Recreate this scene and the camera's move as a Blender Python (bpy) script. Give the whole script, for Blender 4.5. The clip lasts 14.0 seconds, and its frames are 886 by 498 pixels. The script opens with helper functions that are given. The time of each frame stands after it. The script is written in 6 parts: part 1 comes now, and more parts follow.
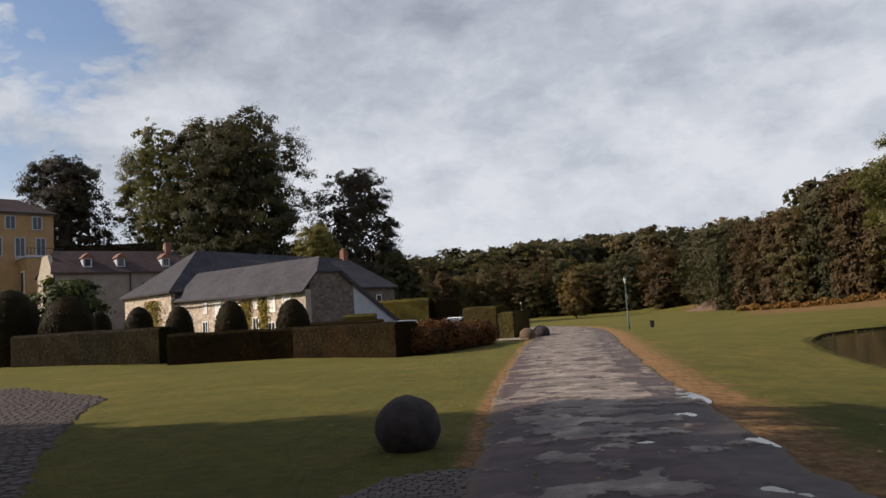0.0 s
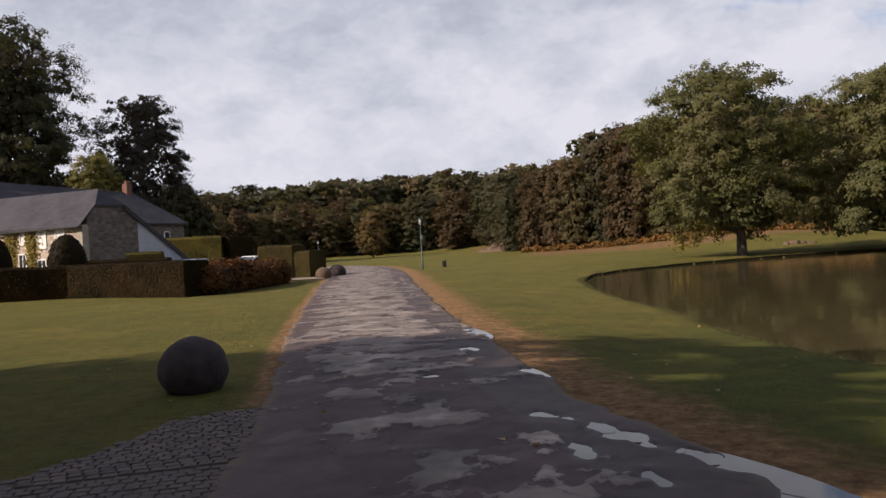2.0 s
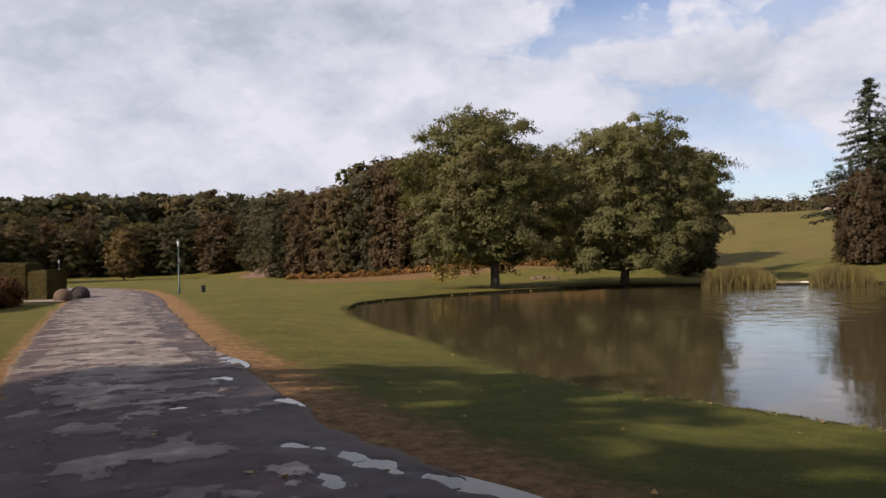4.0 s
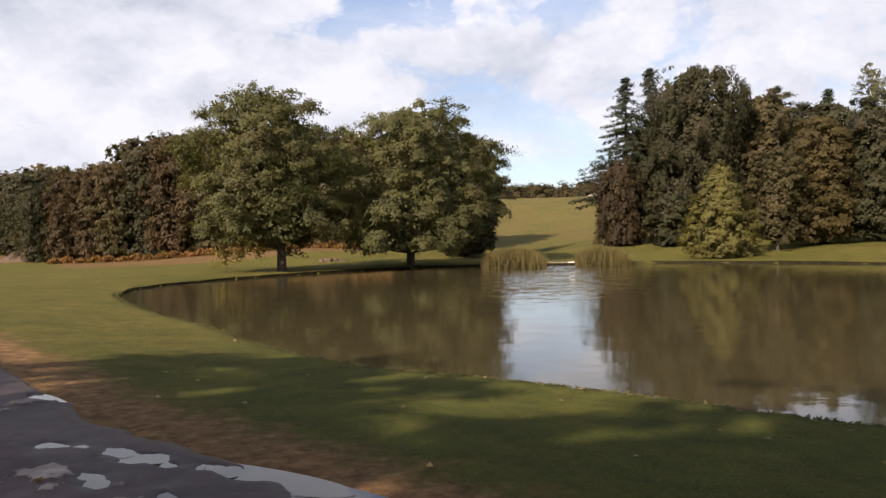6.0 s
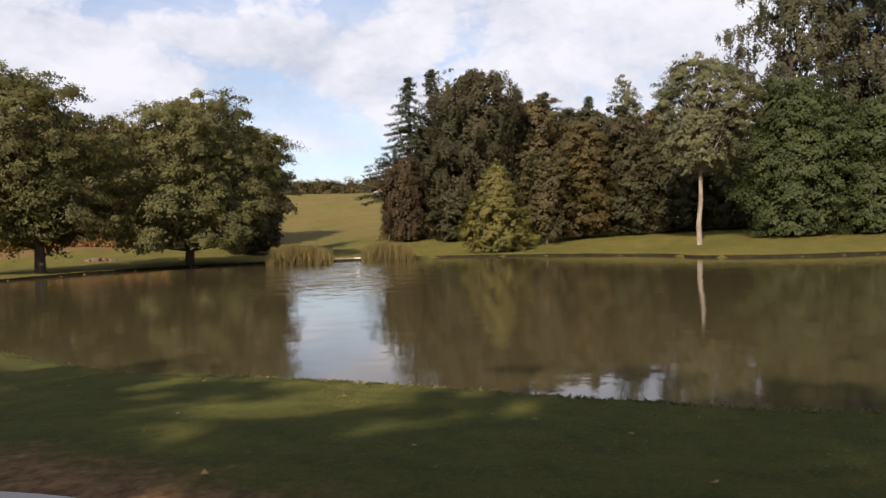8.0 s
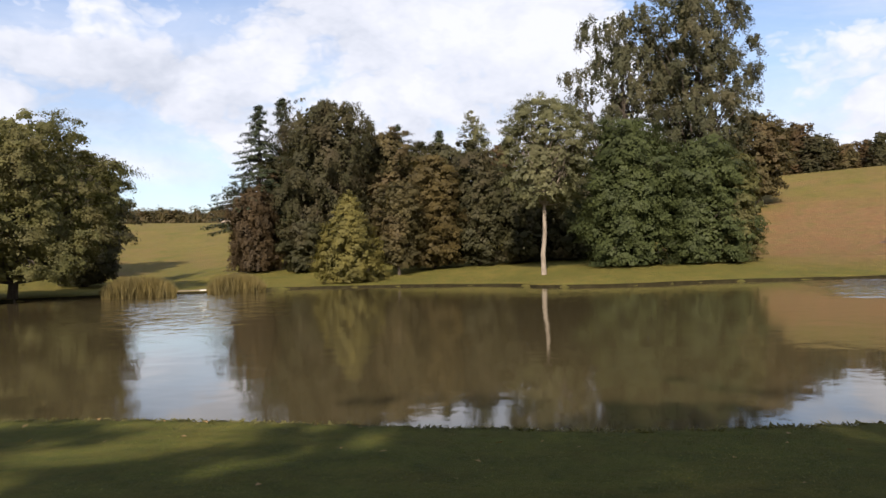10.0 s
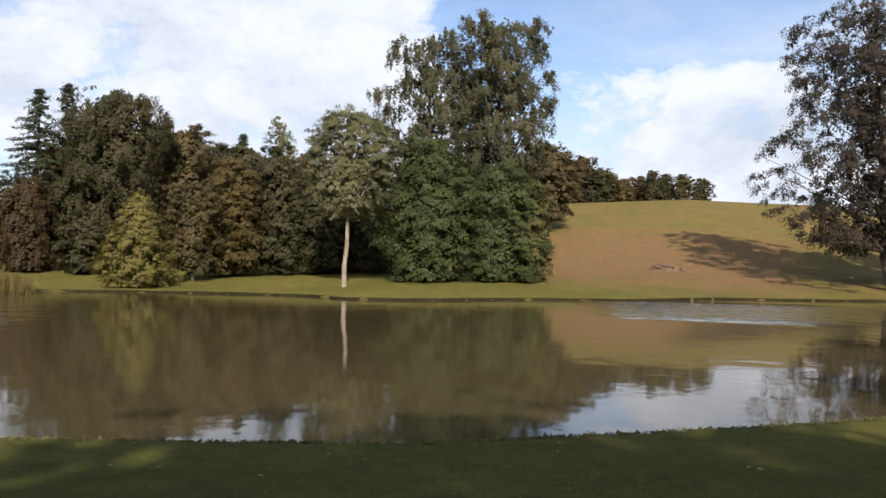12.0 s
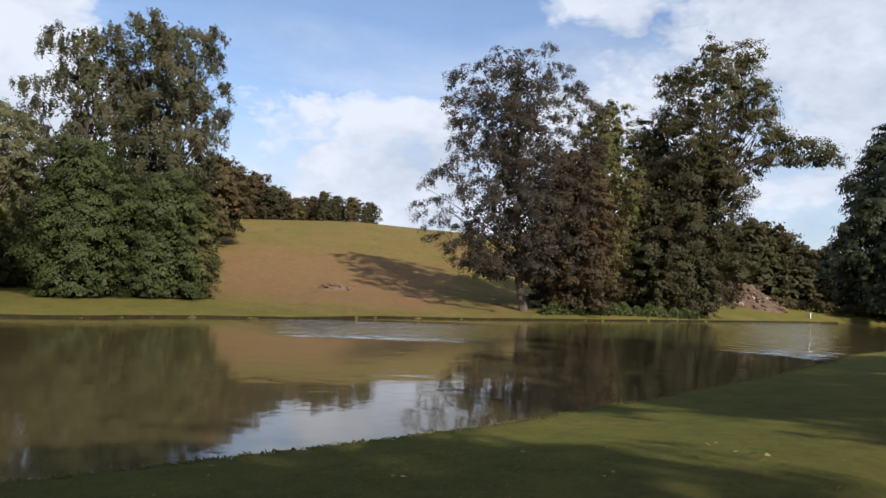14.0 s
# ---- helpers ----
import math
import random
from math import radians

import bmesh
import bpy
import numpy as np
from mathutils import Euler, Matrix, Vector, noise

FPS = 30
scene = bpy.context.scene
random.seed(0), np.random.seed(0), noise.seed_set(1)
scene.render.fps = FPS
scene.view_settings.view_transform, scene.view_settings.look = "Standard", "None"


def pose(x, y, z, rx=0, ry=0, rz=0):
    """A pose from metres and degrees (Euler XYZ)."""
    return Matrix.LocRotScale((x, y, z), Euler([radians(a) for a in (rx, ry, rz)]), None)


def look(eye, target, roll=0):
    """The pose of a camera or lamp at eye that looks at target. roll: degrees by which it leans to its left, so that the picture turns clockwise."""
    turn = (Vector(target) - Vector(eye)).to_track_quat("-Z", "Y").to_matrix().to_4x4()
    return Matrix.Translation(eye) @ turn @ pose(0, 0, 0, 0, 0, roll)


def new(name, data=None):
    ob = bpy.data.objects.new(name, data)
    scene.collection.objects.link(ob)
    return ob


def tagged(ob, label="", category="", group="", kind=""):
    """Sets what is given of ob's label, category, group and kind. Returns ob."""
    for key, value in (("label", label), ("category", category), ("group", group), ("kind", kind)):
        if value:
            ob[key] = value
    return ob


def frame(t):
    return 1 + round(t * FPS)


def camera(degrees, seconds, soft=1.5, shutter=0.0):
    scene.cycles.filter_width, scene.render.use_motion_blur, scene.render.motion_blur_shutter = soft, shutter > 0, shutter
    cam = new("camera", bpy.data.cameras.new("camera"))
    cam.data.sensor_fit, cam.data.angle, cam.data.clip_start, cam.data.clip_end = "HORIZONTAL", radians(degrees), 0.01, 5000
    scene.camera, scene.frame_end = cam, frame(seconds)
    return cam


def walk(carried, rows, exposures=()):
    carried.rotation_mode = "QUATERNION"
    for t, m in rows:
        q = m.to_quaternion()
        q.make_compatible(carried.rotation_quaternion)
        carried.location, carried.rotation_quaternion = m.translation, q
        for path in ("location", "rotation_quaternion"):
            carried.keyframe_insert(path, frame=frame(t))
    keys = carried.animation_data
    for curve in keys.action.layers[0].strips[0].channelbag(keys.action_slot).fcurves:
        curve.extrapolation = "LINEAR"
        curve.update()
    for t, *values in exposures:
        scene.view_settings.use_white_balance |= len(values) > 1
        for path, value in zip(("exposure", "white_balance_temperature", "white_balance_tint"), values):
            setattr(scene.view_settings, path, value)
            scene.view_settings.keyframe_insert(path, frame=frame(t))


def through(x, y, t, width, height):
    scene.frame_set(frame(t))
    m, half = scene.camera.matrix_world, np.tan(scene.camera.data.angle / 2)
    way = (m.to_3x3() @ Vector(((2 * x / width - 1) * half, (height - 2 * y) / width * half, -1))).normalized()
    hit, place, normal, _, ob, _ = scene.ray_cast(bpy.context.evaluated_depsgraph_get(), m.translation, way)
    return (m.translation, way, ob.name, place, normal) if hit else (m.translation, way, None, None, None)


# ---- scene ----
cam = camera(60.02, 14.0)
PATH = [
    (0, (-0.0, -0.0, 1.65), (-0.0, 19.922, 3.41), -3.78),
    (0.5, (0.007, -0.0, 1.65), (0.579, 19.924, 3.296), -3.14),
    (1, (0.037, -0.003, 1.65), (3.081, 19.758, 2.155), -2.19),
    (1.5, (0.054, -0.006, 1.65), (4.545, 19.463, 2.535), -3.37),
    (2, (0.061, -0.008, 1.65), (5.129, 19.339, 1.522), -3.18),
    (2.5, (0.075, -0.012, 1.65), (6.292, 18.987, 2.258), -1.57),
    (3, (0.094, -0.019, 1.65), (7.954, 18.365, 2.134), -1.65),
    (3.5, (0.11, -0.027, 1.65), (9.256, 17.73, 2.672), -1.48),
    (4, (0.127, -0.037, 1.65), (10.736, 16.914, 2.02), -1.14),
    (4.2, (0.135, -0.041, 1.65), (11.354, 16.512, 1.989), -0.77),
    (6.3, (0.182, -0.084, 1.65), (15.35, 12.952, 1.609), -1.18),
    (6.5, (0.185, -0.087, 1.65), (15.586, 12.672, 1.808), -0.98),
    (7, (0.196, -0.101, 1.65), (16.515, 11.46, 1.759), -0.38),
    (7.2, (0.204, -0.113, 1.65), (17.16, 10.484, 1.22), -0.48),
    (9.3, (0.223, -0.151, 1.65), (18.789, 7.282, 1.879), -2.81),
    (9.5, (0.225, -0.157, 1.65), (18.988, 6.765, 1.871), -2.57),
    (10, (0.231, -0.176, 1.65), (19.503, 5.168, 1.898), -1.69),
    (10.5, (0.235, -0.189, 1.65), (19.781, 4.02, 2.138), -0.44),
    (11, (0.236, -0.196, 1.65), (19.891, 3.471, 2.129), 1.57),
    (11.5, (0.238, -0.209, 1.65), (20.059, 2.383, 2.291), 2.07),
    (12, (0.24, -0.237, 1.65), (20.231, 0.048, 2.173), 0.88),
    (12.5, (0.239, -0.26, 1.65), (20.153, -1.948, 2.416), 1.02),
    (13, (0.235, -0.287, 1.65), (19.834, -4.228, 2.252), 0.74),
    (13.5, (0.225, -0.324, 1.65), (18.936, -7.296, 2.782), 2.04),
    (14, (0.22, -0.335, 1.65), (18.55, -8.246, 2.846), 1.94),
]
walk(cam, [(t, look(eye, target, roll)) for t, eye, target, roll in PATH],
     exposures=[(0, 0.24, 6250, 14), (0.5, 0.1, 6250, 14), (1.5, 0.2, 6250, 19), (2.5, 0.34, 6250, 20), (4, 0.34, 6250, 20), (6.5, 0.68, 6350, 19), (7.2, 0.58, 6350, 19), (9.4, 0.66, 6250, 18), (11.5, 0.7, 6080, 15), (14, 0.5, 5880, 14)])

# ---- light ----
SUN_FROM = Vector((-0.99, -0.12, 0.0)).normalized()
SUN_UP = radians(31)
sun_data = bpy.data.lights.new("sun", "SUN")
sun_data.energy, sun_data.angle, sun_data.color = 5.0, radians(0.6), (1.0, 0.87, 0.68)
sun = new("sun", sun_data)
sun.matrix_world = look(tuple(SUN_FROM * 60 * math.cos(SUN_UP)) [:2] + (60 * math.sin(SUN_UP),), (0, 0, 0))

world = bpy.data.worlds.new("world")
scene.world = world
world.use_nodes = True
wt = world.node_tree
wt.nodes.clear()


def wnode(kind, **values):
    n = wt.nodes.new(kind)
    for key, value in values.items():
        n.inputs[key].default_value = value
    return n


def wmath(op, a, b=None):
    n = wt.nodes.new("ShaderNodeMath")
    n.operation = op
    for i, v in enumerate((a, b)):
        if v is None:
            continue
        if isinstance(v, (int, float)):
            n.inputs[i].default_value = v
        else:
            wt.links.new(v, n.inputs[i])
    return n.outputs[0]


def wramp(value, stops):
    n = wt.nodes.new("ShaderNodeValToRGB")
    while len(n.color_ramp.elements) < len(stops):
        n.color_ramp.elements.new(0.5)
    for e, (p, c) in zip(n.color_ramp.elements, stops):
        e.position, e.color = p, (*c, 1)
    wt.links.new(value, n.inputs[0])
    return n.outputs[0]


def wmix(fac, a, b):
    n = wt.nodes.new("ShaderNodeMixRGB")
    for i, v in enumerate((fac, a, b)):
        if isinstance(v, (int, float)):
            n.inputs[i].default_value = v
        else:
            wt.links.new(v, n.inputs[i])
    return n.outputs[0]


sky = wt.nodes.new("ShaderNodeTexSky")
sky.sky_type, sky.sun_disc = "NISHITA", False
sky.sun_elevation, sky.sun_rotation = SUN_UP, math.atan2(SUN_FROM.x, SUN_FROM.y)
sky.air_density, sky.dust_density, sky.ozone_density = 1.0, 1.2, 1.4
coord = wt.nodes.new("ShaderNodeTexCoord")
sep = wt.nodes.new("ShaderNodeSeparateXYZ")
wt.links.new(coord.outputs["Generated"], sep.inputs[0])


def wnoise(scale, detail, rough, shift, distort=0.0, tall=2.3):
    m = wt.nodes.new("ShaderNodeMapping")
    m.inputs["Location"].default_value = shift
    m.inputs["Scale"].default_value = (1, 1, tall)
    wt.links.new(coord.outputs["Generated"], m.inputs[0])
    n = wnode("ShaderNodeTexNoise", Scale=scale, Detail=detail, Roughness=rough, Distortion=distort)
    wt.links.new(m.outputs[0], n.inputs["Vector"])
    return n.outputs["Fac"]


def wring(stops):
    """A value that changes round the horizon, given at azimuths from -40 to 150 degrees."""
    return wramp(turned, [((az + 40) / 190, (v, v, v)) for az, v in stops])


def wbump(value, lo, hi):
    n = wt.nodes.new("ShaderNodeMapRange")
    n.interpolation_type = "SMOOTHSTEP"
    n.inputs["From Min"].default_value, n.inputs["From Max"].default_value = lo, hi
    wt.links.new(value, n.inputs["Value"])
    return n.outputs[0]


def wblend(fac, a, b):
    return wmath("ADD", a, wmath("MULTIPLY", fac, wmath("SUBTRACT", b, a)))


def puffs(lift):
    """Heaped cloud: rounded heads over broad noise, looked up a little higher by lift."""
    m = wt.nodes.new("ShaderNodeMapping")
    m.inputs["Location"].default_value = (3.1, 1.7, 0.42 + lift)
    m.inputs["Scale"].default_value = (1, 1, 1.7)
    wt.links.new(coord.outputs["Generated"], m.inputs[0])
    broad = wnode("ShaderNodeTexNoise", Scale=2.6, Detail=11, Roughness=0.55, Distortion=0.15)
    heads = wnode("ShaderNodeTexVoronoi", Scale=6.0, Detail=3, Roughness=0.55, Lacunarity=2.3)
    warp = wnode("ShaderNodeTexNoise", Scale=7.0, Detail=4, Roughness=0.6)
    push = wt.nodes.new("ShaderNodeVectorMath")
    push.operation = "MULTIPLY_ADD"
    push.inputs[1].default_value = (0.16, 0.16, 0.16)
    for n in (broad, warp):
        wt.links.new(m.outputs[0], n.inputs["Vector"])
    wt.links.new(warp.outputs["Color"], push.inputs[0])
    wt.links.new(m.outputs[0], push.inputs[2])
    wt.links.new(push.outputs[0], heads.inputs["Vector"])
    return wmath("ADD", wmath("MULTIPLY", wmath("SUBTRACT", broad.outputs["Fac"], 0.5), 0.8), wmath("MULTIPLY", wmath("SUBTRACT", 0.74, heads.outputs["Distance"]), 0.45))


drift = wnoise(3.0, 4, 0.55, (7.7, 1.2, 3.0))
sway = wnoise(3.4, 4, 0.55, (1.9, 6.2, 5.0))
bearing = wmath("MULTIPLY", wmath("ARCTAN2", sep.outputs[0], sep.outputs[1]), 57.2958)
turned = wmath("DIVIDE", wmath("ADD", wmath("ADD", bearing, wmath("MULTIPLY", wmath("SUBTRACT", drift, 0.5), 14.0)), 40.0), 190.0)
rise = wmath("ADD", wmath("MULTIPLY", wmath("ARCSINE", sep.outputs[2]), 57.2958), wmath("MULTIPLY", wmath("SUBTRACT", sway, 0.5), 7.0))
# how far the sky is covered near the skyline, above it and higher up: closed over the house, broken beyond the pond
cover_low = wring([(-40, 0.6), (-28, 0.62), (0, 0.72), (30, 0.7), (48, 0.52), (56, 0.36), (64, 0.56), (84, 0.62), (95, 0.5), (105, 0.64), (115, 0.62), (123, 0.64), (136, 0.52), (143, 0.64), (150, 0.6)])
cover_mid = wring([(-40, 0.6), (-31, 0.5), (-20, 0.7), (0, 0.82), (28, 0.8), (42, 0.7), (50, 0.6), (58, 0.62), (66, 0.48), (74, 0.68), (86, 0.72), (93, 0.44), (104, 0.56), (116, 0.5), (124, 0.68), (136, 0.5), (145, 0.68), (150, 0.6)])
cover_high = wring([(-40, 0.6), (-33, 0.42), (-26, 0.3), (-19, 0.7), (0, 0.88), (25, 0.8), (38, 0.52), (47, 0.34), (57, 0.42), (65, 0.62), (76, 0.82), (86, 0.68), (92, 0.3), (104, 0.24), (118, 0.24), (126, 0.6), (140, 0.7), (150, 0.6)])
cover = wblend(wbump(rise, 13.0, 17.0), wblend(wbump(rise, 7.5, 11.0), cover_low, cover_mid), cover_high)
heap, above = puffs(0.0), puffs(0.09)
dense = wmath("ADD", wmath("MULTIPLY", wmath("SUBTRACT", cover, 0.36), 1.7), wmath("ADD", heap, 0.36))
veil = wnoise(1.5, 8, 0.62, (5.3, 2.8, 7.0), 0.5, 6.0)
thin = wmath("MULTIPLY", wramp(veil, [(0.34, (0.12, 0.12, 0.12)), (0.66, (0.85, 0.85, 0.85))]), wramp(wmath("DIVIDE", rise, 30.0), [(0.2, (1, 1, 1)), (0.5, (0.9, 0.9, 0.9)), (0.66, (0.12, 0.12, 0.12))]))
mask = wmath("MAXIMUM", wramp(dense, [(0.36, (0, 0, 0)), (0.45, (0.6, 0.6, 0.6)), (0.58, (1, 1, 1))]), thin)
# pale heads and greyer undersides
lump = wnoise(2.8, 9, 0.52, (1.3, 8.8, 2.0), 0.2, 1.5)
lit = wmath("ADD", wmath("MULTIPLY", wmath("SUBTRACT", heap, above), 0.75), wmath("ADD", wmath("MULTIPLY", wmath("SUBTRACT", lump, 0.5), 0.55), 0.73))
gloom = wmath("MULTIPLY", wring([(-40, 0.25), (-10, 0.42), (8, 0.36), (24, 0.18), (40, 0.06), (60, 0.1), (80, 0.0), (120, 0.0), (150, 0.3)]), wbump(rise, 9.0, 19.0))
tone = wramp(wmath("SUBTRACT", lit, gloom), [(0.05, (0.45, 0.49, 0.55)), (0.38, (0.63, 0.68, 0.73)), (0.62, (0.79, 0.83, 0.86)), (0.85, (0.93, 0.955, 0.965))])
low = wramp(sep.outputs[2], [(0.0, (1.0, 1.0, 1.0)), (0.3, (1.0, 1.0, 1.0)), (0.6, (0.78, 0.78, 0.82))])
cloud = wt.nodes.new("ShaderNodeMixRGB")
cloud.blend_type = "MULTIPLY"
cloud.inputs[0].default_value = 1
wt.links.new(tone, cloud.inputs[1])
wt.links.new(low, cloud.inputs[2])
SKY_STRENGTH = 0.105
blue = wt.nodes.new("ShaderNodeVectorMath")
blue.operation = "SCALE"
blue.inputs["Scale"].default_value = SKY_STRENGTH
wt.links.new(sky.outputs[0], blue.inputs[0])
white = wt.nodes.new("ShaderNodeVectorMath")
white.operation = "SCALE"
white.inputs["Scale"].default_value = 0.65
wt.links.new(cloud.outputs[0], white.inputs[0])
back = wt.nodes.new("ShaderNodeBackground")
wt.links.new(wmix(mask, blue.outputs[0], white.outputs[0]), back.inputs[0])
wt.links.new(back.outputs[0], wt.nodes.new("ShaderNodeOutputWorld").inputs[0])


# ---- materials ----
class Mat:
    """A small builder of procedural node materials."""

    def __init__(self, name, rough=0.8, metal=0.0, ior=1.45, spec=0.5):
        self.m = bpy.data.materials.new(name)
        self.m.use_nodes = True
        self.t = self.m.node_tree
        self.b = self.t.nodes["Principled BSDF"]
        self.b.inputs["Roughness"].default_value = rough
        self.b.inputs["Metallic"].default_value = metal
        self.b.inputs["IOR"].default_value = ior
        self.b.inputs["Specular IOR Level"].default_value = spec

    def node(self, kind):
        return self.t.nodes.new(kind)

    def plug(self, value, socket):
        if isinstance(value, (int, float)):
            socket.default_value = value
        elif isinstance(value, tuple):
            socket.default_value = (*value, 1) if len(value) == 3 and socket.type == "RGBA" else value
        else:
            self.t.links.new(value, socket)

    def coords(self, which="Object", stretch=(1, 1, 1)):
        c, m = self.node("ShaderNodeTexCoord"), self.node("ShaderNodeMapping")
        m.inputs["Scale"].default_value = stretch
        self.t.links.new(c.outputs[which], m.inputs[0])
        return m.outputs[0]

    def noise(self, scale, detail=4, rough=0.55, stretch=(1, 1, 1), distort=0.0):
        n = self.node("ShaderNodeTexNoise")
        self.t.links.new(self.coords("Object", stretch), n.inputs["Vector"])
        for key, v in (("Scale", scale), ("Detail", detail), ("Roughness", rough), ("Distortion", distort)):
            n.inputs[key].default_value = v
        return n.outputs["Fac"]

    def attr(self, name):
        n = self.node("ShaderNodeAttribute")
        n.attribute_name = name
        return n.outputs["Fac"]

    def island(self):
        return self.node("ShaderNodeNewGeometry").outputs["Random Per Island"]

    def own(self):
        return self.node("ShaderNodeObjectInfo").outputs["Random"]

    def math(self, op, a, b=0.0):
        n = self.node("ShaderNodeMath")
        n.operation = op
        self.plug(a, n.inputs[0])
        self.plug(b, n.inputs[1])
        return n.outputs[0]

    def ramp(self, fac, *stops):
        n = self.node("ShaderNodeValToRGB")
        while len(n.color_ramp.elements) < len(stops):
            n.color_ramp.elements.new(0.5)
        for e, (p, c) in zip(n.color_ramp.elements, stops):
            e.position, e.color = p, (*c, 1) if isinstance(c, tuple) else (c, c, c, 1)
        self.plug(fac, n.inputs[0])
        return n.outputs[0]

    def mix(self, fac, a, b, blend="MIX"):
        n = self.node("ShaderNodeMixRGB")
        n.blend_type = blend
        for v, s in zip((fac, a, b), n.inputs):
            self.plug(v, s)
        return n.outputs[0]

    def bump(self, height, strength, distance=0.02):
        n = self.node("ShaderNodeBump")
        n.inputs["Strength"].default_value, n.inputs["Distance"].default_value = strength, distance
        self.plug(height, n.inputs["Height"])
        self.t.links.new(n.outputs[0], self.b.inputs["Normal"])
        return self

    def color(self, value):
        self.plug(value, self.b.inputs["Base Color"])
        return self

    def rough(self, value):
        self.plug(value, self.b.inputs["Roughness"])
        return self

    def leafy(self, color, amount):
        """Lets some light through, as leaves do."""
        tr, mixer = self.node("ShaderNodeBsdfTranslucent"), self.node("ShaderNodeMixShader")
        self.plug(color, tr.inputs[0])
        mixer.inputs[0].default_value = amount
        out = self.t.nodes["Material Output"]
        self.t.links.new(self.b.outputs[0], mixer.inputs[1])
        self.t.links.new(tr.outputs[0], mixer.inputs[2])
        self.t.links.new(mixer.outputs[0], out.inputs[0])
        return self


def plain(name, a, b, scale, rough=0.8, grain=0.3, stretch=(1, 1, 1), metal=0.0):
    """Two tones mixed by coarse and fine noise, with relief."""
    k = Mat(name, rough, metal)
    fine = k.noise(scale * 7, 5, 0.6, stretch)
    k.color(k.mix(k.math("MULTIPLY", fine, 0.35), k.ramp(k.noise(scale, 5, 0.55, stretch), (0.35, a), (0.65, b)), tuple(v * 0.6 for v in a)))
    return k.bump(fine, grain, 0.02).m


def foliage(name, dark, light, tint=None, through=0.3, gloss=0.2):
    """Leaves: each one a little different, and patches of the crown differ too."""
    k = Mat(name, 0.6, spec=gloss)
    leaf = k.ramp(k.island(), (0.0, tuple(a * 0.6 + b * 0.4 for a, b in zip(dark, light))), (1.0, tuple(a * 0.42 + b * 0.58 for a, b in zip(dark, light))))
    patch = k.ramp(k.noise(0.55, 5, 0.65), (0.33, (0.66, 0.67, 0.7)), (0.67, (1.2, 1.14, 1.0)))
    c = k.mix(1.0, leaf, patch, "MULTIPLY")
    if tint:
        c = k.mix(k.ramp(k.noise(0.22, 4), (0.46, 0.0), (0.7, 0.7)), c, tint)
    k.color(c)
    return k.leafy(k.mix(1.0, c, (1.4, 1.4, 0.75), "MULTIPLY"), through).m


def grass_material():
    k = Mat("grass", 0.9, spec=0.12)
    wide = k.ramp(k.noise(0.13, 5, 0.65), (0.3, (0.1, 0.086, 0.019)), (0.5, (0.172, 0.131, 0.03)), (0.7, (0.25, 0.175, 0.05)))
    blade = k.noise(34, 6, 0.8)
    tuft = k.noise(3.2, 6, 0.75)
    c = k.mix(k.ramp(k.noise(0.75, 6, 0.75), (0.4, 0.0), (0.6, 0.7)), wide, (0.058, 0.078, 0.013))
    c = k.mix(k.ramp(tuft, (0.42, 0.0), (0.62, 0.75)), c, (0.042, 0.06, 0.011))
    c = k.mix(k.ramp(blade, (0.45, 0.0), (0.66, 0.75)), c, (0.2, 0.17, 0.05))
    c = k.mix(k.ramp(k.noise(9, 5, 0.8), (0.5, 0.0), (0.7, 0.6)), c, (0.17, 0.13, 0.045))
    c = k.mix(k.math("MULTIPLY", k.attr("lush"), 0.42), c, k.ramp(k.noise(1.1, 6, 0.7), (0.32, (0.04, 0.066, 0.011)), (0.55, (0.085, 0.112, 0.02)), (0.72, (0.13, 0.135, 0.03))))
    straw = k.ramp(k.noise(6, 6, 0.75), (0.32, (0.13, 0.07, 0.034)), (0.52, (0.27, 0.153, 0.072)), (0.7, (0.38, 0.245, 0.12)))
    edge = k.math("ADD", k.attr("dry"), k.math("MULTIPLY", k.math("SUBTRACT", k.noise(2.0, 6, 0.75), 0.5), 1.2))
    c = k.mix(k.ramp(edge, (0.35, 0.0), (0.7, 0.92)), c, straw)
    bare = k.ramp(k.noise(0.5, 6, 0.7), (0.3, (0.178, 0.092, 0.046)), (0.5, (0.185, 0.11, 0.053)), (0.64, (0.15, 0.11, 0.043)))
    spot = k.math("ADD", k.attr("bare"), k.math("MULTIPLY", k.math("SUBTRACT", k.noise(0.16, 6, 0.7), 0.5), 1.1))
    c = k.mix(k.ramp(spot, (0.28, 0.0), (0.85, 0.92)), c, bare)
    mud = k.ramp(k.noise(3, 5), (0.3, (0.03, 0.028, 0.012)), (0.7, (0.056, 0.05, 0.02)))
    c = k.mix(k.attr("mud"), c, mud)
    c = k.mix(1.0, c, k.ramp(k.noise(1.5, 6, 0.75), (0.3, (0.72, 0.76, 0.74)), (0.5, (1.02, 1.02, 1.0)), (0.7, (1.32, 1.26, 1.22))), "MULTIPLY")
    k.color(c)
    return k.bump(k.math("ADD", blade, k.math("MULTIPLY", tuft, 1.5)), 1.0, 0.06).m


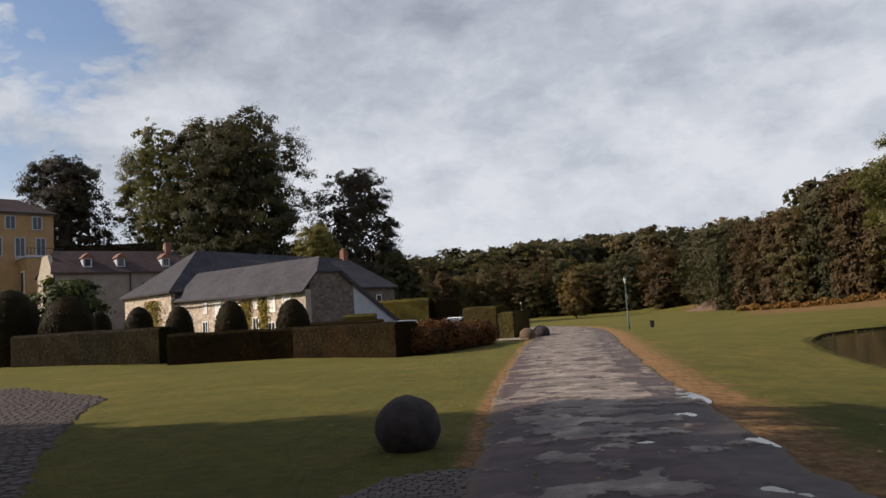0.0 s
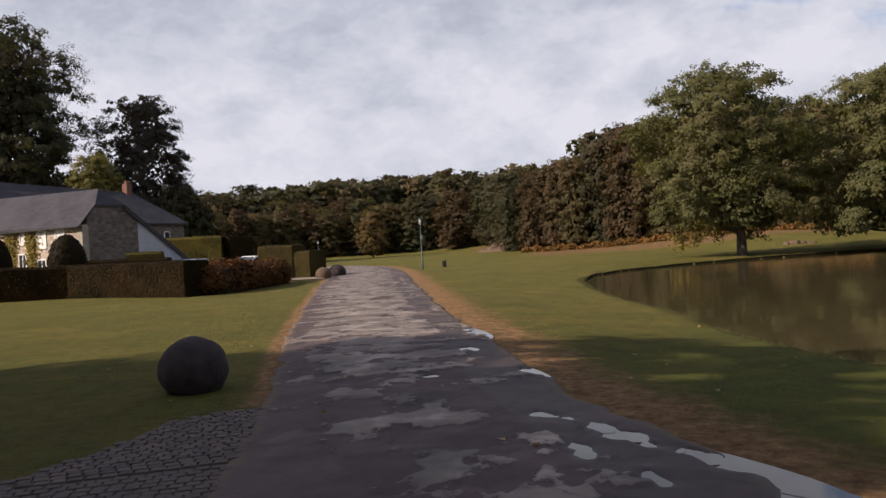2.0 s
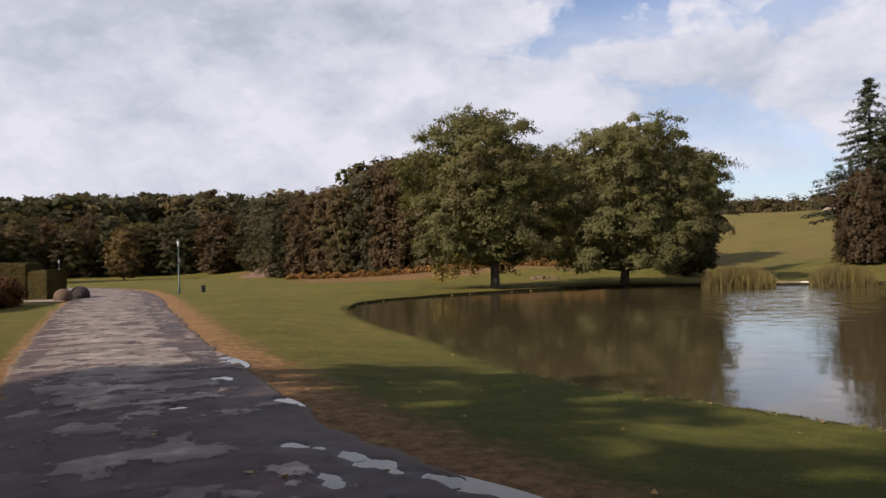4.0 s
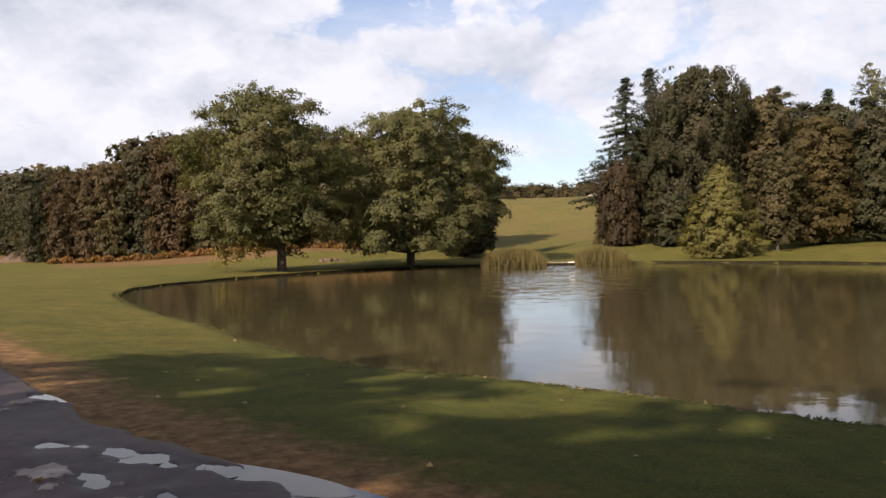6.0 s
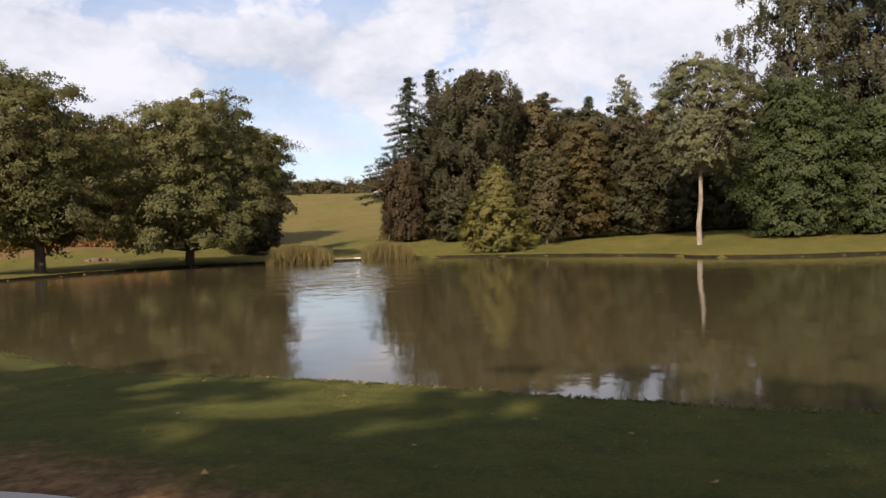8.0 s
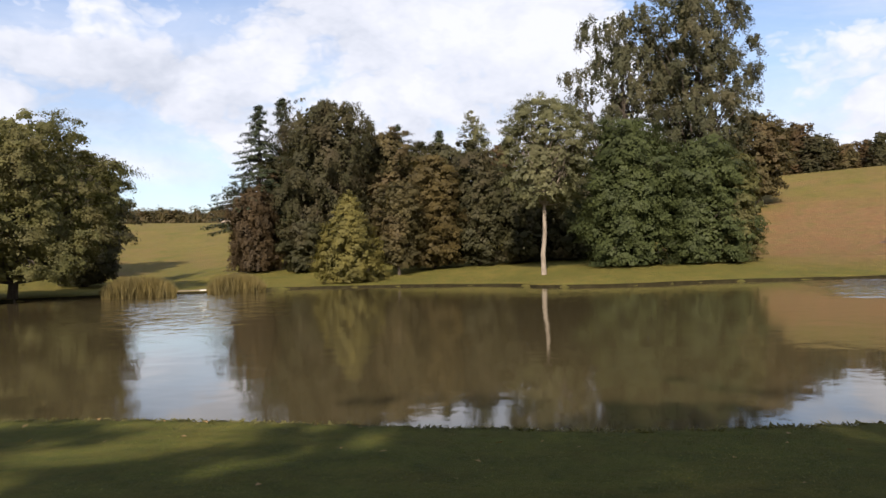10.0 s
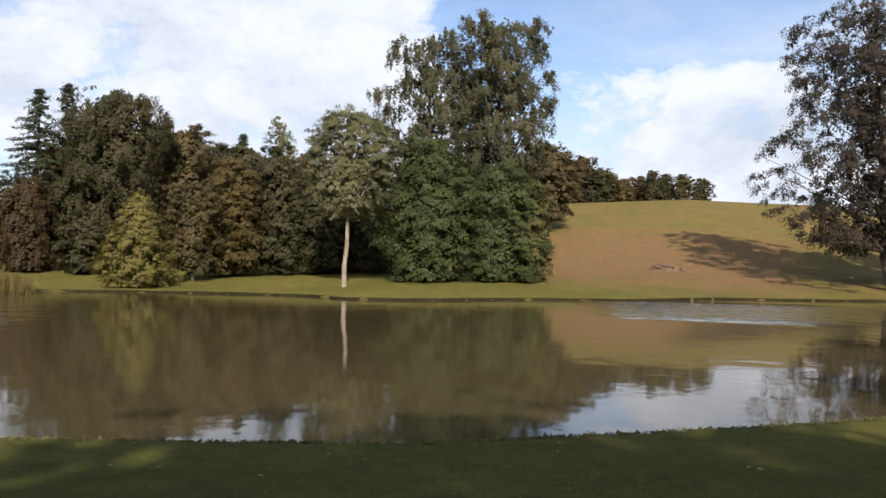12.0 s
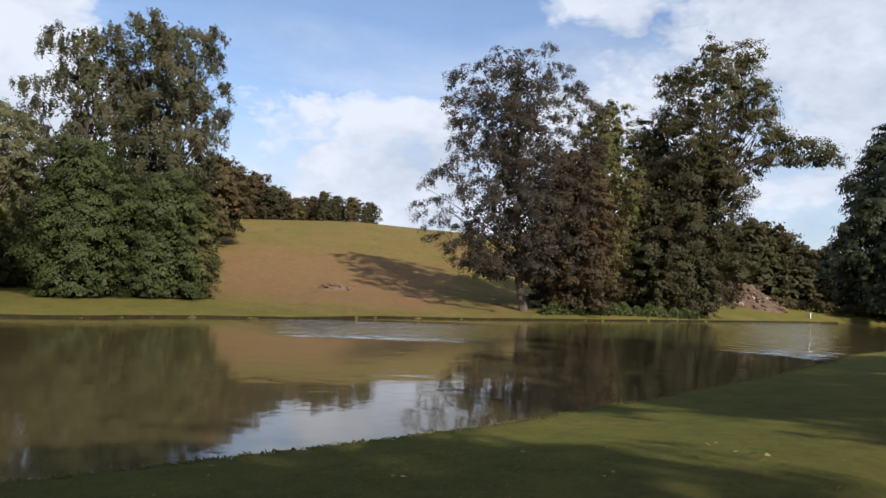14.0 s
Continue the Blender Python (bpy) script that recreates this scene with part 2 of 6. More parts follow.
def road_material():
    k = Mat("asphalt", 0.85, spec=0.18)
    grit = k.noise(70, 4, 0.7)
    top = k.ramp(k.noise(1.3, 6, 0.65), (0.3, (0.15, 0.122, 0.108)), (0.52, (0.245, 0.205, 0.178)), (0.68, (0.44, 0.38, 0.325)))
    base = k.ramp(k.noise(2.0, 6, 0.65), (0.3, (0.064, 0.044, 0.044)), (0.7, (0.13, 0.092, 0.087)))
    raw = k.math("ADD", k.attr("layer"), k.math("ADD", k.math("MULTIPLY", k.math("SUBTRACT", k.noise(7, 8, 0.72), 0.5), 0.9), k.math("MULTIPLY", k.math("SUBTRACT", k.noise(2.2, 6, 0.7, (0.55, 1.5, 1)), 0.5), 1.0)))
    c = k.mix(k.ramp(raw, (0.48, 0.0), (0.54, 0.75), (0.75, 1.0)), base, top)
    # dark cracks and edge shadow painted along the broken rim of the top layer
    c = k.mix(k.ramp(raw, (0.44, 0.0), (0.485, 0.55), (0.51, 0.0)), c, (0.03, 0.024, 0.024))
    # cracked plates, each a little different in tone
    bend, push = k.node("ShaderNodeTexNoise"), k.node("ShaderNodeVectorMath")
    bend.inputs["Scale"].default_value, bend.inputs["Detail"].default_value = 3.0, 5.0
    k.t.links.new(k.coords(), bend.inputs["Vector"])
    push.operation = "MULTIPLY_ADD"
    k.t.links.new(bend.outputs["Color"], push.inputs[0])
    push.inputs[1].default_value = (0.45, 0.45, 0.0)
    k.t.links.new(k.coords("Object", (0.9, 1.5, 1.0)), push.inputs[2])
    gap, cell = k.node("ShaderNodeTexVoronoi"), k.node("ShaderNodeTexVoronoi")
    gap.feature = "DISTANCE_TO_EDGE"
    for v in (gap, cell):
        v.inputs["Scale"].default_value = 1.7
        k.t.links.new(push.outputs[0], v.inputs["Vector"])
    c = k.mix(1.0, c, k.ramp(cell.outputs["Color"], (0.1, (0.72, 0.72, 0.74)), (0.9, (1.18, 1.16, 1.14))), "MULTIPLY")
    crack = k.math("MULTIPLY", k.ramp(gap.outputs["Distance"], (0.0, 0.7), (0.04, 0.0)), k.ramp(k.noise(0.9, 5, 0.65), (0.46, 0.0), (0.64, 0.8)))
    c = k.mix(crack, c, (0.025, 0.022, 0.022))
    c = k.mix(k.math("MULTIPLY", grit, 0.4), c, (0.03, 0.03, 0.03))
    c = k.mix(k.ramp(k.math("ADD", k.attr("edge"), k.math("MULTIPLY", k.math("SUBTRACT", k.noise(2.5, 5), 0.5), 0.8)), (0.45, 0.0), (0.8, 0.8)), c, (0.12, 0.085, 0.055))
    wet = k.attr("wet")
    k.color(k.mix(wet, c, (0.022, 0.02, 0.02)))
    k.rough(k.ramp(wet, (0.0, 0.75), (1.0, 0.25)))
    return k.bump(k.math("SUBTRACT", grit, k.math("MULTIPLY", crack, 2.0)), 0.5, 0.008).m


def water_material(name, deep, ripple):
    k = Mat(name, 0.045, ior=1.33)
    k.color(k.mix(k.noise(0.08, 3), deep, tuple(v * 1.25 for v in deep)))
    small = k.noise(1.1, 4, 0.5, (1, 1, 1), 0.4)
    long = k.noise(0.28, 3, 0.5)
    # wind-ruffled patches: broad facets that catch the sky
    gust = k.attr("wind")
    chop = k.math("MULTIPLY", k.noise(0.85, 2, 0.5, (1, 1, 1), 0.6), k.math("MULTIPLY", k.math("MULTIPLY", gust, gust), 34.0))
    calm = k.math("MULTIPLY", small, k.math("ADD", 0.24, k.math("MULTIPLY", gust, 3.0)))
    k.bump(k.math("ADD", chop, k.math("ADD", calm, k.math("MULTIPLY", long, 0.35))), ripple, 0.06)
    return k.m


def sett_material():
    k = Mat("granite_setts", 0.8)
    fine = k.noise(30, 5, 0.6)
    c = k.ramp(k.math("ADD", k.math("MULTIPLY", k.own(), 0.35), k.math("MULTIPLY", k.noise(1.6, 5), 0.65)), (0.3, (0.056, 0.04, 0.034)), (0.6, (0.104, 0.074, 0.062)), (0.8, (0.155, 0.112, 0.094)))
    k.color(k.mix(k.math("MULTIPLY", fine, 0.5), c, (0.05, 0.042, 0.04)))
    return k.bump(fine, 0.5, 0.01).m


M = {
    "grass": grass_material(),
    "road": road_material(),
    "pond": water_material("pond_water", (0.055, 0.044, 0.021), 0.3),
    "puddle": water_material("puddle_water", (0.03, 0.028, 0.026), 0.02),
    "bark": plain("bark", (0.05, 0.04, 0.032), (0.1, 0.08, 0.06), 3, 0.9, 0.8, (2, 2, 0.4)),
    "pale_bark": plain("pale_bark", (0.17, 0.14, 0.105), (0.3, 0.255, 0.2), 2.5, 0.85, 0.5, (2, 2, 0.5)),
    "oak": foliage("oak_leaves", (0.076, 0.07045, 0.03321), (0.1778, 0.1472, 0.07096), (0.1838, 0.1121, 0.06793), 0.45),
    "wood": foliage("woodland_leaves", (0.05351, 0.04882, 0.02238), (0.1167, 0.09944, 0.04475), (0.1313, 0.08822, 0.04734), 0.36),
    "wood_dark": foliage("dark_leaves", (0.03678, 0.039, 0.01972), (0.08055, 0.07802, 0.03765), (0.08758, 0.06561, 0.03945), 0.36),
    "oak_green": foliage("green_oak_leaves", (0.0737, 0.0797, 0.03223), (0.1722, 0.1708, 0.07057), (0.1546, 0.1253, 0.06137), 0.45),
    "wood_brown": foliage("brown_leaves", (0.05114, 0.03751, 0.01965), (0.1066, 0.07505, 0.03794), (0.1194, 0.07034, 0.03387), 0.36),
    "copper_dark": foliage("coppery_leaves", (0.04189, 0.03165, 0.01776), (0.08826, 0.0633, 0.03392), (0.08976, 0.05934, 0.03069), 0.3),
    "ash": foliage("ash_leaves", (0.0391, 0.041, 0.018), (0.0935, 0.09184, 0.0378), (0.102, 0.082, 0.036), 0.3),
    "gold": foliage("golden_leaves", (0.1039, 0.1031, 0.03145), (0.2078, 0.1815, 0.0599), None, 0.35),
    "deep": foliage("deep_green_leaves", (0.03559, 0.04742, 0.0182), (0.08109, 0.1011, 0.0364), None, 0.28),
    "copper": foliage("copper_leaves", (0.05712, 0.04655, 0.0192), (0.1205, 0.09496, 0.036), None, 0.35),
    "rusty_maple": foliage("rusty_maple_leaves", (0.085, 0.06, 0.024), (0.19, 0.13, 0.052), (0.16, 0.125, 0.045), 0.35),
    "low_oak": foliage("yellowing_oak_leaves", (0.1451, 0.1197, 0.04043), (0.3023, 0.2394, 0.08085), (0.2418, 0.2079, 0.06352), 0.4),
    "lime": foliage("lime_leaves", (0.05794, 0.06568, 0.03079), (0.1913, 0.1945, 0.105), (0.1507, 0.1398, 0.07697), 0.3),
    "birch": foliage("airy_leaves", (0.04148, 0.04646, 0.02691), (0.1078, 0.112, 0.06458), (0.1161, 0.09955, 0.05382), 0.3),
    "beech": foliage("purple_leaves", (0.0223, 0.02097, 0.01714), (0.0656, 0.05569, 0.04284), (0.0656, 0.04717, 0.03213), 0.25),
    "needle": foliage("needles", (0.019, 0.028, 0.016), (0.062, 0.076, 0.039), None, 0.1),
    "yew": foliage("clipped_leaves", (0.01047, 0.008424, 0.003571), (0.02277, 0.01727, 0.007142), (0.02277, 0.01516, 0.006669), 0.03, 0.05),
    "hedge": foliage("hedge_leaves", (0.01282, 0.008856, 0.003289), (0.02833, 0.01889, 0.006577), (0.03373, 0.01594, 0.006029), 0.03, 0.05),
    "green_hedge": foliage("green_hedge_leaves", (0.06525, 0.0574, 0.0156), (0.1305, 0.1092, 0.03), (0.116, 0.084, 0.024), 0.06, 0.06),
    "olive_hedge": foliage("olive_hedge_leaves", (0.042, 0.034, 0.012), (0.08, 0.064, 0.022), (0.07, 0.05, 0.018), 0.05, 0.06),
    "rust": foliage("rusty_hedge_leaves", (0.0625, 0.0276, 0.011), (0.1313, 0.0575, 0.0209), (0.06875, 0.046, 0.0154), 0.08, 0.06),
    "reed": foliage("reed_blades", (0.103, 0.08925, 0.03528), (0.234, 0.187, 0.0798), None, 0.35),
    "ivy": foliage("creeper_leaves", (0.117, 0.1035, 0.02), (0.312, 0.23, 0.05), None, 0.25),
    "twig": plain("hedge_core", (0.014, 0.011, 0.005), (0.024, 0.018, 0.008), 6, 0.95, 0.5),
    "mortar": plain("mortar", (0.3, 0.26, 0.21), (0.4, 0.35, 0.28), 3, 0.95, 0.5),
    "white": plain("white_render", (0.38, 0.4, 0.45), (0.47, 0.49, 0.53), 1, 0.8, 0.2),
    "bright": plain("white_paint", (0.74, 0.72, 0.68), (0.82, 0.8, 0.76), 2, 0.6, 0.1),
    "ochre": plain("ochre_render", (0.33, 0.2, 0.09), (0.41, 0.255, 0.12), 0.7, 0.85, 0.2),
    "grey_wall": plain("grey_render", (0.2, 0.17, 0.155), (0.28, 0.245, 0.225), 0.8, 0.9, 0.3),
    "glass": plain("window_glass", (0.03, 0.035, 0.045), (0.05, 0.055, 0.065), 2, 0.08, 0.02),
    "brick": plain("chimney_brick", (0.15, 0.07, 0.05), (0.22, 0.11, 0.08), 5, 0.9, 0.5),
    "boulder": plain("old_stone", (0.021, 0.016, 0.016), (0.05, 0.037, 0.034), 5, 0.9, 0.9),
    "boulder_pale": plain("pale_stone", (0.2, 0.16, 0.12), (0.32, 0.26, 0.2), 5, 0.9, 0.9),
    "sett": sett_material(),
    "joint": plain("sandy_joints", (0.035, 0.03, 0.023), (0.06, 0.05, 0.037), 6, 0.95, 0.6),
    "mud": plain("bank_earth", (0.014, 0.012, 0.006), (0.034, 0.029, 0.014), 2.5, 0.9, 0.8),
    "rock_dark": plain("brown_earth", (0.085, 0.055, 0.034), (0.16, 0.105, 0.068), 0.9, 0.95, 0.9),
    "rubble_pink": plain("pinkish_rubble", (0.075, 0.048, 0.034), (0.15, 0.098, 0.07), 1.1, 0.95, 0.9),
    "rock": plain("earthy_rock", (0.17, 0.11, 0.065), (0.28, 0.19, 0.115), 0.8, 0.95, 0.9),
    "post": plain("green_paint", (0.03, 0.06, 0.05), (0.045, 0.08, 0.065), 4, 0.45, 0.1),
    "lantern": plain("lantern_glass", (0.32, 0.33, 0.33), (0.42, 0.43, 0.43), 4, 0.3, 0.05),
    "car_white": plain("white_car_paint", (0.78, 0.78, 0.78), (0.82, 0.82, 0.82), 0.5, 0.25, 0.01),
    "rubber": plain("rubber", (0.02, 0.02, 0.02), (0.03, 0.03, 0.03), 6, 0.8, 0.2),
    "red_glass": plain("red_lamp_glass", (0.4, 0.02, 0.02), (0.5, 0.03, 0.03), 6, 0.25, 0.02),
    "lawn": foliage("lawn_blades", (0.075, 0.1, 0.0168), (0.1875, 0.2063, 0.0432), (0.2125, 0.1875, 0.06), 0.3),
    "bracken": foliage("dry_bracken", (0.1275, 0.065, 0.022), (0.285, 0.156, 0.055), (0.165, 0.117, 0.033), 0.3),
    "litter": foliage("fallen_leaves", (0.16, 0.09, 0.03), (0.45, 0.32, 0.14), None, 0.2),
    "frond": foliage("waterside_plants", (0.062, 0.064, 0.022), (0.15, 0.142, 0.055), None, 0.3),
}

M["mud"].node_tree.nodes["Principled BSDF"].inputs["Specular IOR Level"].default_value = 0.05


# ---- helpers of the build ----
def polar(az, d):
    a = radians(az)
    return d * math.sin(a), d * math.cos(a)


def mesh_from(name, verts, faces, material, smooth=False):
    me = bpy.data.meshes.new(name)
    me.from_pydata(verts, [], faces)
    me.materials.append(material)
    if smooth:
        me.shade_smooth()
    me.update()
    return me


def quads_mesh(name, v, material):
    """A mesh of separate small leaves from an array of leaves, corners, places."""
    n, c = v.shape[:2]
    me = bpy.data.meshes.new(name)
    me.vertices.add(c * n)
    me.vertices.foreach_set("co", np.ascontiguousarray(v, np.float32).ravel())
    me.loops.add(c * n)
    me.loops.foreach_set("vertex_index", np.arange(c * n, dtype=np.int32))
    me.polygons.add(n)
    me.polygons.foreach_set("loop_start", np.arange(0, c * n, c, dtype=np.int32))
    me.materials.append(material)
    me.update(calc_edges=True)
    me.validate()
    return me


def part(name, bm, material, parent, label=""):
    """Links a bmesh or a mesh as one mesh object under a thing or a part."""
    if isinstance(bm, bpy.types.Mesh):
        me = bm
    else:
        me = bpy.data.meshes.new(name)
        bm.to_mesh(me)
        bm.free()
        me.materials.append(material)
    ob = new(name, me)
    ob.parent = parent
    if label:
        tagged(ob, label)
    return ob


def thing(name, label, category, m=None, group=""):
    ob = new(name)
    ob.empty_display_size = 0.3
    if m is not None:
        ob.matrix_basis = m
    return tagged(ob, label, category, group)


def box(bm, x0, x1, y0, y1, z0, z1, bevel=0.0):
    r = bmesh.ops.create_cube(bm, size=1)
    bmesh.ops.scale(bm, vec=(x1 - x0, y1 - y0, z1 - z0), verts=r["verts"])
    bmesh.ops.translate(bm, vec=((x0 + x1) / 2, (y0 + y1) / 2, (z0 + z1) / 2), verts=r["verts"])
    if bevel:
        edges = {e for v in r["verts"] for e in v.link_edges}
        bmesh.ops.bevel(bm, geom=list(edges), offset=bevel, segments=2, affect="EDGES", profile=0.6)
    return bm


def boxed(*args, bevel=0.0):
    return box(bmesh.new(), *args, bevel=bevel)


def prism(points, depth_vec):
    """A solid from a flat outline pushed along a vector."""
    bm = bmesh.new()
    a = [bm.verts.new(p) for p in points]
    b = [bm.verts.new(Vector(p) + Vector(depth_vec)) for p in points]
    n = len(a)
    bm.faces.new(a)
    bm.faces.new(b[::-1])
    for i in range(n):
        bm.faces.new((a[i], b[i], b[(i + 1) % n], a[(i + 1) % n]))
    bmesh.ops.recalc_face_normals(bm, faces=bm.faces)
    return bm


def tube_arrays(points, radii, sides=7):
    """Corners and faces of a tapered tube along points."""
    verts, faces = [], []
    pts = [Vector(p) for p in points]
    for i, p in enumerate(pts):
        way = (pts[min(i + 1, len(pts) - 1)] - pts[max(i - 1, 0)]).normalized()
        a = way.orthogonal().normalized() if abs(way.z) < 0.95 else Vector((1, 0, 0))
        a = (a - way * a.dot(way)).normalized()
        b = way.cross(a)
        for k in range(sides):
            w = 2 * math.pi * k / sides
            verts.append(tuple(p + (a * math.cos(w) + b * math.sin(w)) * radii[i]))
    for i in range(len(pts) - 1):
        for k in range(sides):
            q = (k + 1) % sides
            faces.append((i * sides + k, i * sides + q, (i + 1) * sides + q, (i + 1) * sides + k))
    faces.append(tuple(range((len(pts) - 1) * sides, len(pts) * sides)))
    return verts, faces


class Tubes:
    def __init__(self):
        self.v, self.f = [], []

    def add(self, points, radii, sides=7):
        v, f = tube_arrays(points, radii, sides)
        n = len(self.v)
        self.v += v
        self.f += [tuple(i + n for i in face) for face in f]

    def mesh(self, name, material):
        return mesh_from(name, self.v, self.f, material, True)


# ---- the lie of the land ----
LAND = np.array([
    # azimuth, then four pairs of distance and height
    (-180, 60, 0.0, 120, 2.0, 250, 12, 600, 20), (-60, 55, 0.0, 90, 3.0, 150, 14, 600, 40), (-25, 62, 0.3, 85, 1.5, 125, 9, 600, 40),
    (-10, 65, 0.1, 90, 0.4, 130, 3, 600, 36), (0, 100, -0.1, 140, -0.2, 190, 1.2, 600, 22), (12, 110, -0.1, 150, -0.2, 190, 1.2, 600, 24),
    (20, 100, -0.2, 125, 0.0, 190, 3.5, 600, 28), (30, 84, -0.1, 104, 0.8, 170, 8, 600, 28), (38, 66, -0.2, 92, 1.1, 170, 8, 600, 26)])
LAND_EAST = np.array([
    (46, 64, -0.25, 90, 0.6, 200, 10, 600, 22), (53, 66, -0.25, 95, 0.1, 230, 13.7, 600, 24), (60, 68, -0.1, 95, 1.3, 230, 13.8, 600, 24),
    (68, 65, 0.0, 85, 1.0, 190, 9, 600, 20), (82, 56, 0.25, 70, 0.8, 150, 12, 600, 16), (90, 60, 0.4, 72, 0.9, 150, 13.5, 600, 14),
    (97, 62, 0.4, 72, 0.9, 150, 14.3, 600, 13), (107, 70, 0.4, 78, 1.2, 150, 15.1, 600, 13), (116, 78, 0.6, 88, 1.6, 150, 13.8, 600, 13)])
LAND_SOUTH = np.array([
    (124, 92, 0.8, 104, 1.6, 170, 10, 600, 14), (135, 106, 1.2, 120, 1.5, 220, 2.0, 600, 18), (145, 125, 1.2, 150, 1.4, 260, 3, 600, 18),
    (180, 60, 0.0, 120, 2.0, 250, 12, 600, 20)])
PROFILE = np.concatenate([LAND, LAND_EAST, LAND_SOUTH])
WATER = -0.45
NEAR_SHORE = [(26.0, -35.0), (21.0, -25.4), (16.3, -16.7), (12.5, -9.3), (11.0, -6.0), (10.4, -4.4), (9.7, -2.1), (9.4, -1.2), (9.0, 0.3),
              (8.95, 1.6), (8.9, 3.3), (8.9, 5.1), (8.7, 7.4), (8.4, 9.0), (8.8, 12.0), (9.4, 14.2), (10.2, 16.6), (11.8, 23.2), (13.9, 29.5)]
FAR_SHORE = [(15.6, 33.3), (18.6, 37.6), (23.6, 40.6), (29.5, 42.5), (41.0, 43.0), (47.5, 40.0), (50.4, 34.8), (52.0, 32.6), (56.3, 30.5),
             (57.8, 21.6), (55.5, 11.0), (51.2, 6.9), (51.0, 1.3), (54.5, -4.5), (56.7, -14.0), (62.0, -21.0), (63.0, -33.5), (73.0, -71.0),
             (76.0, -95.0), (60.0, -112.0), (40.0, -80.0)]


def smooth_loop(points, steps=4):
    """A closed Catmull-Rom loop through the points."""
    p = np.array(points)
    n, out = len(p), []
    for i in range(n):
        a, b, c, d = p[i - 1], p[i], p[(i + 1) % n], p[(i + 2) % n]
        for s in np.arange(steps) / steps:
            out.append(0.5 * (2 * b + (c - a) * s + (2 * a - 5 * b + 4 * c - d) * s**2 + (3 * b - a - 3 * c + d) * s**3))
    return np.array(out)


POND = smooth_loop(NEAR_SHORE + FAR_SHORE)


def shore_distance(x, y):
    """Metres from the pond's edge, negative over the water."""
    px, py = np.ravel(x), np.ravel(y)
    best, inside = np.full(px.shape, 1e9), np.zeros(px.shape, bool)
    for (ax, ay), (bx, by) in zip(POND, np.roll(POND, -1, 0)):
        ex, ey = bx - ax, by - ay
        s = np.clip(((px - ax) * ex + (py - ay) * ey) / (ex * ex + ey * ey + 1e-9), 0, 1)
        best = np.minimum(best, np.hypot(px - ax - s * ex, py - ay - s * ey))
        if ay != by:
            inside ^= ((ay > py) != (by > py)) & (px < ex * (py - ay) / (by - ay) + ax)
    return np.where(inside, -best, best).reshape(np.shape(x))


def ground(x, y, sd=None):
    """Height of the ground, for numbers or arrays."""
    x, y = np.asarray(x, float), np.asarray(y, float)
    az, d = np.degrees(np.arctan2(x, y)), np.hypot(x, y)
    cols = [np.interp(az, PROFILE[:, 0], PROFILE[:, c]) for c in range(1, 9)]
    z = np.zeros_like(d)
    d0, z0 = np.full_like(d, 30.0), np.zeros_like(d)
    for k in range(4):
        d1, z1 = cols[2 * k], cols[2 * k + 1]
        s = np.clip((d - d0) / (d1 - d0), 0, 1)
        if k in (1, 2):
            s = s * s * (3 - 2 * s) * 0.6 + s * 0.4
        z = np.where(d > d0, z0 + (z1 - z0) * s, z)
        d0, z0 = d1, z1
    z = z + np.clip((d - 25) / 60, 0, 1) * (0.10 * np.sin(x * 0.11 + 1.3) * np.cos(y * 0.09) + 0.25 * np.clip((d - 90) / 60, 0, 1) * np.sin(x * 0.05) * np.cos(y * 0.043 + 1))
    if sd is None:
        sd = shore_distance(x, y)
    s = np.clip(sd / np.where(x < 30, 5.0, 8.0), 0, 1)
    s = s * s * (3 - 2 * s) * 0.6 + s * 0.4
    lip = -0.32 + 0.05 * np.clip((x - 25) / 8, 0, 1)
    bank = lip + (z - lip) * s
    bed = np.maximum(-0.32 + sd * 1.8, -1.5)
    return np.where(sd > 0, bank, bed)


def at(az, d):
    """A point on the ground at that azimuth and distance."""
    x, y = polar(az, d)
    return x, y, float(ground(np.array([x]), np.array([y]))[0])


# ---- ground, pond, road ----
ROAD_LEFT = [(-1.2, -14), (-0.9, 0), (-0.22, 6.2), (0.27, 9.45), (0.68, 14.3), (1.35, 20), (2.14, 26.1), (3.4, 36), (4.9, 46.2), (6.6, 58), (7.0, 67), (5.2, 75), (-2.0, 82)]
ROAD_RIGHT = [(3.2, -14), (3.2, 0), (3.32, 5.2), (3.5, 8.4), (4.15, 12.9), (4.7, 17.5), (5.6, 22.6), (7.4, 33), (9.6, 45), (11.3, 57), (11.6, 67), (9.2, 80), (-0.5, 88)]


def along(points, n):
    p = np.array(points, float)
    out = []
    for i in range(len(p) - 1):
        a, b, c, d = p[max(i - 1, 0)], p[i], p[i + 1], p[min(i + 2, len(p) - 1)]
        for s in np.arange(n) / n:
            out.append(0.5 * (2 * b + (c - a) * s + (2 * a - 5 * b + 4 * c - d) * s**2 + (3 * b - a - 3 * c + d) * s**3))
    return np.array(out + [p[-1]])


EDGE_L, EDGE_R = along(ROAD_LEFT, 8), along(ROAD_RIGHT, 8)


def near_line(x, y, line):
    best = np.full(np.shape(x), 1e9)
    for (ax, ay), (bx, by) in zip(line[:-1], line[1:]):
        ex, ey = bx - ax, by - ay
        s = np.clip(((x - ax) * ex + (y - ay) * ey) / (ex * ex + ey * ey + 1e-9), 0, 1)
        best = np.minimum(best, np.hypot(x - ax - s * ex, y - ay - s * ey))
    return best


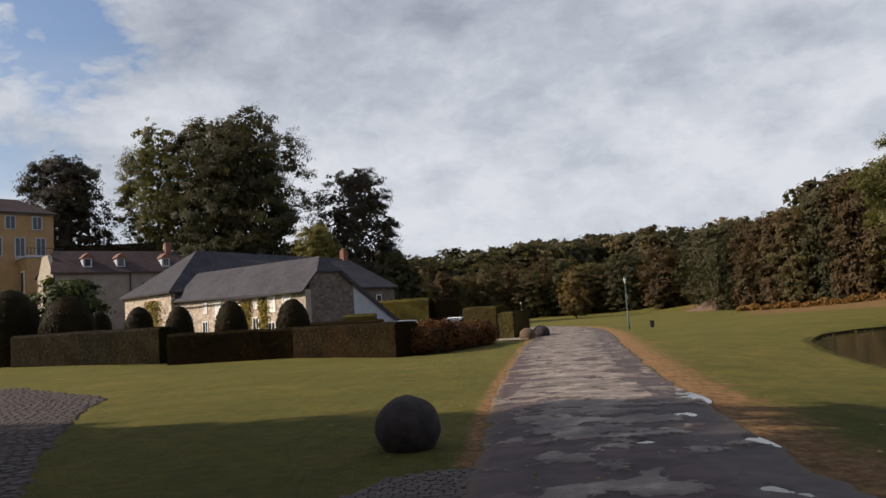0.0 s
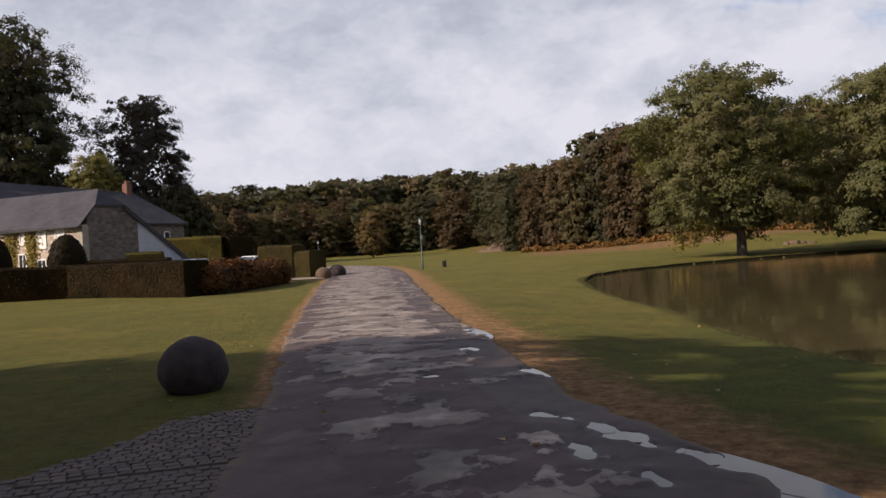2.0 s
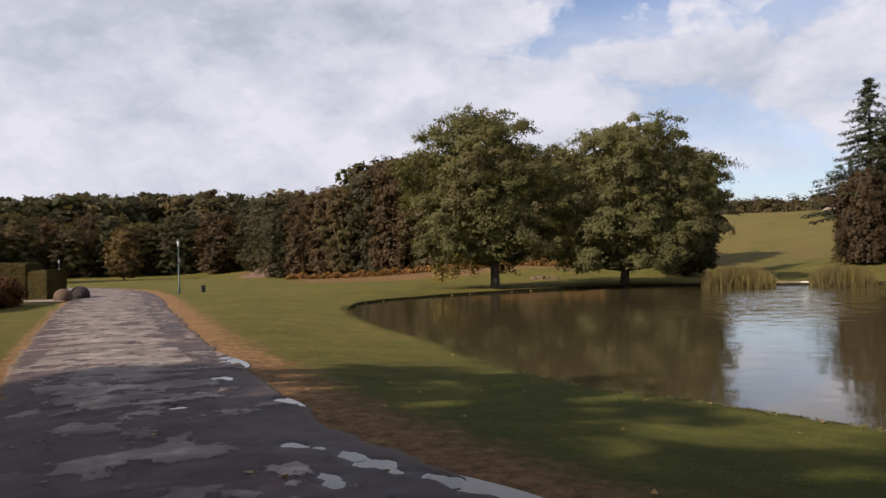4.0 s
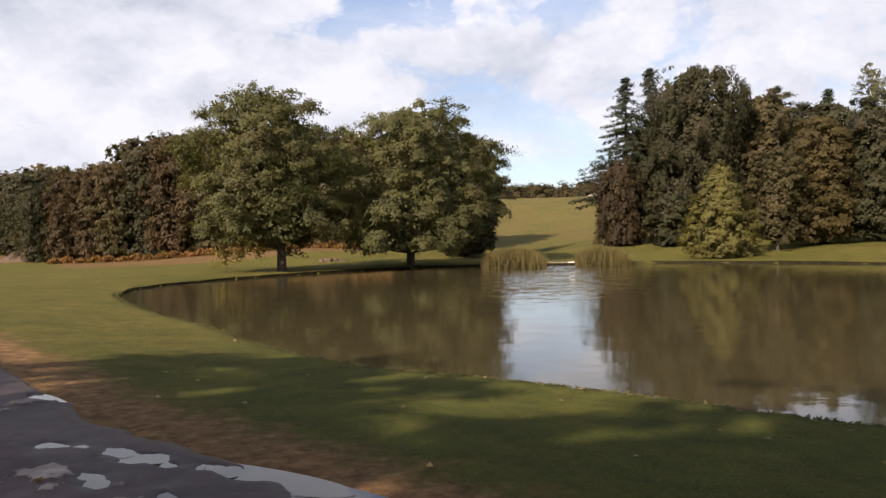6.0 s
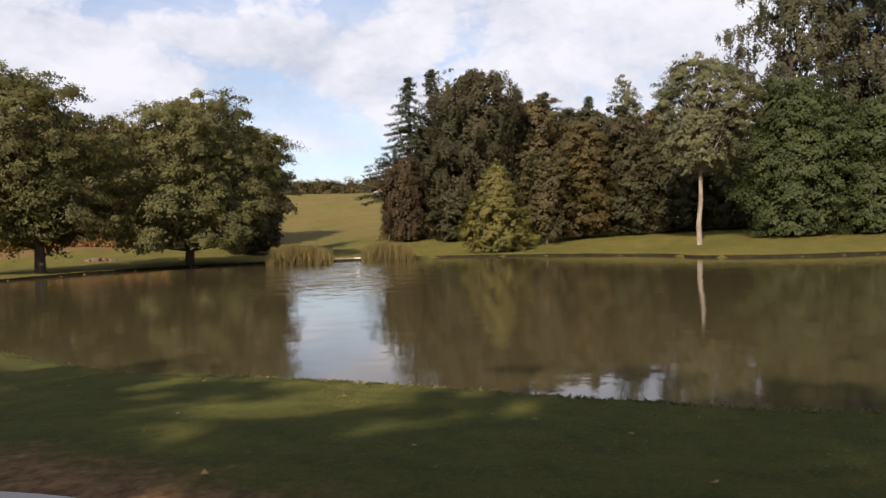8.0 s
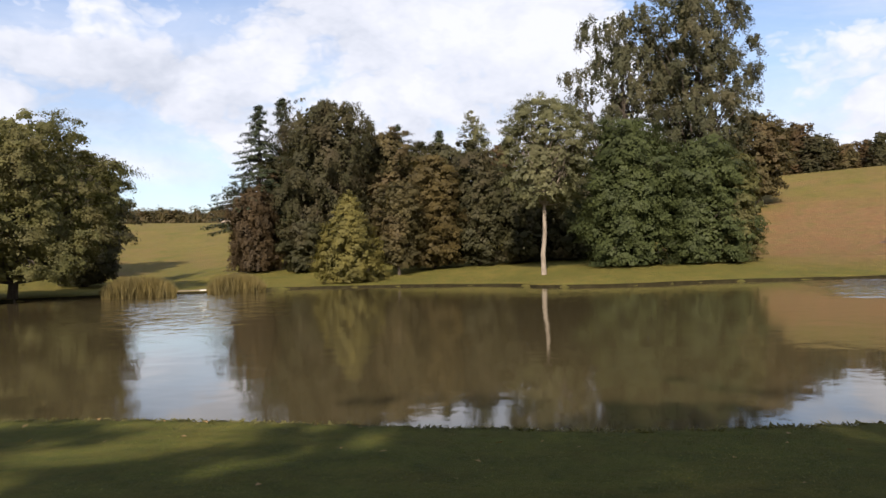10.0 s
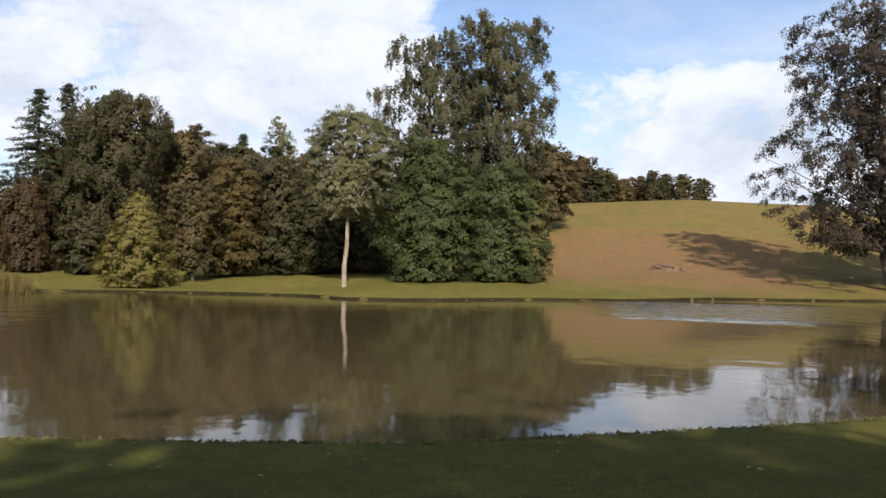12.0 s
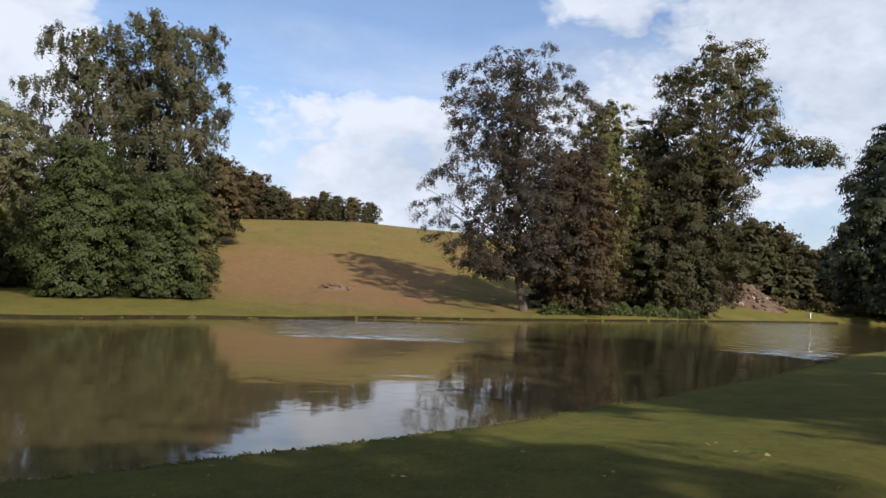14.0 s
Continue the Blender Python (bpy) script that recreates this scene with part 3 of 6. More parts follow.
def build_ground():
    radii = [1.2]
    while radii[-1] < 2800:
        radii.append(radii[-1] * 1.025)
    rings, turns = len(radii), 560
    a = np.radians(np.arange(turns) * 360 / turns)
    r = np.array(radii)[:, None]
    x, y = (r * np.sin(a)).ravel(), (r * np.cos(a)).ravel()
    sd = np.full(x.shape, 50.0)
    close = (x > -5) & (x < 95) & (y > -130) & (y < 60)
    sd[close] = shore_distance(x[close], y[close])
    z = ground(x, y, sd)
    verts = np.concatenate([[[0, 0, 0]], np.stack([x, y, z], 1)])
    k = np.arange(turns)
    q = (k + 1) % turns
    faces = [(0, 1 + int(j), 1 + int(i)) for i, j in zip(k, q)]
    quads = []
    for i in range(rings - 1):
        b, t = 1 + i * turns, 1 + (i + 1) * turns
        quads.append(np.stack([b + k, b + q, t + q, t + k], 1))
    faces += np.concatenate(quads).tolist()
    me = mesh_from("ground", verts.tolist(), [f[::-1] for f in faces], M["grass"], True)
    near = np.hypot(x, y) < 130
    dl, dr = np.full(x.shape, 99.0), np.full(x.shape, 99.0)
    dl[near], dr[near] = near_line(x[near], y[near], EDGE_L), near_line(x[near], y[near], EDGE_R)
    dry = np.maximum(np.clip(1.0 - dl / 0.42, 0, 1) * (y > 8.6), np.clip(1.0 - dr / 1.8, 0, 1))
    az, d = np.degrees(np.arctan2(x, y)), np.hypot(x, y)

    def span(v, lo, hi, soft):
        return np.clip((v - lo) / soft + 0.5, 0, 1) * np.clip((hi - v) / soft + 0.5, 0, 1)

    bare = np.maximum(0.9 * span(az, 95, 116, 8) * span(d, 66, 116, 24), 0.5 * span(az, 90, 122, 8) * span(d, 66, 300, 20)) + 1.0 * span(az, 21, 44, 3) * span(d, 84, 112, 6)
    bare = np.maximum(bare, 0.8 * span(az, 17, 20.5, 1) * span(d, 112, 150, 6))
    bare = np.maximum(bare, 0.4 * span(az, 48, 63, 3) * span(d, 92, 400, 30))
    mud = np.clip((0.12 - sd) / 0.2, 0, 1)
    lush = np.clip((7.5 - sd) / 4, 0, 1) * (x < 30) * np.clip((13 - y) / 5, 0, 1)
    for name, values in (("dry", dry), ("bare", bare), ("mud", mud), ("lush", lush)):
        at_ = me.attributes.new(name, "FLOAT", "POINT")
        at_.data.foreach_set("value", np.concatenate([[0], values]).astype(np.float32))
    tagged(new("ground", me), "mown park lawn and pasture with dry straw-coloured verges", "lawn", kind="structure")


build_ground()


def build_pond():
    bm = bmesh.new()
    step, x0, x1, y0, y1 = 1.5, 4.0, 96.0, -132.0, 52.0
    nx, ny = int((x1 - x0) / step), int((y1 - y0) / step)
    g = [[bm.verts.new((x0 + i * step, y0 + j * step, WATER)) for i in range(nx + 1)] for j in range(ny + 1)]
    for j in range(ny):
        for i in range(nx):
            bm.faces.new((g[j][i], g[j][i + 1], g[j + 1][i + 1], g[j + 1][i]))
    pos = np.array([v.co[:2] for v in bm.verts])
    sd = shore_distance(pos[:, 0], pos[:, 1])
    keep = sd < 3.0
    bm.verts.ensure_lookup_table()
    bmesh.ops.delete(bm, geom=[v for v, ok in zip(list(bm.verts), keep) if not ok], context="VERTS")
    me = bpy.data.meshes.new("pond_water")
    bm.to_mesh(me)
    bm.free()
    me.materials.append(M["pond"])
    co = np.array([v.co[:2] for v in me.vertices])
    az, d = np.degrees(np.arctan2(co[:, 0], co[:, 1])), np.hypot(co[:, 0], co[:, 1])
    wind = np.clip((az - 99) / 5, 0, 1) * np.clip((119 - az) / 4, 0, 1) * np.clip((d - 34) / 5, 0, 1) * np.clip((60 - d) / 4, 0, 1)
    wind = np.maximum(wind, 0.5 * np.clip((az - 47) / 3, 0, 1) * np.clip((64 - az) / 4, 0, 1) * np.clip((d - 22) / 10, 0, 1))
    wind = np.maximum(wind, 0.9 * np.clip((az - 133.5) / 2, 0, 1) * np.clip((142 - az) / 2, 0, 1) * np.clip((d - 34) / 8, 0, 1))
    wind = np.maximum(wind, 0.12 * np.clip((d - 12) / 20, 0, 1))
    me.attributes.new("wind", "FLOAT", "POINT").data.foreach_set("value", wind.astype(np.float32))
    tagged(new("water", me), "still murky brown pond water mirroring trees and sky", "pond", kind="structure")


build_pond()


def build_banks():
    """The cut earth edge of the lawn over the water, on the far shores."""
    first = 4 * (len(NEAR_SHORE) - 1)
    line = smooth_loop(NEAR_SHORE + FAR_SHORE, 12)[first * 3 + 15: 12 * (len(NEAR_SHORE) + len(FAR_SHORE) - 3)]
    way = np.gradient(line, axis=0)
    way /= np.linalg.norm(way, axis=1, keepdims=True)
    out = np.stack([-way[:, 1], way[:, 0]], 1)
    n = len(line)
    wave = np.array([0.10 * noise.fractal((p[0] * 0.5, p[1] * 0.5, 3.0), 0.7, 2, 4) for p in line])
    line = line + out * wave[:, None]
    high = np.array([-0.34 + 0.04 * min(1, max(0, (p[0] - 25) / 8)) + 0.04 * noise.noise((p[0] * 0.4, p[1] * 0.4, 8.0)) for p in line])
    back = line + out * 1.3
    z = ground(back[:, 0], back[:, 1]) - 0.02
    wall = [(p[0] - o[0] * 0.08, p[1] - o[1] * 0.08, WATER - 0.2) for p, o in zip(line, out)] + [(p[0], p[1], h) for p, h in zip(line, high)]
    turf = [(p[0], p[1], h) for p, h in zip(line, high)] + [(p[0] + o[0] * 0.2, p[1] + o[1] * 0.2, h + 0.025) for p, o, h in zip(line, out, high)] + [(p[0], p[1], max(h, -0.33)) for p, h in zip(back, z)]
    strip = lambda k: [(k * n + i, k * n + i + 1, (k + 1) * n + i + 1, (k + 1) * n + i) for i in range(n - 1)]
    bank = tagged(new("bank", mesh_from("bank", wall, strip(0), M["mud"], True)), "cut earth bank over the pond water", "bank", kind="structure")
    ob = new("turf_edge", mesh_from("turf_edge", turf, strip(0) + strip(1), M["grass"], True))
    ob.parent = bank


build_banks()

PUDDLES = [(4.02, 13.7, 0.17, 0.85, 0.0), (3.42, 8.95, 0.09, 0.42, 0.0), (3.2, 11.2, 0.2, 0.3, 0.5), (2.72, 6.65, 0.2, 0.24, 0.5), (2.92, 5.8, 0.15, 0.5, -0.25), (3.2, 4.75, 0.15, 0.66, -0.25),
           (2.5, 5.35, 0.16, 0.3, 0.3), (2.7, 4.7, 0.12, 0.24, 0.3), (3.02, 5.3, 0.1, 0.4, -0.25), (2.84, 6.25, 0.1, 0.3, -0.2), (3.34, 4.1, 0.14, 0.5, -0.25), (2.6, 10.1, 0.08, 0.14, 0.4), (2.2, 9.2, 0.1, 0.12, 0.2), (3.25, 3.5, 0.2, 0.7, 0)]
PUDDLE_Z = 0.001


def build_road():
    """Old asphalt: a pale upper layer that has broken away from a dark lower one, with water lying in the ruts."""
    left, right = along(ROAD_LEFT, 24), along(ROAD_RIGHT, 24)
    # even steps: short ones near, longer ones far
    mid = (left + right) / 2
    run = np.concatenate([[0], np.cumsum(np.hypot(*np.diff(mid, axis=0).T))])
    stops, s = [], 0.0
    while s < run[-1]:
        stops.append(s)
        s += 0.06 if 17 < s < 36 else 0.13 if s < 60 else 0.3
    lx, ly = np.interp(stops, run, left[:, 0]), np.interp(stops, run, left[:, 1])
    rx, ry = np.interp(stops, run, right[:, 0]), np.interp(stops, run, right[:, 1])
    cols = 72
    verts, layer, wet, edge = [], [], [], []
    pud = np.array(PUDDLES)
    for i in range(len(stops)):
        for j in range(cols + 1):
            u = j / cols
            wob = 0.16 * noise.fractal((stops[i] * 0.9, 3.1 if u < 0.5 else 9.7, 0), 0.8, 2.2, 4) * (1 - min(u, 1 - u) * 4 if min(u, 1 - u) < 0.25 else 0)
            x, y = lx[i] + (rx[i] - lx[i]) * u + wob, ly[i] + (ry[i] - ly[i]) * u
            big = noise.fractal((x * 1.1, y * 1.25, 4.0), 0.55, 2.2, 6)
            fine = noise.fractal((x * 3.4, y * 2.4, 9.0), 0.7, 2.1, 4)
            # coverage also carries light: fewer pale patches in the near shade, more in sun
            strip = 0.30 * math.exp(-((u - 0.47) / 0.20) ** 2) - 0.24 * (u > 0.80) - 0.35 * math.exp(-((u - 0.07) / 0.07) ** 2) + 0.12 * min(1, max(0, (y - 10.5) / 4)) - 0.4 * min(1, max(0, (11 - y) / 3.5))
            raw = big * 0.78 + fine * 0.32 + strip - 0.05
            cut = 1 / (1 + math.exp(-raw * 60))
            dip = 0.0
            for px, py, sx, sy, turn in pud:
                if abs(y - py) < 2.5 and abs(x - px) < 1.5:
                    dx, dy = x - px, y - py
                    c, s_ = math.cos(turn), math.sin(turn)
                    e = ((dx * c - dy * s_) / sx) ** 2 + ((dx * s_ + dy * c) / sy) ** 2 + fine * 1.1 + noise.noise((x * 4.5, y * 2.6, 2.0)) * 1.5 + 0.12
                    dip = max(dip, math.exp(-max(e, 0) * 1.9))
            z = 0.022 + 0.02 * cut + 0.005 * fine - 0.055 * dip + 0.03 * (1 - (2 * u - 1) ** 2)
            skirt = min(u, 1 - u) * cols
            if skirt < 1.5:
                z = -0.03 if skirt < 0.5 else z * 0.6
            base = 0.0 if y < 28 else float(ground(np.array([x]), np.array([y]), np.array([30.0]))[0])
            verts.append((x, y, z + base))
            layer.append(0.5 + raw)
            wet.append(min(1, dip * 1.3) * 0.9 + 0.25 * (1 - cut) * (u > 0.72))
            edge.append(max(0, 1 - min(u, 1 - u) / 0.10))
    n = cols + 1
    faces = [(i * n + j, i * n + j + 1, (i + 1) * n + j + 1, (i + 1) * n + j) for i in range(len(stops) - 1) for j in range(cols)]
    me = mesh_from("road", verts, faces, M["road"], True)
    for name, values in (("layer", layer), ("wet", np.clip(wet, 0, 1)), ("edge", edge)):
        me.attributes.new(name, "FLOAT", "POINT").data.foreach_set("value", np.array(values, np.float32))
    tagged(new("road", me), "narrow park road of broken patched grey asphalt", "road", kind="structure")
    for px, py, sx, sy, turn in PUDDLES:
        bm = bmesh.new()
        ring = [bm.verts.new((math.cos(k * math.pi / 12) * sx * 1.6, math.sin(k * math.pi / 12) * sy * 1.6, 0)) for k in range(24)]
        bm.faces.new(ring)
        ob = part("puddle", bm, M["puddle"], None)
        xl, xr = np.interp(py, left[:, 1], left[:, 0]), np.interp(py, right[:, 1], right[:, 0])
        u = (px - xl) / (xr - xl)
        ob.matrix_basis = pose(px, py, PUDDLE_Z + 0.03 * (1 - (2 * u - 1) ** 2), 0, 0, -math.degrees(turn))
        tagged(ob, "shallow rain puddle lying in the broken asphalt", "puddle", "puddles on the road")


build_road()


# ---- trees ----
def leaf_quads(centres, normals, sizes, rng, aspect=0.62):
    """Three-cornered leaf sprigs, one for each centre."""
    n = len(centres)
    nn = normals / (np.linalg.norm(normals, axis=1, keepdims=True) + 1e-9)
    t = rng.normal(size=(n, 3))
    t -= nn * (t * nn).sum(1, keepdims=True)
    t /= np.linalg.norm(t, axis=1, keepdims=True) + 1e-9
    b = np.cross(nn, t)
    s = sizes[:, None]
    return np.stack([centres - t * s * 0.75 - b * s * aspect * 1.2, centres + t * s * 1.15, centres - t * s * 0.6 + b * s * aspect * 1.4], 1)


def clumps_to_leaves(clumps, out, spread, per, size, rng, ruffle=0.75):
    """Scatters leaves round the middles of the clumps; out is each clump's way outward."""
    idx = np.repeat(np.arange(len(clumps)), per)
    off = rng.normal(size=(len(idx), 3)) * np.asarray(spread)
    c = clumps[idx] + off
    nrm = out[idx] * 0.8 + off / (np.linalg.norm(off, axis=1, keepdims=True) + 1e-6) * 0.5 + np.array([0, 0, 0.35]) + rng.normal(size=(len(idx), 3)) * ruffle * 0.6
    return leaf_quads(c, nrm, size * rng.uniform(0.6, 1.25, len(idx)), rng)


def dome_clumps(lobes, per_area, rng, inner=0.55):
    """Clump middles in the outer shells of a set of lobes, leaving out those deep inside another lobe."""
    pts, outs = [], []
    L = np.array(lobes)
    for i, (cx, cy, cz, rx, ry, rz) in enumerate(lobes):
        n = max(6, int(per_area * (rx * ry + rx * rz + ry * rz) * 4.2))
        u = rng.normal(size=(n, 3))
        u /= np.linalg.norm(u, axis=1, keepdims=True)
        u[:, 2] = np.where(u[:, 2] < -0.75, -u[:, 2], u[:, 2])
        r = rng.uniform(inner, 1.0, (n, 1)) ** 0.6
        k3 = u * (rx, ry, rz) * 1.9
        bumps = np.sin(k3[:, :1] + cx * 3 + i) * np.sin(k3[:, 1:2] * 1.2 + cz * 2) * np.sin(k3[:, 2:] * 1.4 + cy * 3 + 1)
        p = np.array([cx, cy, cz]) + u * r * (1 + 0.3 * bumps) * (rx, ry, rz)
        ok = np.ones(n, bool)
        for k in range(len(L)):
            if k != i:
                ok &= (((p - L[k, :3]) / L[k, 3:]) ** 2).sum(1) > 0.45
        pts.append(p[ok])
        outs.append(u[ok])
    return np.concatenate(pts), np.concatenate(outs)


def bough(tubes, a, b, r0, r1, rng, sag=0.0, n=5, sides=6):
    """A bent, tapered limb from a to b."""
    a, b = np.array(a, float), np.array(b, float)
    side = rng.normal(size=3) * np.linalg.norm(b - a) * 0.06
    pts = [a + (b - a) * s + side * math.sin(s * math.pi) + np.array([0, 0, sag * math.sin(s * math.pi)]) for s in np.linspace(0, 1, n)]
    tubes.add(pts, list(np.linspace(r0, r1, n)), sides)
    return pts


def fir_tree(height, width, seed, leaves, bark, bottom=1.0, leaf=0.2, trunk=0.3, ragged=0.3):
    """A conifer with tiers of boughs that droop and turn up at the tips."""
    rng = np.random.default_rng(seed)
    tubes = Tubes()
    tubes.add([(0, 0, -0.25), (0, 0, 0.3), (0, 0, height * 0.5), (0, 0, height)], [trunk * 1.3, trunk, trunk * 0.6, 0.02], 8)
    clumps, ways, big = [], [], []
    z = bottom
    while z < height - 0.2:
        u = (z - bottom) / (height - bottom)
        r0 = width / 2 * (1 - u) ** 0.85 + 0.12
        for k in range(int(6 + 5 * (1 - u))):
            w = rng.uniform(0, 6.283)
            r = r0 * rng.uniform(1 - ragged * 1.6, 1 + ragged)
            way = np.array([math.cos(w), math.sin(w), 0])
            root = np.array([0, 0, z + rng.uniform(-0.3, 0.3)])
            at_s = lambda t: root + way * r * t + np.array([0, 0, r * (0.30 * t * t * t - 0.52 * t * t + 0.06 * t)])
            tubes.add([tuple(at_s(t)) for t in (0, 0.5, 1)], [0.05 * (1 - u) + 0.014, 0.03, 0.01], 4)
            for t in np.linspace(0.22, 1, max(3, int(r * 2.4))):
                wide = 0.10 + 0.16 * r * (1.05 - t)
                clumps.append(at_s(t) + np.array([-way[1], way[0], 0]) * rng.normal() * wide + np.array([0, 0, -0.12]))
                ways.append(way * 0.5 + np.array([0, 0, 0.6]))
        z += 0.5 + 0.02 * height * (1 - u)
    quads = clumps_to_leaves(np.array(clumps), np.array(ways), (0.16, 0.16, 0.1), 22, leaf * 0.55, rng, 0.4)
    return tubes.mesh("trunk", bark), quads_mesh("crown", quads, leaves)


def pad_tree(height, bottom, profile, seed, leaves, bark, pads=110, pad=(1.1, 0.42), leaf=0.13, count=24000, trunk=0.3, lean=(0, 0), wobble=0.14, deep=0.5, rise=0.35, fill=0.12, ruffle=0.3, limbs=2, sag=0.08, bole=0.0, skin=0.72, sprays=9, weep=0.0):
    """A tree whose crown is built of many boughs, each with sprays of leaves; profile gives the radius at heights from 0 to 1 of the crown."""
    rng = np.random.default_rng(seed)
    tubes = Tubes()
    span = height - bottom
    if count > 9000 and leaf < 0.25:
        count, leaf = int(count * 1.3), leaf * 0.84
    pu, pr = np.array([p[0] for p in profile]), np.array([p[1] for p in profile])
    R = pr.max()
    spine = [np.array([lean[0] * s, lean[1] * s, height * 0.93 * s]) + np.array([rng.normal(), rng.normal(), 0]) * 0.012 * height * (0 < s < 1) for s in np.linspace(0, 1, 9)]
    tubes.add([spine[0] + (0, 0, -0.25)] + spine, [trunk * 1.5, trunk * 1.12] + [trunk * (1 - 0.95 * s) + 0.015 for s in np.linspace(0.1, 1, 8)], 9)
    # where the pads sit: evenly over the skin of the crown, some deeper in
    grid = np.linspace(0, 1, 200)
    cdf = np.cumsum(np.interp(grid, pu, pr) + R * 0.08)
    cdf /= cdf[-1]
    u = np.interp((np.arange(pads) + rng.uniform(0, 1, pads)) / pads, cdf, grid)
    w = np.arange(pads) * 2.39996 + rng.uniform(-0.6, 0.6, pads)
    p1, p2, p3 = rng.uniform(0, 6.28, 3)
    form = 1 + wobble * (np.sin(2 * w + p1 + 3.5 * u) + 0.8 * np.sin(3 * w + p2 - 7 * u) + 0.6 * np.sin(5 * w + p3 + 11 * u)) / 1.4
    depth = np.where(rng.uniform(size=pads) < skin, rng.uniform(0.82, 1.04, pads), rng.uniform(deep, 0.85, pads))
    size = pad[0] * rng.uniform(0.6, 1.35, pads) * np.clip(np.interp(u, pu, pr) / R + 0.35, 0.5, 1)
    r = np.clip(np.interp(u, pu, pr) * form * depth - size * 0.55, 0, None)
    lift = 1 + 0.09 * wobble / 0.15 * (np.sin(2 * w + p3) + 0.7 * np.sin(3 * w + p1)) / 1.4
    z = bottom + span * (u + (u ** 2) * (np.minimum(lift, 1.04) - 1.0))
    cx, cy = lean[0] * z / height + np.cos(w) * r, lean[1] * z / height + np.sin(w) * r
    z = np.minimum(z, height - pad[1] * 0.8)
    mid = np.stack([cx, cy, z], 1)
    out = np.stack([np.cos(w), np.sin(w), np.zeros(pads)], 1)
    for k in range(0, pads, limbs):
        reach = float(r[k]) + 0.3
        z0 = max(bole, bottom * 0.8, float(z[k]) - reach * rise * rng.uniform(1.2, 2.2))
        z0 = min(z0, height * 0.9)
        s0 = z0 / height
        bough(tubes, (lean[0] * s0, lean[1] * s0, z0), mid[k], max(0.025, trunk * (0.34 - 0.26 * u[k])), 0.012, rng, 0.06 * reach, 5, 5)
    # each bough carries sprays of leaves on its upper and outer side, some standing out as tufts
    tall = pad[1] * size / pad[0] * rng.uniform(0.7, 1.3, pads)
    own = np.repeat(np.arange(pads), sprays)
    k = len(own)
    way = rng.normal(size=(k, 3)) + out[own] * 0.55 + np.array([0, 0, 0.4])
    way /= np.linalg.norm(way, axis=1, keepdims=True)
    far = rng.uniform(0.35, 1.0, k) + np.where(rng.uniform(size=k) < 0.07, rng.uniform(0.15, 0.55, k), 0)
    stem = way * far[:, None] * np.stack([size, size, tall], 1)[own]
    stem[:, 2] -= sag * (stem[:, 0] * out[own, 0] + stem[:, 1] * out[own, 1]) + 0.1 * np.hypot(stem[:, 0], stem[:, 1])
    spray = mid[own] + stem
    girth = size[own] * rng.uniform(0.2, 0.48, k)
    idx = rng.choice(k, count, p=girth ** 2 / (girth ** 2).sum())
    # a spray is drawn out along its twig
    twig = way * np.array([1, 1, 0.45]) + np.array([0, 0, -0.15 - sag])
    off = np.clip(rng.normal(size=(count, 3)), -1.9, 1.9) * girth[idx][:, None] * np.array([0.44, 0.44, 0.32]) + twig[idx] * (rng.uniform(-1.3, 1.3, count) * girth[idx])[:, None]
    if weep:
        off *= np.array([0.6, 0.6, 1.0])
        off[:, 2] -= weep * np.abs(rng.normal(size=count)) * girth[idx]
    c = spray[idx] + off
    nrm = way[idx] * 0.7 + off / (girth[idx][:, None] + 1e-6) * 0.22 + out[own[idx]] * 0.4 + np.array([0, 0, 0.3]) + rng.normal(size=(count, 3)) * ruffle * 0.7
    tri = leaf_quads(c, nrm, leaf * rng.uniform(0.6, 1.3, count), rng)
    # larger dim leaves within, so that the crown is not hollow
    m = int(count * fill)
    if m:
        uu = np.interp(rng.uniform(size=m), cdf, grid)
        ww, rr = rng.uniform(0, 6.283, m), np.sqrt(rng.uniform(size=m)) * np.interp(uu, pu, pr) * 0.72
        zz = bottom + span * uu * 0.94
        c = np.stack([lean[0] * zz / height + np.cos(ww) * rr, lean[1] * zz / height + np.sin(ww) * rr, zz], 1)
        tri = np.concatenate([tri, leaf_quads(c, np.stack([np.cos(ww), np.sin(ww), np.full(m, 0.4)], 1) + rng.normal(size=(m, 3)) * 0.4, leaf * 2.2 * rng.uniform(0.7, 1.2, m), rng)])
    tri[..., 2] = np.maximum(tri[..., 2], max(0.04, bottom * 0.4))
    return tubes.mesh("trunk", bark), quads_mesh("crown", tri, leaves)


def rounded(R):
    return ((0, 0.55 * R), (0.12, 0.86 * R), (0.35, R), (0.6, 0.95 * R), (0.8, 0.82 * R), (0.92, 0.62 * R), (1, 0.34 * R))


def clothed(R):
    return ((0, 0.8 * R), (0.15, R), (0.45, 0.97 * R), (0.7, 0.92 * R), (0.88, 0.74 * R), (0.96, 0.55 * R), (1, 0.34 * R))


def conical(R):
    return ((0, 0.86 * R), (0.12, R), (0.3, 0.97 * R), (0.55, 0.8 * R), (0.78, 0.52 * R), (0.93, 0.3 * R), (1, 0.14 * R))


def plant(name, meshes, label, az, d, turn=0, group="", scale=1.0, category="tree"):
    x, y, z = at(az, d)
    ob = thing(name, label, category, pose(x, y, z, 0, 0, turn) @ Matrix.Scale(scale, 4), group)
    part("trunk", meshes[0], None, ob)
    part("crown", meshes[1], None, ob)
    return ob


def top_at(az, d, el):
    """The height of a tree whose top shows at that elevation."""
    return 1.65 + d * math.tan(radians(el)) - at(az, d)[2]


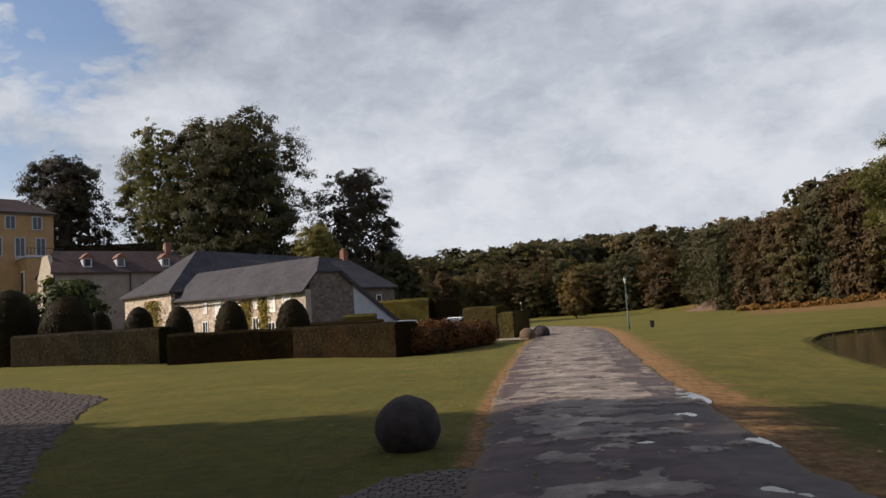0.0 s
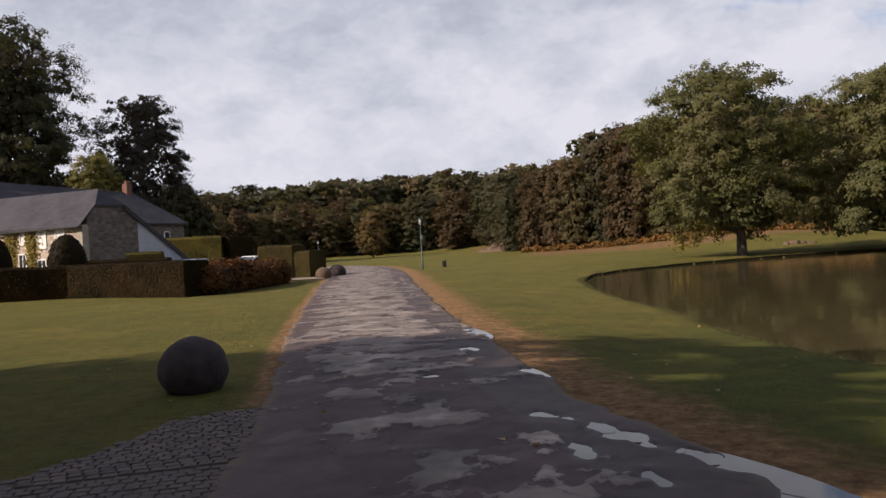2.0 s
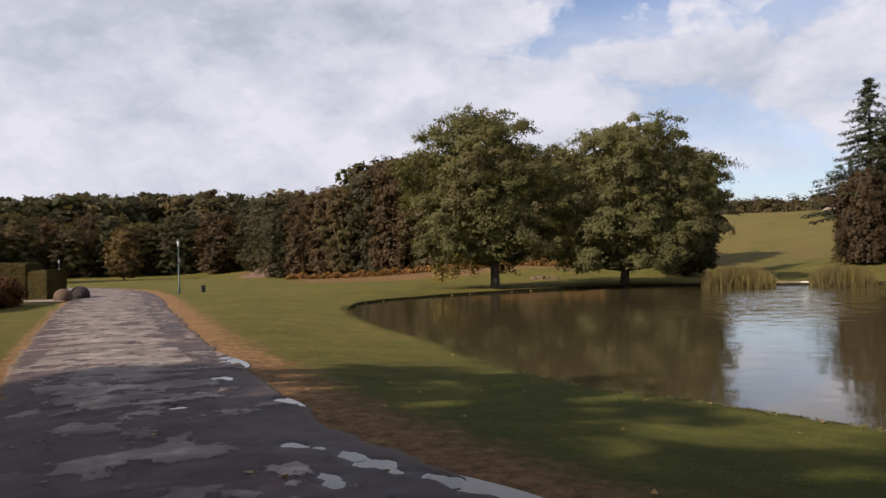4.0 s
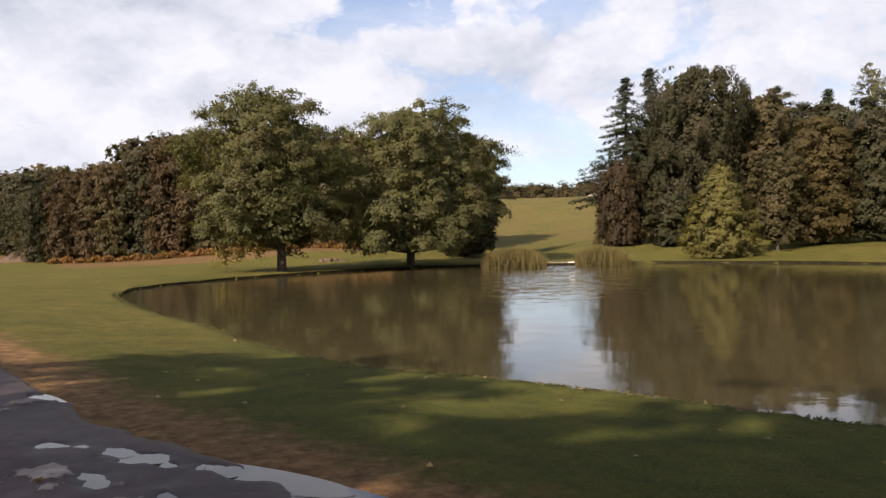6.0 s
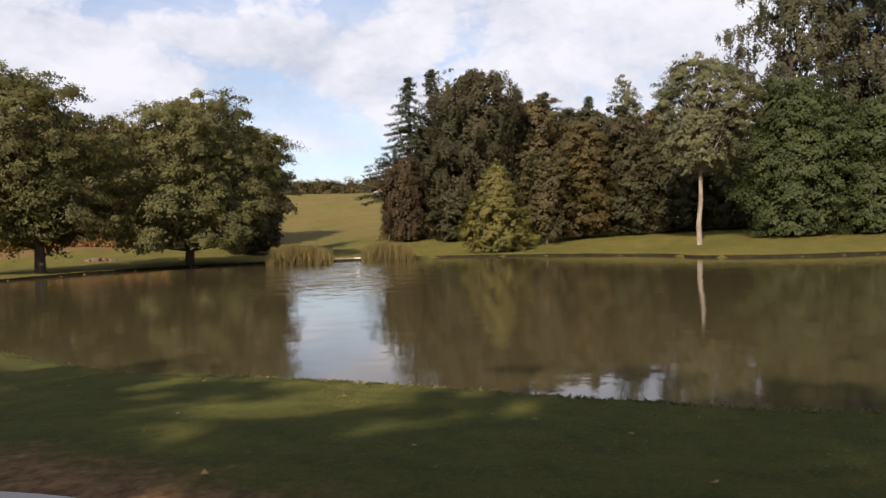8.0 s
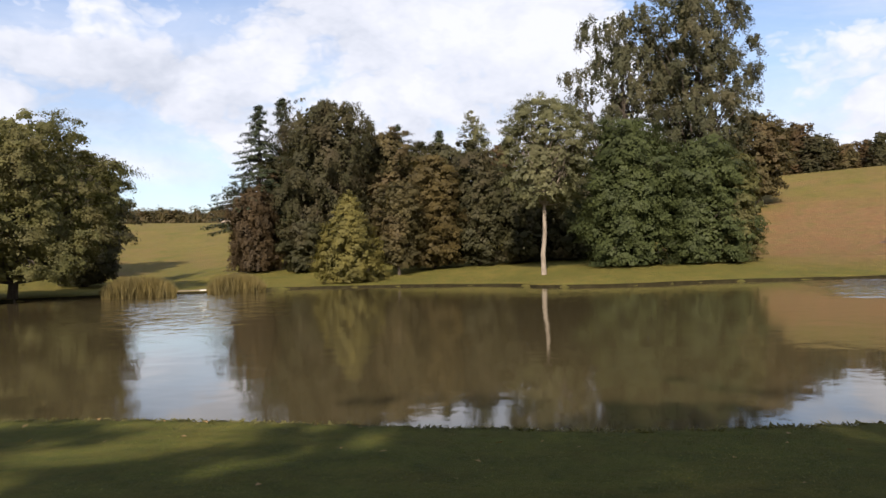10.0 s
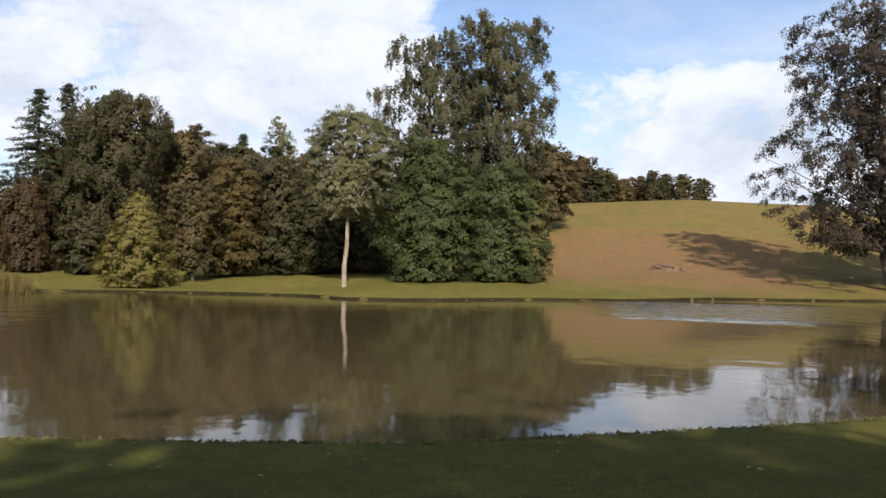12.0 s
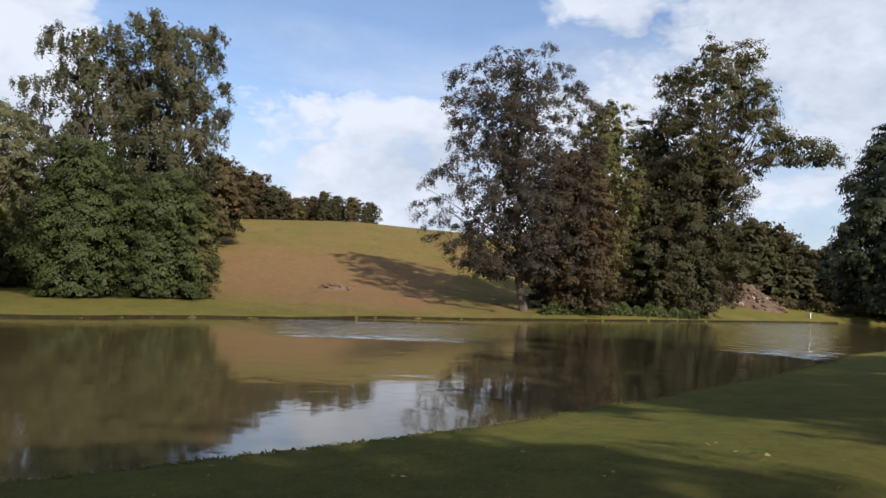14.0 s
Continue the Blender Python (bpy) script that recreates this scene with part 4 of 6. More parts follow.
def build_trees():
    bark = M["bark"]
    # two old oaks on the far lawn by the water
    oak = plant("oak_tree", pad_tree(top_at(34, 55.5, 11.2), 2.0, ((0, 3.2), (0.1, 4.5), (0.3, 5.1), (0.5, 5.2), (0.66, 5.1), (0.8, 4.6), (0.92, 3.5), (1, 1.9)), 11, M["oak_green"], bark, 220, (1.0, 0.5), 0.095, 70000, 0.32, (-1.3, 0.95), 0.28, fill=0.06, ruffle=0.42, limbs=3, bole=1.2),
          "tall irregular oak with a leaning trunk and one low bough", 36.0, 55.5)
    rng = np.random.default_rng(14)
    limb = Tubes()
    bough(limb, (-0.1, 0.1, 2.6), (-3.6, 0.9, 1.3), 0.1, 0.02, rng, 0.35, 6)
    part("limb", limb.mesh("limb", bark), None, oak)
    clumps, ways = dome_clumps([(-2.6, 0.3, 2.1, 1.1, 1.1, 0.75), (-3.5, 0.9, 1.5, 0.95, 0.95, 0.85), (-4.1, 1.4, 0.9, 0.6, 0.6, 0.5), (-2.0, -0.2, 1.6, 0.7, 0.7, 0.5)], 2.6, rng)
    part("low_bough", quads_mesh("low_bough", clumps_to_leaves(clumps, ways, (0.2, 0.2, 0.16), 22, 0.09, rng), M["low_oak"]), None, oak, "yellowing leaves of the low bough")
    plant("oak_tree", pad_tree(top_at(45, 61, 10.0), 1.35, ((0, 5.2), (0.1, 6.8), (0.25, 6.9), (0.5, 6.5), (0.7, 6.1), (0.85, 5.2), (0.95, 4.1), (1, 2.6)), 12, M["oak_green"], bark, 260, (1.0, 0.45), 0.1, 76000, 0.32, (0.6, -0.6), 0.21, fill=0.06, ruffle=0.42, limbs=3, sag=0.16, bole=1.0),
          "broad oak with layered boughs that reach almost to the grass", 45.4, 61)
    plant("chestnut_tree", pad_tree(12.4, 0.4, rounded(4.6), 13, M["wood_dark"], bark, 110, (1.10, 0.88), 0.16, 20000), "dark rounded tree standing behind the oak", 49.6, 78)
    # the group beyond the water
    plant("fir_tree", fir_tree(top_at(61.2, 88, 11.4), 11.5, 21, M["needle"], bark, 5.0), "tall dark fir with drooping boughs", 61.4, 88)
    plant("fir_tree", fir_tree(top_at(63, 93, 12.0), 10.5, 22, M["needle"], bark, 3), "tall dark fir among broadleaved trees", 63.1, 93)
    plant("beech_tree", pad_tree(top_at(66.2, 89, 12.1), 0.8, ((0, 4.4), (0.15, 6.0), (0.5, 6.8), (0.7, 6.4), (0.85, 5.2), (0.95, 3.8), (1, 2.0)), 23, M["wood_dark"], bark, 260, (1.2, 0.8), 0.13, 62000, 0.4, (0, 0), 0.22, sag=0.3, weep=1.0), "large dark green beech in the waterside group", 66.2, 89)
    plant("thuja_tree", pad_tree(9.0, 0.25, clothed(2.9), 25, M["copper_dark"], bark, 110, (0.9, 0.8), 0.13, 22000, 0.25, wobble=0.14, sag=0.4, weep=1.2), "dense brownish thuja hanging to the grass", 60.9, 84)
    plant("yew_tree", pad_tree(5.4, 0.2, rounded(2.5), 24, M["wood_dark"], bark, 60, (0.70, 0.56), 0.13, 9000, 0.15), "low dark yew under the large beech", 64.4, 80)
    plant("maple_tree", pad_tree(top_at(70.6, 92, 9.9), 0.4, clothed(4.8), 26, M["wood"], bark, 120, (1.10, 0.88), 0.16, 26000, wobble=0.2), "brownish maple in the waterside group", 70.6, 92)
    plant("maple_tree", pad_tree(top_at(74.8, 90, 8.8), 0.4, clothed(4.6), 27, M["wood_dark"], bark, 120, (1.10, 0.88), 0.16, 24000, wobble=0.2), "dark maple in the waterside group", 74.8, 90)
    plant("fir_tree", fir_tree(top_at(71.4, 100, 10.0), 7.5, 28, M["needle"], bark, 6), "thin fir top rising over the broadleaved trees", 71.5, 100)
    plant("fir_tree", fir_tree(top_at(74.6, 96, 9.5), 7.0, 29, M["needle"], bark, 6), "pointed fir top rising over the broadleaved trees", 74.6, 96)
    plant("poplar_tree", pad_tree(top_at(77.3, 95, 10.9), 6, ((0, 2.0), (0.4, 2.6), (0.75, 2.0), (0.92, 1.1), (1, 0.3)), 30, M["lime"], M["pale_bark"], 120, (0.60, 0.48), 0.11, 9000, 0.2, deep=0.1, rise=1.1, fill=0.0, limbs=1), "airy silvery poplar behind the group", 77.2, 95)
    plant("larch_tree", pad_tree(top_at(67.8, 66, 5.2), 0.12, conical(2.8), 31, M["gold"], bark, 130, (0.62, 0.50), 0.09, 26000, 0.14, wobble=0.1, sag=0.15), "young golden-green cone-shaped tree by the water", 67.8, 66)
    plant("maple_tree", pad_tree(top_at(71.2, 69, 5.9), 0.9, rounded(2.3), 32, M["wood"], bark, 70, (0.65, 0.52), 0.1, 14000, 0.12), "small maple with a thin trunk by the water", 71.4, 69)
    plant("copper_beech", pad_tree(top_at(74.5, 73, 7.7), 0.4, clothed(3.3), 33, M["copper"], bark, 110, (0.85, 0.68), 0.12, 24000, 0.2), "dark copper-leaved tree near the water", 74.0, 73)
    plant("copper_beech", pad_tree(top_at(77, 74, 8.0), 0.4, clothed(3.1), 34, M["wood_dark"], bark, 110, (0.85, 0.68), 0.12, 22000, 0.2), "dark reddish tree near the water", 77.4, 74)
    plant("lime_tree", pad_tree(top_at(82, 60, 11.5), 5.5, ((0, 1.9), (0.15, 2.9), (0.4, 3.4), (0.7, 3.4), (0.88, 2.9), (1, 1.8)), 35, M["lime"], M["pale_bark"], 200, (0.68, 0.56), 0.085, 44000, 0.19, (0.55, -0.4), 0.1, limbs=2, rise=0.8, bole=5.4, sag=0.12, fill=0.02, deep=0.6), "pruned lime with a bare pale trunk and round crown", 82.15, 60)
    plant("hornbeam_tree", pad_tree(top_at(87.7, 64, 9.7), 0.12, clothed(4.3), 36, M["deep"], bark, 130, (1.15, 0.85), 0.1, 50000, 0.25, wobble=0.12, sag=0.15), "dense dark green hornbeam down to the grass", 88.3, 64)
    plant("hornbeam_tree", pad_tree(top_at(95, 66, 7.9), 0.12, clothed(3.7), 37, M["deep"], bark, 105, (1.1, 0.85), 0.1, 38000, 0.25, wobble=0.12, sag=0.15), "dense green hornbeam with yellowing edge", 93.4, 66)
    plant("hornbeam_tree", pad_tree(top_at(96, 67, 6.6), 0.12, clothed(2.1), 38, M["oak_green"], bark, 80, (0.70, 0.56), 0.1, 15000, 0.2), "yellowing hornbeam at the end of the group", 95.7, 66.5)
    plant("holly_tree", pad_tree(9, 0.2, rounded(3.9), 39, M["wood_dark"], bark, 80, (1.10, 0.88), 0.18, 12000, 0.2), "dark evergreen undergrowth behind the lime", 81.0, 75)
    plant("holly_tree", pad_tree(8, 0.2, rounded(3.9), 40, M["wood_dark"], bark, 80, (1.10, 0.88), 0.18, 12000, 0.2), "dark evergreen undergrowth behind the lime", 85.0, 76)
    plant("birch_tree", pad_tree(top_at(93.8, 80, 18.6), 9.0, ((0, 4.4), (0.2, 5.6), (0.5, 6.0), (0.72, 5.9), (0.88, 5.3), (1, 3.6)), 41, M["birch"], bark, 230, (1.0, 0.8), 0.12, 60000, 0.45, (0.5, 0), 0.15, rise=0.9, fill=0.02, ruffle=0.45, limbs=2, sag=0.25, bole=7, weep=0.9, skin=0.6, deep=0.25), "tall airy weeping birch rising over the group", 93.4, 80)
    plant("birch_tree", pad_tree(top_at(88, 79, 17.3), 9.0, ((0, 3.8), (0.2, 5.2), (0.5, 5.7), (0.72, 5.5), (0.88, 4.7), (1, 2.8)), 42, M["birch"], bark, 150, (0.9, 0.8), 0.12, 35000, 0.4, (0.6, 0), 0.16, rise=0.9, fill=0.02, ruffle=0.45, limbs=2, sag=0.25, bole=7, weep=1.3, skin=0.6, deep=0.25), "airy weeping birch with hanging twigs", 88.4, 79)
    plant("oak_tree", pad_tree(12.5, 1.5, rounded(4.6), 43, M["wood"], bark, 90, (1.20, 0.96), 0.18, 14000), "brownish oak at the foot of the pasture", 97.0, 110)
    # the group at the pond's far end
    plant("beech_tree", pad_tree(top_at(118, 80, 18.2), 4.0, ((0, 7.6), (0.12, 9.4), (0.4, 8.2), (0.6, 7.4), (0.8, 6.8), (0.93, 5.2), (1, 2.6)), 51, M["beech"], bark, 540, (1.05, 0.34), 0.1, 105000, 0.42, (0.9, 1.6), 0.24, skin=0.5, deep=0.2, rise=0.45, fill=0.03, ruffle=0.45, limbs=3, sag=0.22, bole=2.5, weep=0.5, sprays=13), "airy purple-brown beech with rising boughs by the water", 119.6, 80)
    plant("copper_beech", pad_tree(top_at(123.5, 85, 11.3), 0.5, ((0, 4.6), (0.15, 5.8), (0.5, 5.6), (0.75, 4.9), (0.9, 3.6), (1, 1.8)), 52, M["copper_dark"], bark, 170, (1.15, 0.92), 0.15, 38000, 0.3, wobble=0.2, sag=0.15), "dense coppery beech beside the airy one", 123.0, 85)
    plant("chestnut_tree", pad_tree(top_at(125, 93, 14.6), 3, rounded(4.1), 53, M["oak_green"], bark, 100, (1.00, 0.80), 0.16, 18000, 0.35), "green chestnut behind the coppery beech", 125.2, 93)
    plant("chestnut_tree", pad_tree(17, 0.4, clothed(5.0), 54, M["wood_dark"], bark, 120, (1.20, 0.96), 0.18, 22000), "dark chestnut in the lakeside group", 128.0, 100)
    ash = plant("ash_tree", pad_tree(top_at(132.5, 103, 17.9), 16.5, ((0, 6.0), (0.2, 8.6), (0.45, 9.4), (0.7, 8.0), (0.88, 6.4), (1, 3.6)), 55, M["ash"], bark, 130, (1.50, 1.20), 0.17, 36000, 0.55, (1.2, -1.5), 0.26, deep=0.2, rise=0.8, fill=0.02, ruffle=0.45, limbs=1, bole=10), "tall ash with an open crown at the pond's end", 132.6, 103)
    rng = np.random.default_rng(57)
    arm = Tubes()
    bough(arm, (0.5, -0.5, 15.5), (-4.8, -11.2, 20.8), 0.28, 0.05, rng, 0.8, 7)
    part("limb", arm.mesh("limb", M["bark"]), None, ash)
    clumps, ways = dome_clumps([(-5.2, -11.4, 21.2, 3.0, 3.4, 1.5), (-3.6, -8.0, 22.0, 2.4, 2.4, 1.6), (-5.8, -13.6, 20.2, 2.2, 2.4, 1.2), (-4.4, -9.6, 20.0, 1.8, 1.8, 1.0)], 0.62, rng)
    part("side_crown", quads_mesh("side_crown", clumps_to_leaves(clumps, ways, (0.4, 0.4, 0.25), 26, 0.19, rng), M["ash"]), None, ash)
    plant("sycamore_tree", pad_tree(top_at(131.5, 101, 10.9), 0.4, clothed(6.8), 56, M["wood_dark"], bark, 170, (1.6, 1.2), 0.16, 56000, 0.35, wobble=0.16, sag=0.15), "dense dark green sycamore clothed to the ground", 131.0, 101)
    plant("sycamore_tree", pad_tree(top_at(128.6, 104, 13.0), 2, clothed(4.2), 59, M["wood_dark"], bark, 120, (1.20, 0.96), 0.18, 20000, 0.35, wobble=0.2), "dark sycamore among the lakeside trees", 128.8, 104)
    plant("cedar_tree", pad_tree(32, 0.4, ((0, 11), (0.2, 11.8), (0.45, 10.6), (0.7, 8), (0.88, 4.8), (1, 1.6)), 58, M["needle"], bark, 210, (2.00, 1.60), 0.28, 42000, 0.4), "very dark broad conifer at the pond's end", 144.9, 131)
    # round the house
    plant("chestnut_tree", pad_tree(top_at(-16.0, 122, 15.6), 3, ((0, 10), (0.2, 11.4), (0.5, 11.5), (0.75, 10.2), (0.9, 7.6), (1, 4.2)), 61, M["wood_dark"], bark, 280, (1.80, 1.44), 0.2, 70000, 0.6, (0, 0), 0.16, fill=0.14), "huge dark chestnut rising behind the farmhouse", -15.1, 122)
    plant("chestnut_tree", pad_tree(27.5, 7, ((0, 4), (0.3, 6.2), (0.6, 6.2), (0.85, 4.2), (1, 1.2)), 62, M["oak_green"], bark, 90, (1.60, 1.28), 0.22, 20000, 0.4, (0, 0), 0.3, rise=0.7, fill=0.03), "lighter tree with sunlit ragged boughs", -20.2, 124)
    plant("chestnut_tree", pad_tree(top_at(-26.2, 132, 12.3), 4, ((0, 4.6), (0.2, 5.8), (0.5, 6.2), (0.8, 5.4), (0.93, 4.2), (1, 2.4)), 63, M["beech"], bark, 140, (1.50, 1.20), 0.22, 24000, 0.4, (0, 0), 0.24, fill=0.05), "dark open tree above the terrace", -26.2, 132)
    plant("chestnut_tree", pad_tree(top_at(-6.5, 126, 11.4), 2, ((0, 8.6), (0.25, 9.0), (0.55, 8.2), (0.8, 6.4), (0.93, 4.6), (1, 2.6)), 64, M["beech"], bark, 190, (1.3, 1.00), 0.19, 38000, 0.5, (0, 0), 0.2, fill=0.08), "dark open-crowned tree behind the farmhouse roof", -6.3, 126)
    plant("chestnut_tree", pad_tree(12, 0.5, rounded(4.2), 66, M["wood_dark"], bark, 80, (1.20, 0.96), 0.22, 10000, 0.3), "dark tree at the end of the farmhouse", -3.6, 116)
    plant("maple_tree", pad_tree(top_at(-9.2, 95, 7.6), 3, rounded(3.3), 65, M["gold"], bark, 80, (0.80, 0.64), 0.15, 14000, 0.2), "yellow-green maple behind the farmhouse roof", -9.2, 95)
    plant("cypress_tree", pad_tree(6.3, 0.2, clothed(2.8), 67, M["deep"], bark, 80, (0.80, 0.64), 0.15, 12000, 0.25), "dark round evergreen in front of the farm building", -26.0, 68)
    # tall trees on the near side whose shade lies over the road and the bank
    flat_topped = lambda R: ((0, 0.6 * R), (0.2, 0.9 * R), (0.5, R), (0.84, R), (0.95, 0.86 * R), (1, 0.6 * R))
    for az_x, y, h, w, s in ((-20, 5.6, 14.8, 11, 71), (-26, 6.9, 15.5, 11, 70), (-17.5, 1.0, 13.8, 10, 72), (-18, -4.0, 16.6, 9, 73), (-19, -16.2, 20.5, 10.5, 79), (-22, -25, 20, 13, 74), (-8, -20, 19, 13, 75), (-29, -4, 22, 10, 76), (-33, 0, 21, 11, 77), (6, -26, 18, 12, 78)):
        mesh = pad_tree(h, 4, flat_topped(w / 2), s, M["wood"], bark, 84, (1.4, 1.1), 0.3, 9000 if s < 72 else 6000, 0.4, fill=0.05)
        plant("plane_tree", mesh, "tall broadleaved tree shading the park road", math.degrees(math.atan2(az_x, y)), math.hypot(az_x, y))


def build_woods():
    rng = np.random.default_rng(81)
    bark = M["bark"]

    def wood_kinds(count, leaf, pads):
        return [pad_tree(13, 0.3, clothed(3.9), 82, M["wood"], bark, pads, (1.05, 0.8), leaf, count, 0.25, wobble=0.22, sag=0.12, limbs=7, ruffle=0.42),
                pad_tree(14, 0.3, clothed(3.5), 83, M["wood_dark"], bark, pads, (1.0, 0.8), leaf, count, 0.25, wobble=0.22, sag=0.12, limbs=7, ruffle=0.42),
                pad_tree(12, 0.3, rounded(4.3), 84, M["wood_dark"], bark, pads, (1.1, 0.8), leaf, count, 0.25, wobble=0.22, sag=0.12, limbs=7, ruffle=0.42),
                pad_tree(14, 0.3, clothed(3.2), 85, M["wood_brown"], bark, pads, (0.95, 0.8), leaf, count, 0.25, wobble=0.24, sag=0.12, limbs=7, ruffle=0.42),
                pad_tree(11, 0.3, clothed(3.4), 86, M["oak"], bark, pads, (1.0, 0.8), leaf, count, 0.25, wobble=0.22, sag=0.12, limbs=7, ruffle=0.42),
                pad_tree(12, 0.3, clothed(3.4), 87, M["wood_brown"], bark, pads, (1.0, 0.8), leaf, count, 0.25, wobble=0.22, sag=0.12, limbs=7, ruffle=0.42)]

    fine, rough = wood_kinds(10500, 0.17, 120), wood_kinds(4600, 0.26, 80)
    tall = (13, 14, 12, 14, 11, 12)
    label = ("brownish green tree at the edge of the woods", "dark green tree at the edge of the woods", "dark spreading tree at the edge of the woods", "slender brownish tree at the edge of the woods",
             "olive green tree at the edge of the woods", "reddish brown tree at the edge of the woods")

    def row(az0, az1, d, step, tops, spread=6, kinds=fine, jitter=0.7, wide=(1.1, 1.5), shares=(0.2, 0.2, 0.14, 0.17, 0.17, 0.12)):
        """A row of trees whose tops follow a line of elevations."""
        az = az0
        while az < az1:
            dd = d(az) + rng.uniform(-spread, spread)
            el = np.interp(az, *tops) + rng.uniform(-jitter, 0.2)
            k = int(rng.choice(6, p=shares))
            scale = max(0.45, top_at(az, dd, el) / tall[k])
            ob = plant("woodland_tree", kinds[k], label[k], az, dd, 0, "trees of the woods")
            x, y, z = at(az, dd)
            ob.matrix_basis = pose(x, y, z - 0.1, 0, 0, rng.uniform(0, 360)) @ Matrix.Diagonal((scale * rng.uniform(*wide), scale * rng.uniform(*wide), scale, 1))
            az += math.degrees(step / dd) * rng.uniform(0.75, 1.25)

    green = (0.17, 0.32, 0.24, 0.09, 0.11, 0.07)
    far = lambda az: np.interp(az, (-4, 4, 14, 22), (150, 165, 165, 135))
    row(-3.4, 22, far, 3.7, ((-4, 0, 8, 22), (3.7, 3.5, 3.8, 4.5)), 6, shares=green)
    row(-3.5, 24, lambda az: far(az) + 20, 4.6, ((-4, 0, 4, 9, 17, 24), (4.9, 4.5, 4.9, 5.2, 5.2, 5.4)), 7, rough, shares=green)
    row(-3.5, 24, lambda az: far(az) + 42, 5.0, ((-4, 0, 4, 9, 17, 24), (5.2, 4.9, 5.2, 5.6, 5.7, 5.8)), 8, rough)
    row(20.0, 44, lambda az: np.interp(az, (20, 26, 43), (110, 105, 96)), 2.9, ((20, 24.5, 26.5, 28, 31, 38, 43), (5.0, 6.1, 7.2, 8.5, 8.6, 7.8, 8.2)), 3, fine, 0.9, (0.72, 1.0))
    row(21.5, 50, lambda az: np.interp(az, (20, 26, 50), (122, 115, 103)), 5.0, ((20, 24.5, 26.5, 28, 31, 38, 50), (5.2, 6.3, 7.6, 8.5, 8.6, 8.5, 7.6)), 4, rough)
    # a lone young tree on the lawn by the woods
    plant("maple_tree", pad_tree(8.6, 0.7, rounded(3.0), 88, M["rusty_maple"], bark, 80, (0.80, 0.64), 0.15, 12000, 0.15), "young rust-tinged maple standing before the woods", 9.5, 140)
    # trees along the crest of the pasture
    row(97.5, 108.6, lambda az: 156, 2.8, ((97, 99.4, 102, 105, 107.5, 109), (8.2, 8.5, 7.1, 6.4, 5.1, 4.7)), 4, rough, 0.3)
    row(97.5, 106, lambda az: 166, 4.0, ((97, 99.4, 102, 105), (7.6, 8.0, 6.6, 6.0)), 4, rough)
    # woods beyond the far end of the pond
    row(133, 141.5, lambda az: 200, 3.6, ((133, 135.6, 138.5, 141), (5.4, 5.9, 4.2, 3.9)), 6, rough, 0.4, shares=(0.15, 0.42, 0.35, 0.02, 0.04, 0.02))
    row(127, 141.5, lambda az: 228, 4.5, ((126, 135.6, 138.5, 141), (5.0, 5.2, 3.6, 3.4)), 6, rough)
    # behind the house
    row(-40, -2, lambda az: 165, 9.0, ((-40, -26.5, -24.5, -21.5, -19, -3), (7.5, 7.0, 5.4, 5.4, 7.0, 4.8)), 8, rough)
    # dark trees filling in behind the waterside group
    row(64, 97, lambda az: 108, 7.0, ((60, 66, 70, 78, 84, 97), (9.0, 9.4, 8.4, 8.6, 8.8, 8.0)), 5, rough)


def build_far_woods():
    """Woods on the skyline, too far off to tell one tree from the next."""
    rng = np.random.default_rng(91)
    lobes = []
    for az in np.arange(48, 64, 0.42):
        d = 590 + rng.uniform(-30, 30)
        x, y, z = at(az, d)
        h = 1.65 + d * math.tan(radians(4.0 + rng.uniform(-0.28, 0.15))) - z
        lobes.append((x, y, z + h * 0.5, 6.5 * rng.uniform(0.8, 1.3), 6.5, h * 0.5))
    clumps, ways = dome_clumps(lobes, 0.06, rng)
    me = quads_mesh("far_woods", clumps_to_leaves(clumps, ways, (1.3, 1.3, 1.2), 30, 1.0, rng, 0.4), M["wood"])
    tagged(new("far_woods", me), "distant belt of woods on the skyline", "woods", kind="stuff")


build_trees()
build_woods()
build_far_woods()


# ---- clipped hedges and topiary ----
def clad(tris_v, tris_f, count, leaf, material, rng, name="leaves"):
    """Leaves scattered over the faces of a form, standing a little proud."""
    v = np.array(tris_v)
    tri = []
    for f in tris_f:
        for k in range(1, len(f) - 1):
            tri.append((f[0], f[k], f[k + 1]))
    tri = np.array(tri)
    a, b, c = v[tri[:, 0]], v[tri[:, 1]], v[tri[:, 2]]
    n = np.cross(b - a, c - a)
    area = np.linalg.norm(n, axis=1)
    pick = rng.choice(len(tri), count, p=area / area.sum())
    r1, r2 = np.sqrt(rng.uniform(size=(count, 1))), rng.uniform(size=(count, 1))
    p = a[pick] * (1 - r1) + b[pick] * r1 * (1 - r2) + c[pick] * r1 * r2
    nn = n[pick] / (area[pick][:, None] + 1e-9)
    wave = np.sin(p[:, :1] * 2.1 + p[:, 2:] * 3.3) * np.cos(p[:, 1:2] * 1.7) * 0.03
    p = p + nn * (rng.uniform(-0.03, 0.05, (count, 1)) + wave)
    return quads_mesh(name, leaf_quads(p, nn + rng.normal(size=(count, 3)) * 0.15, leaf * rng.uniform(0.6, 1.3, count), rng), material)


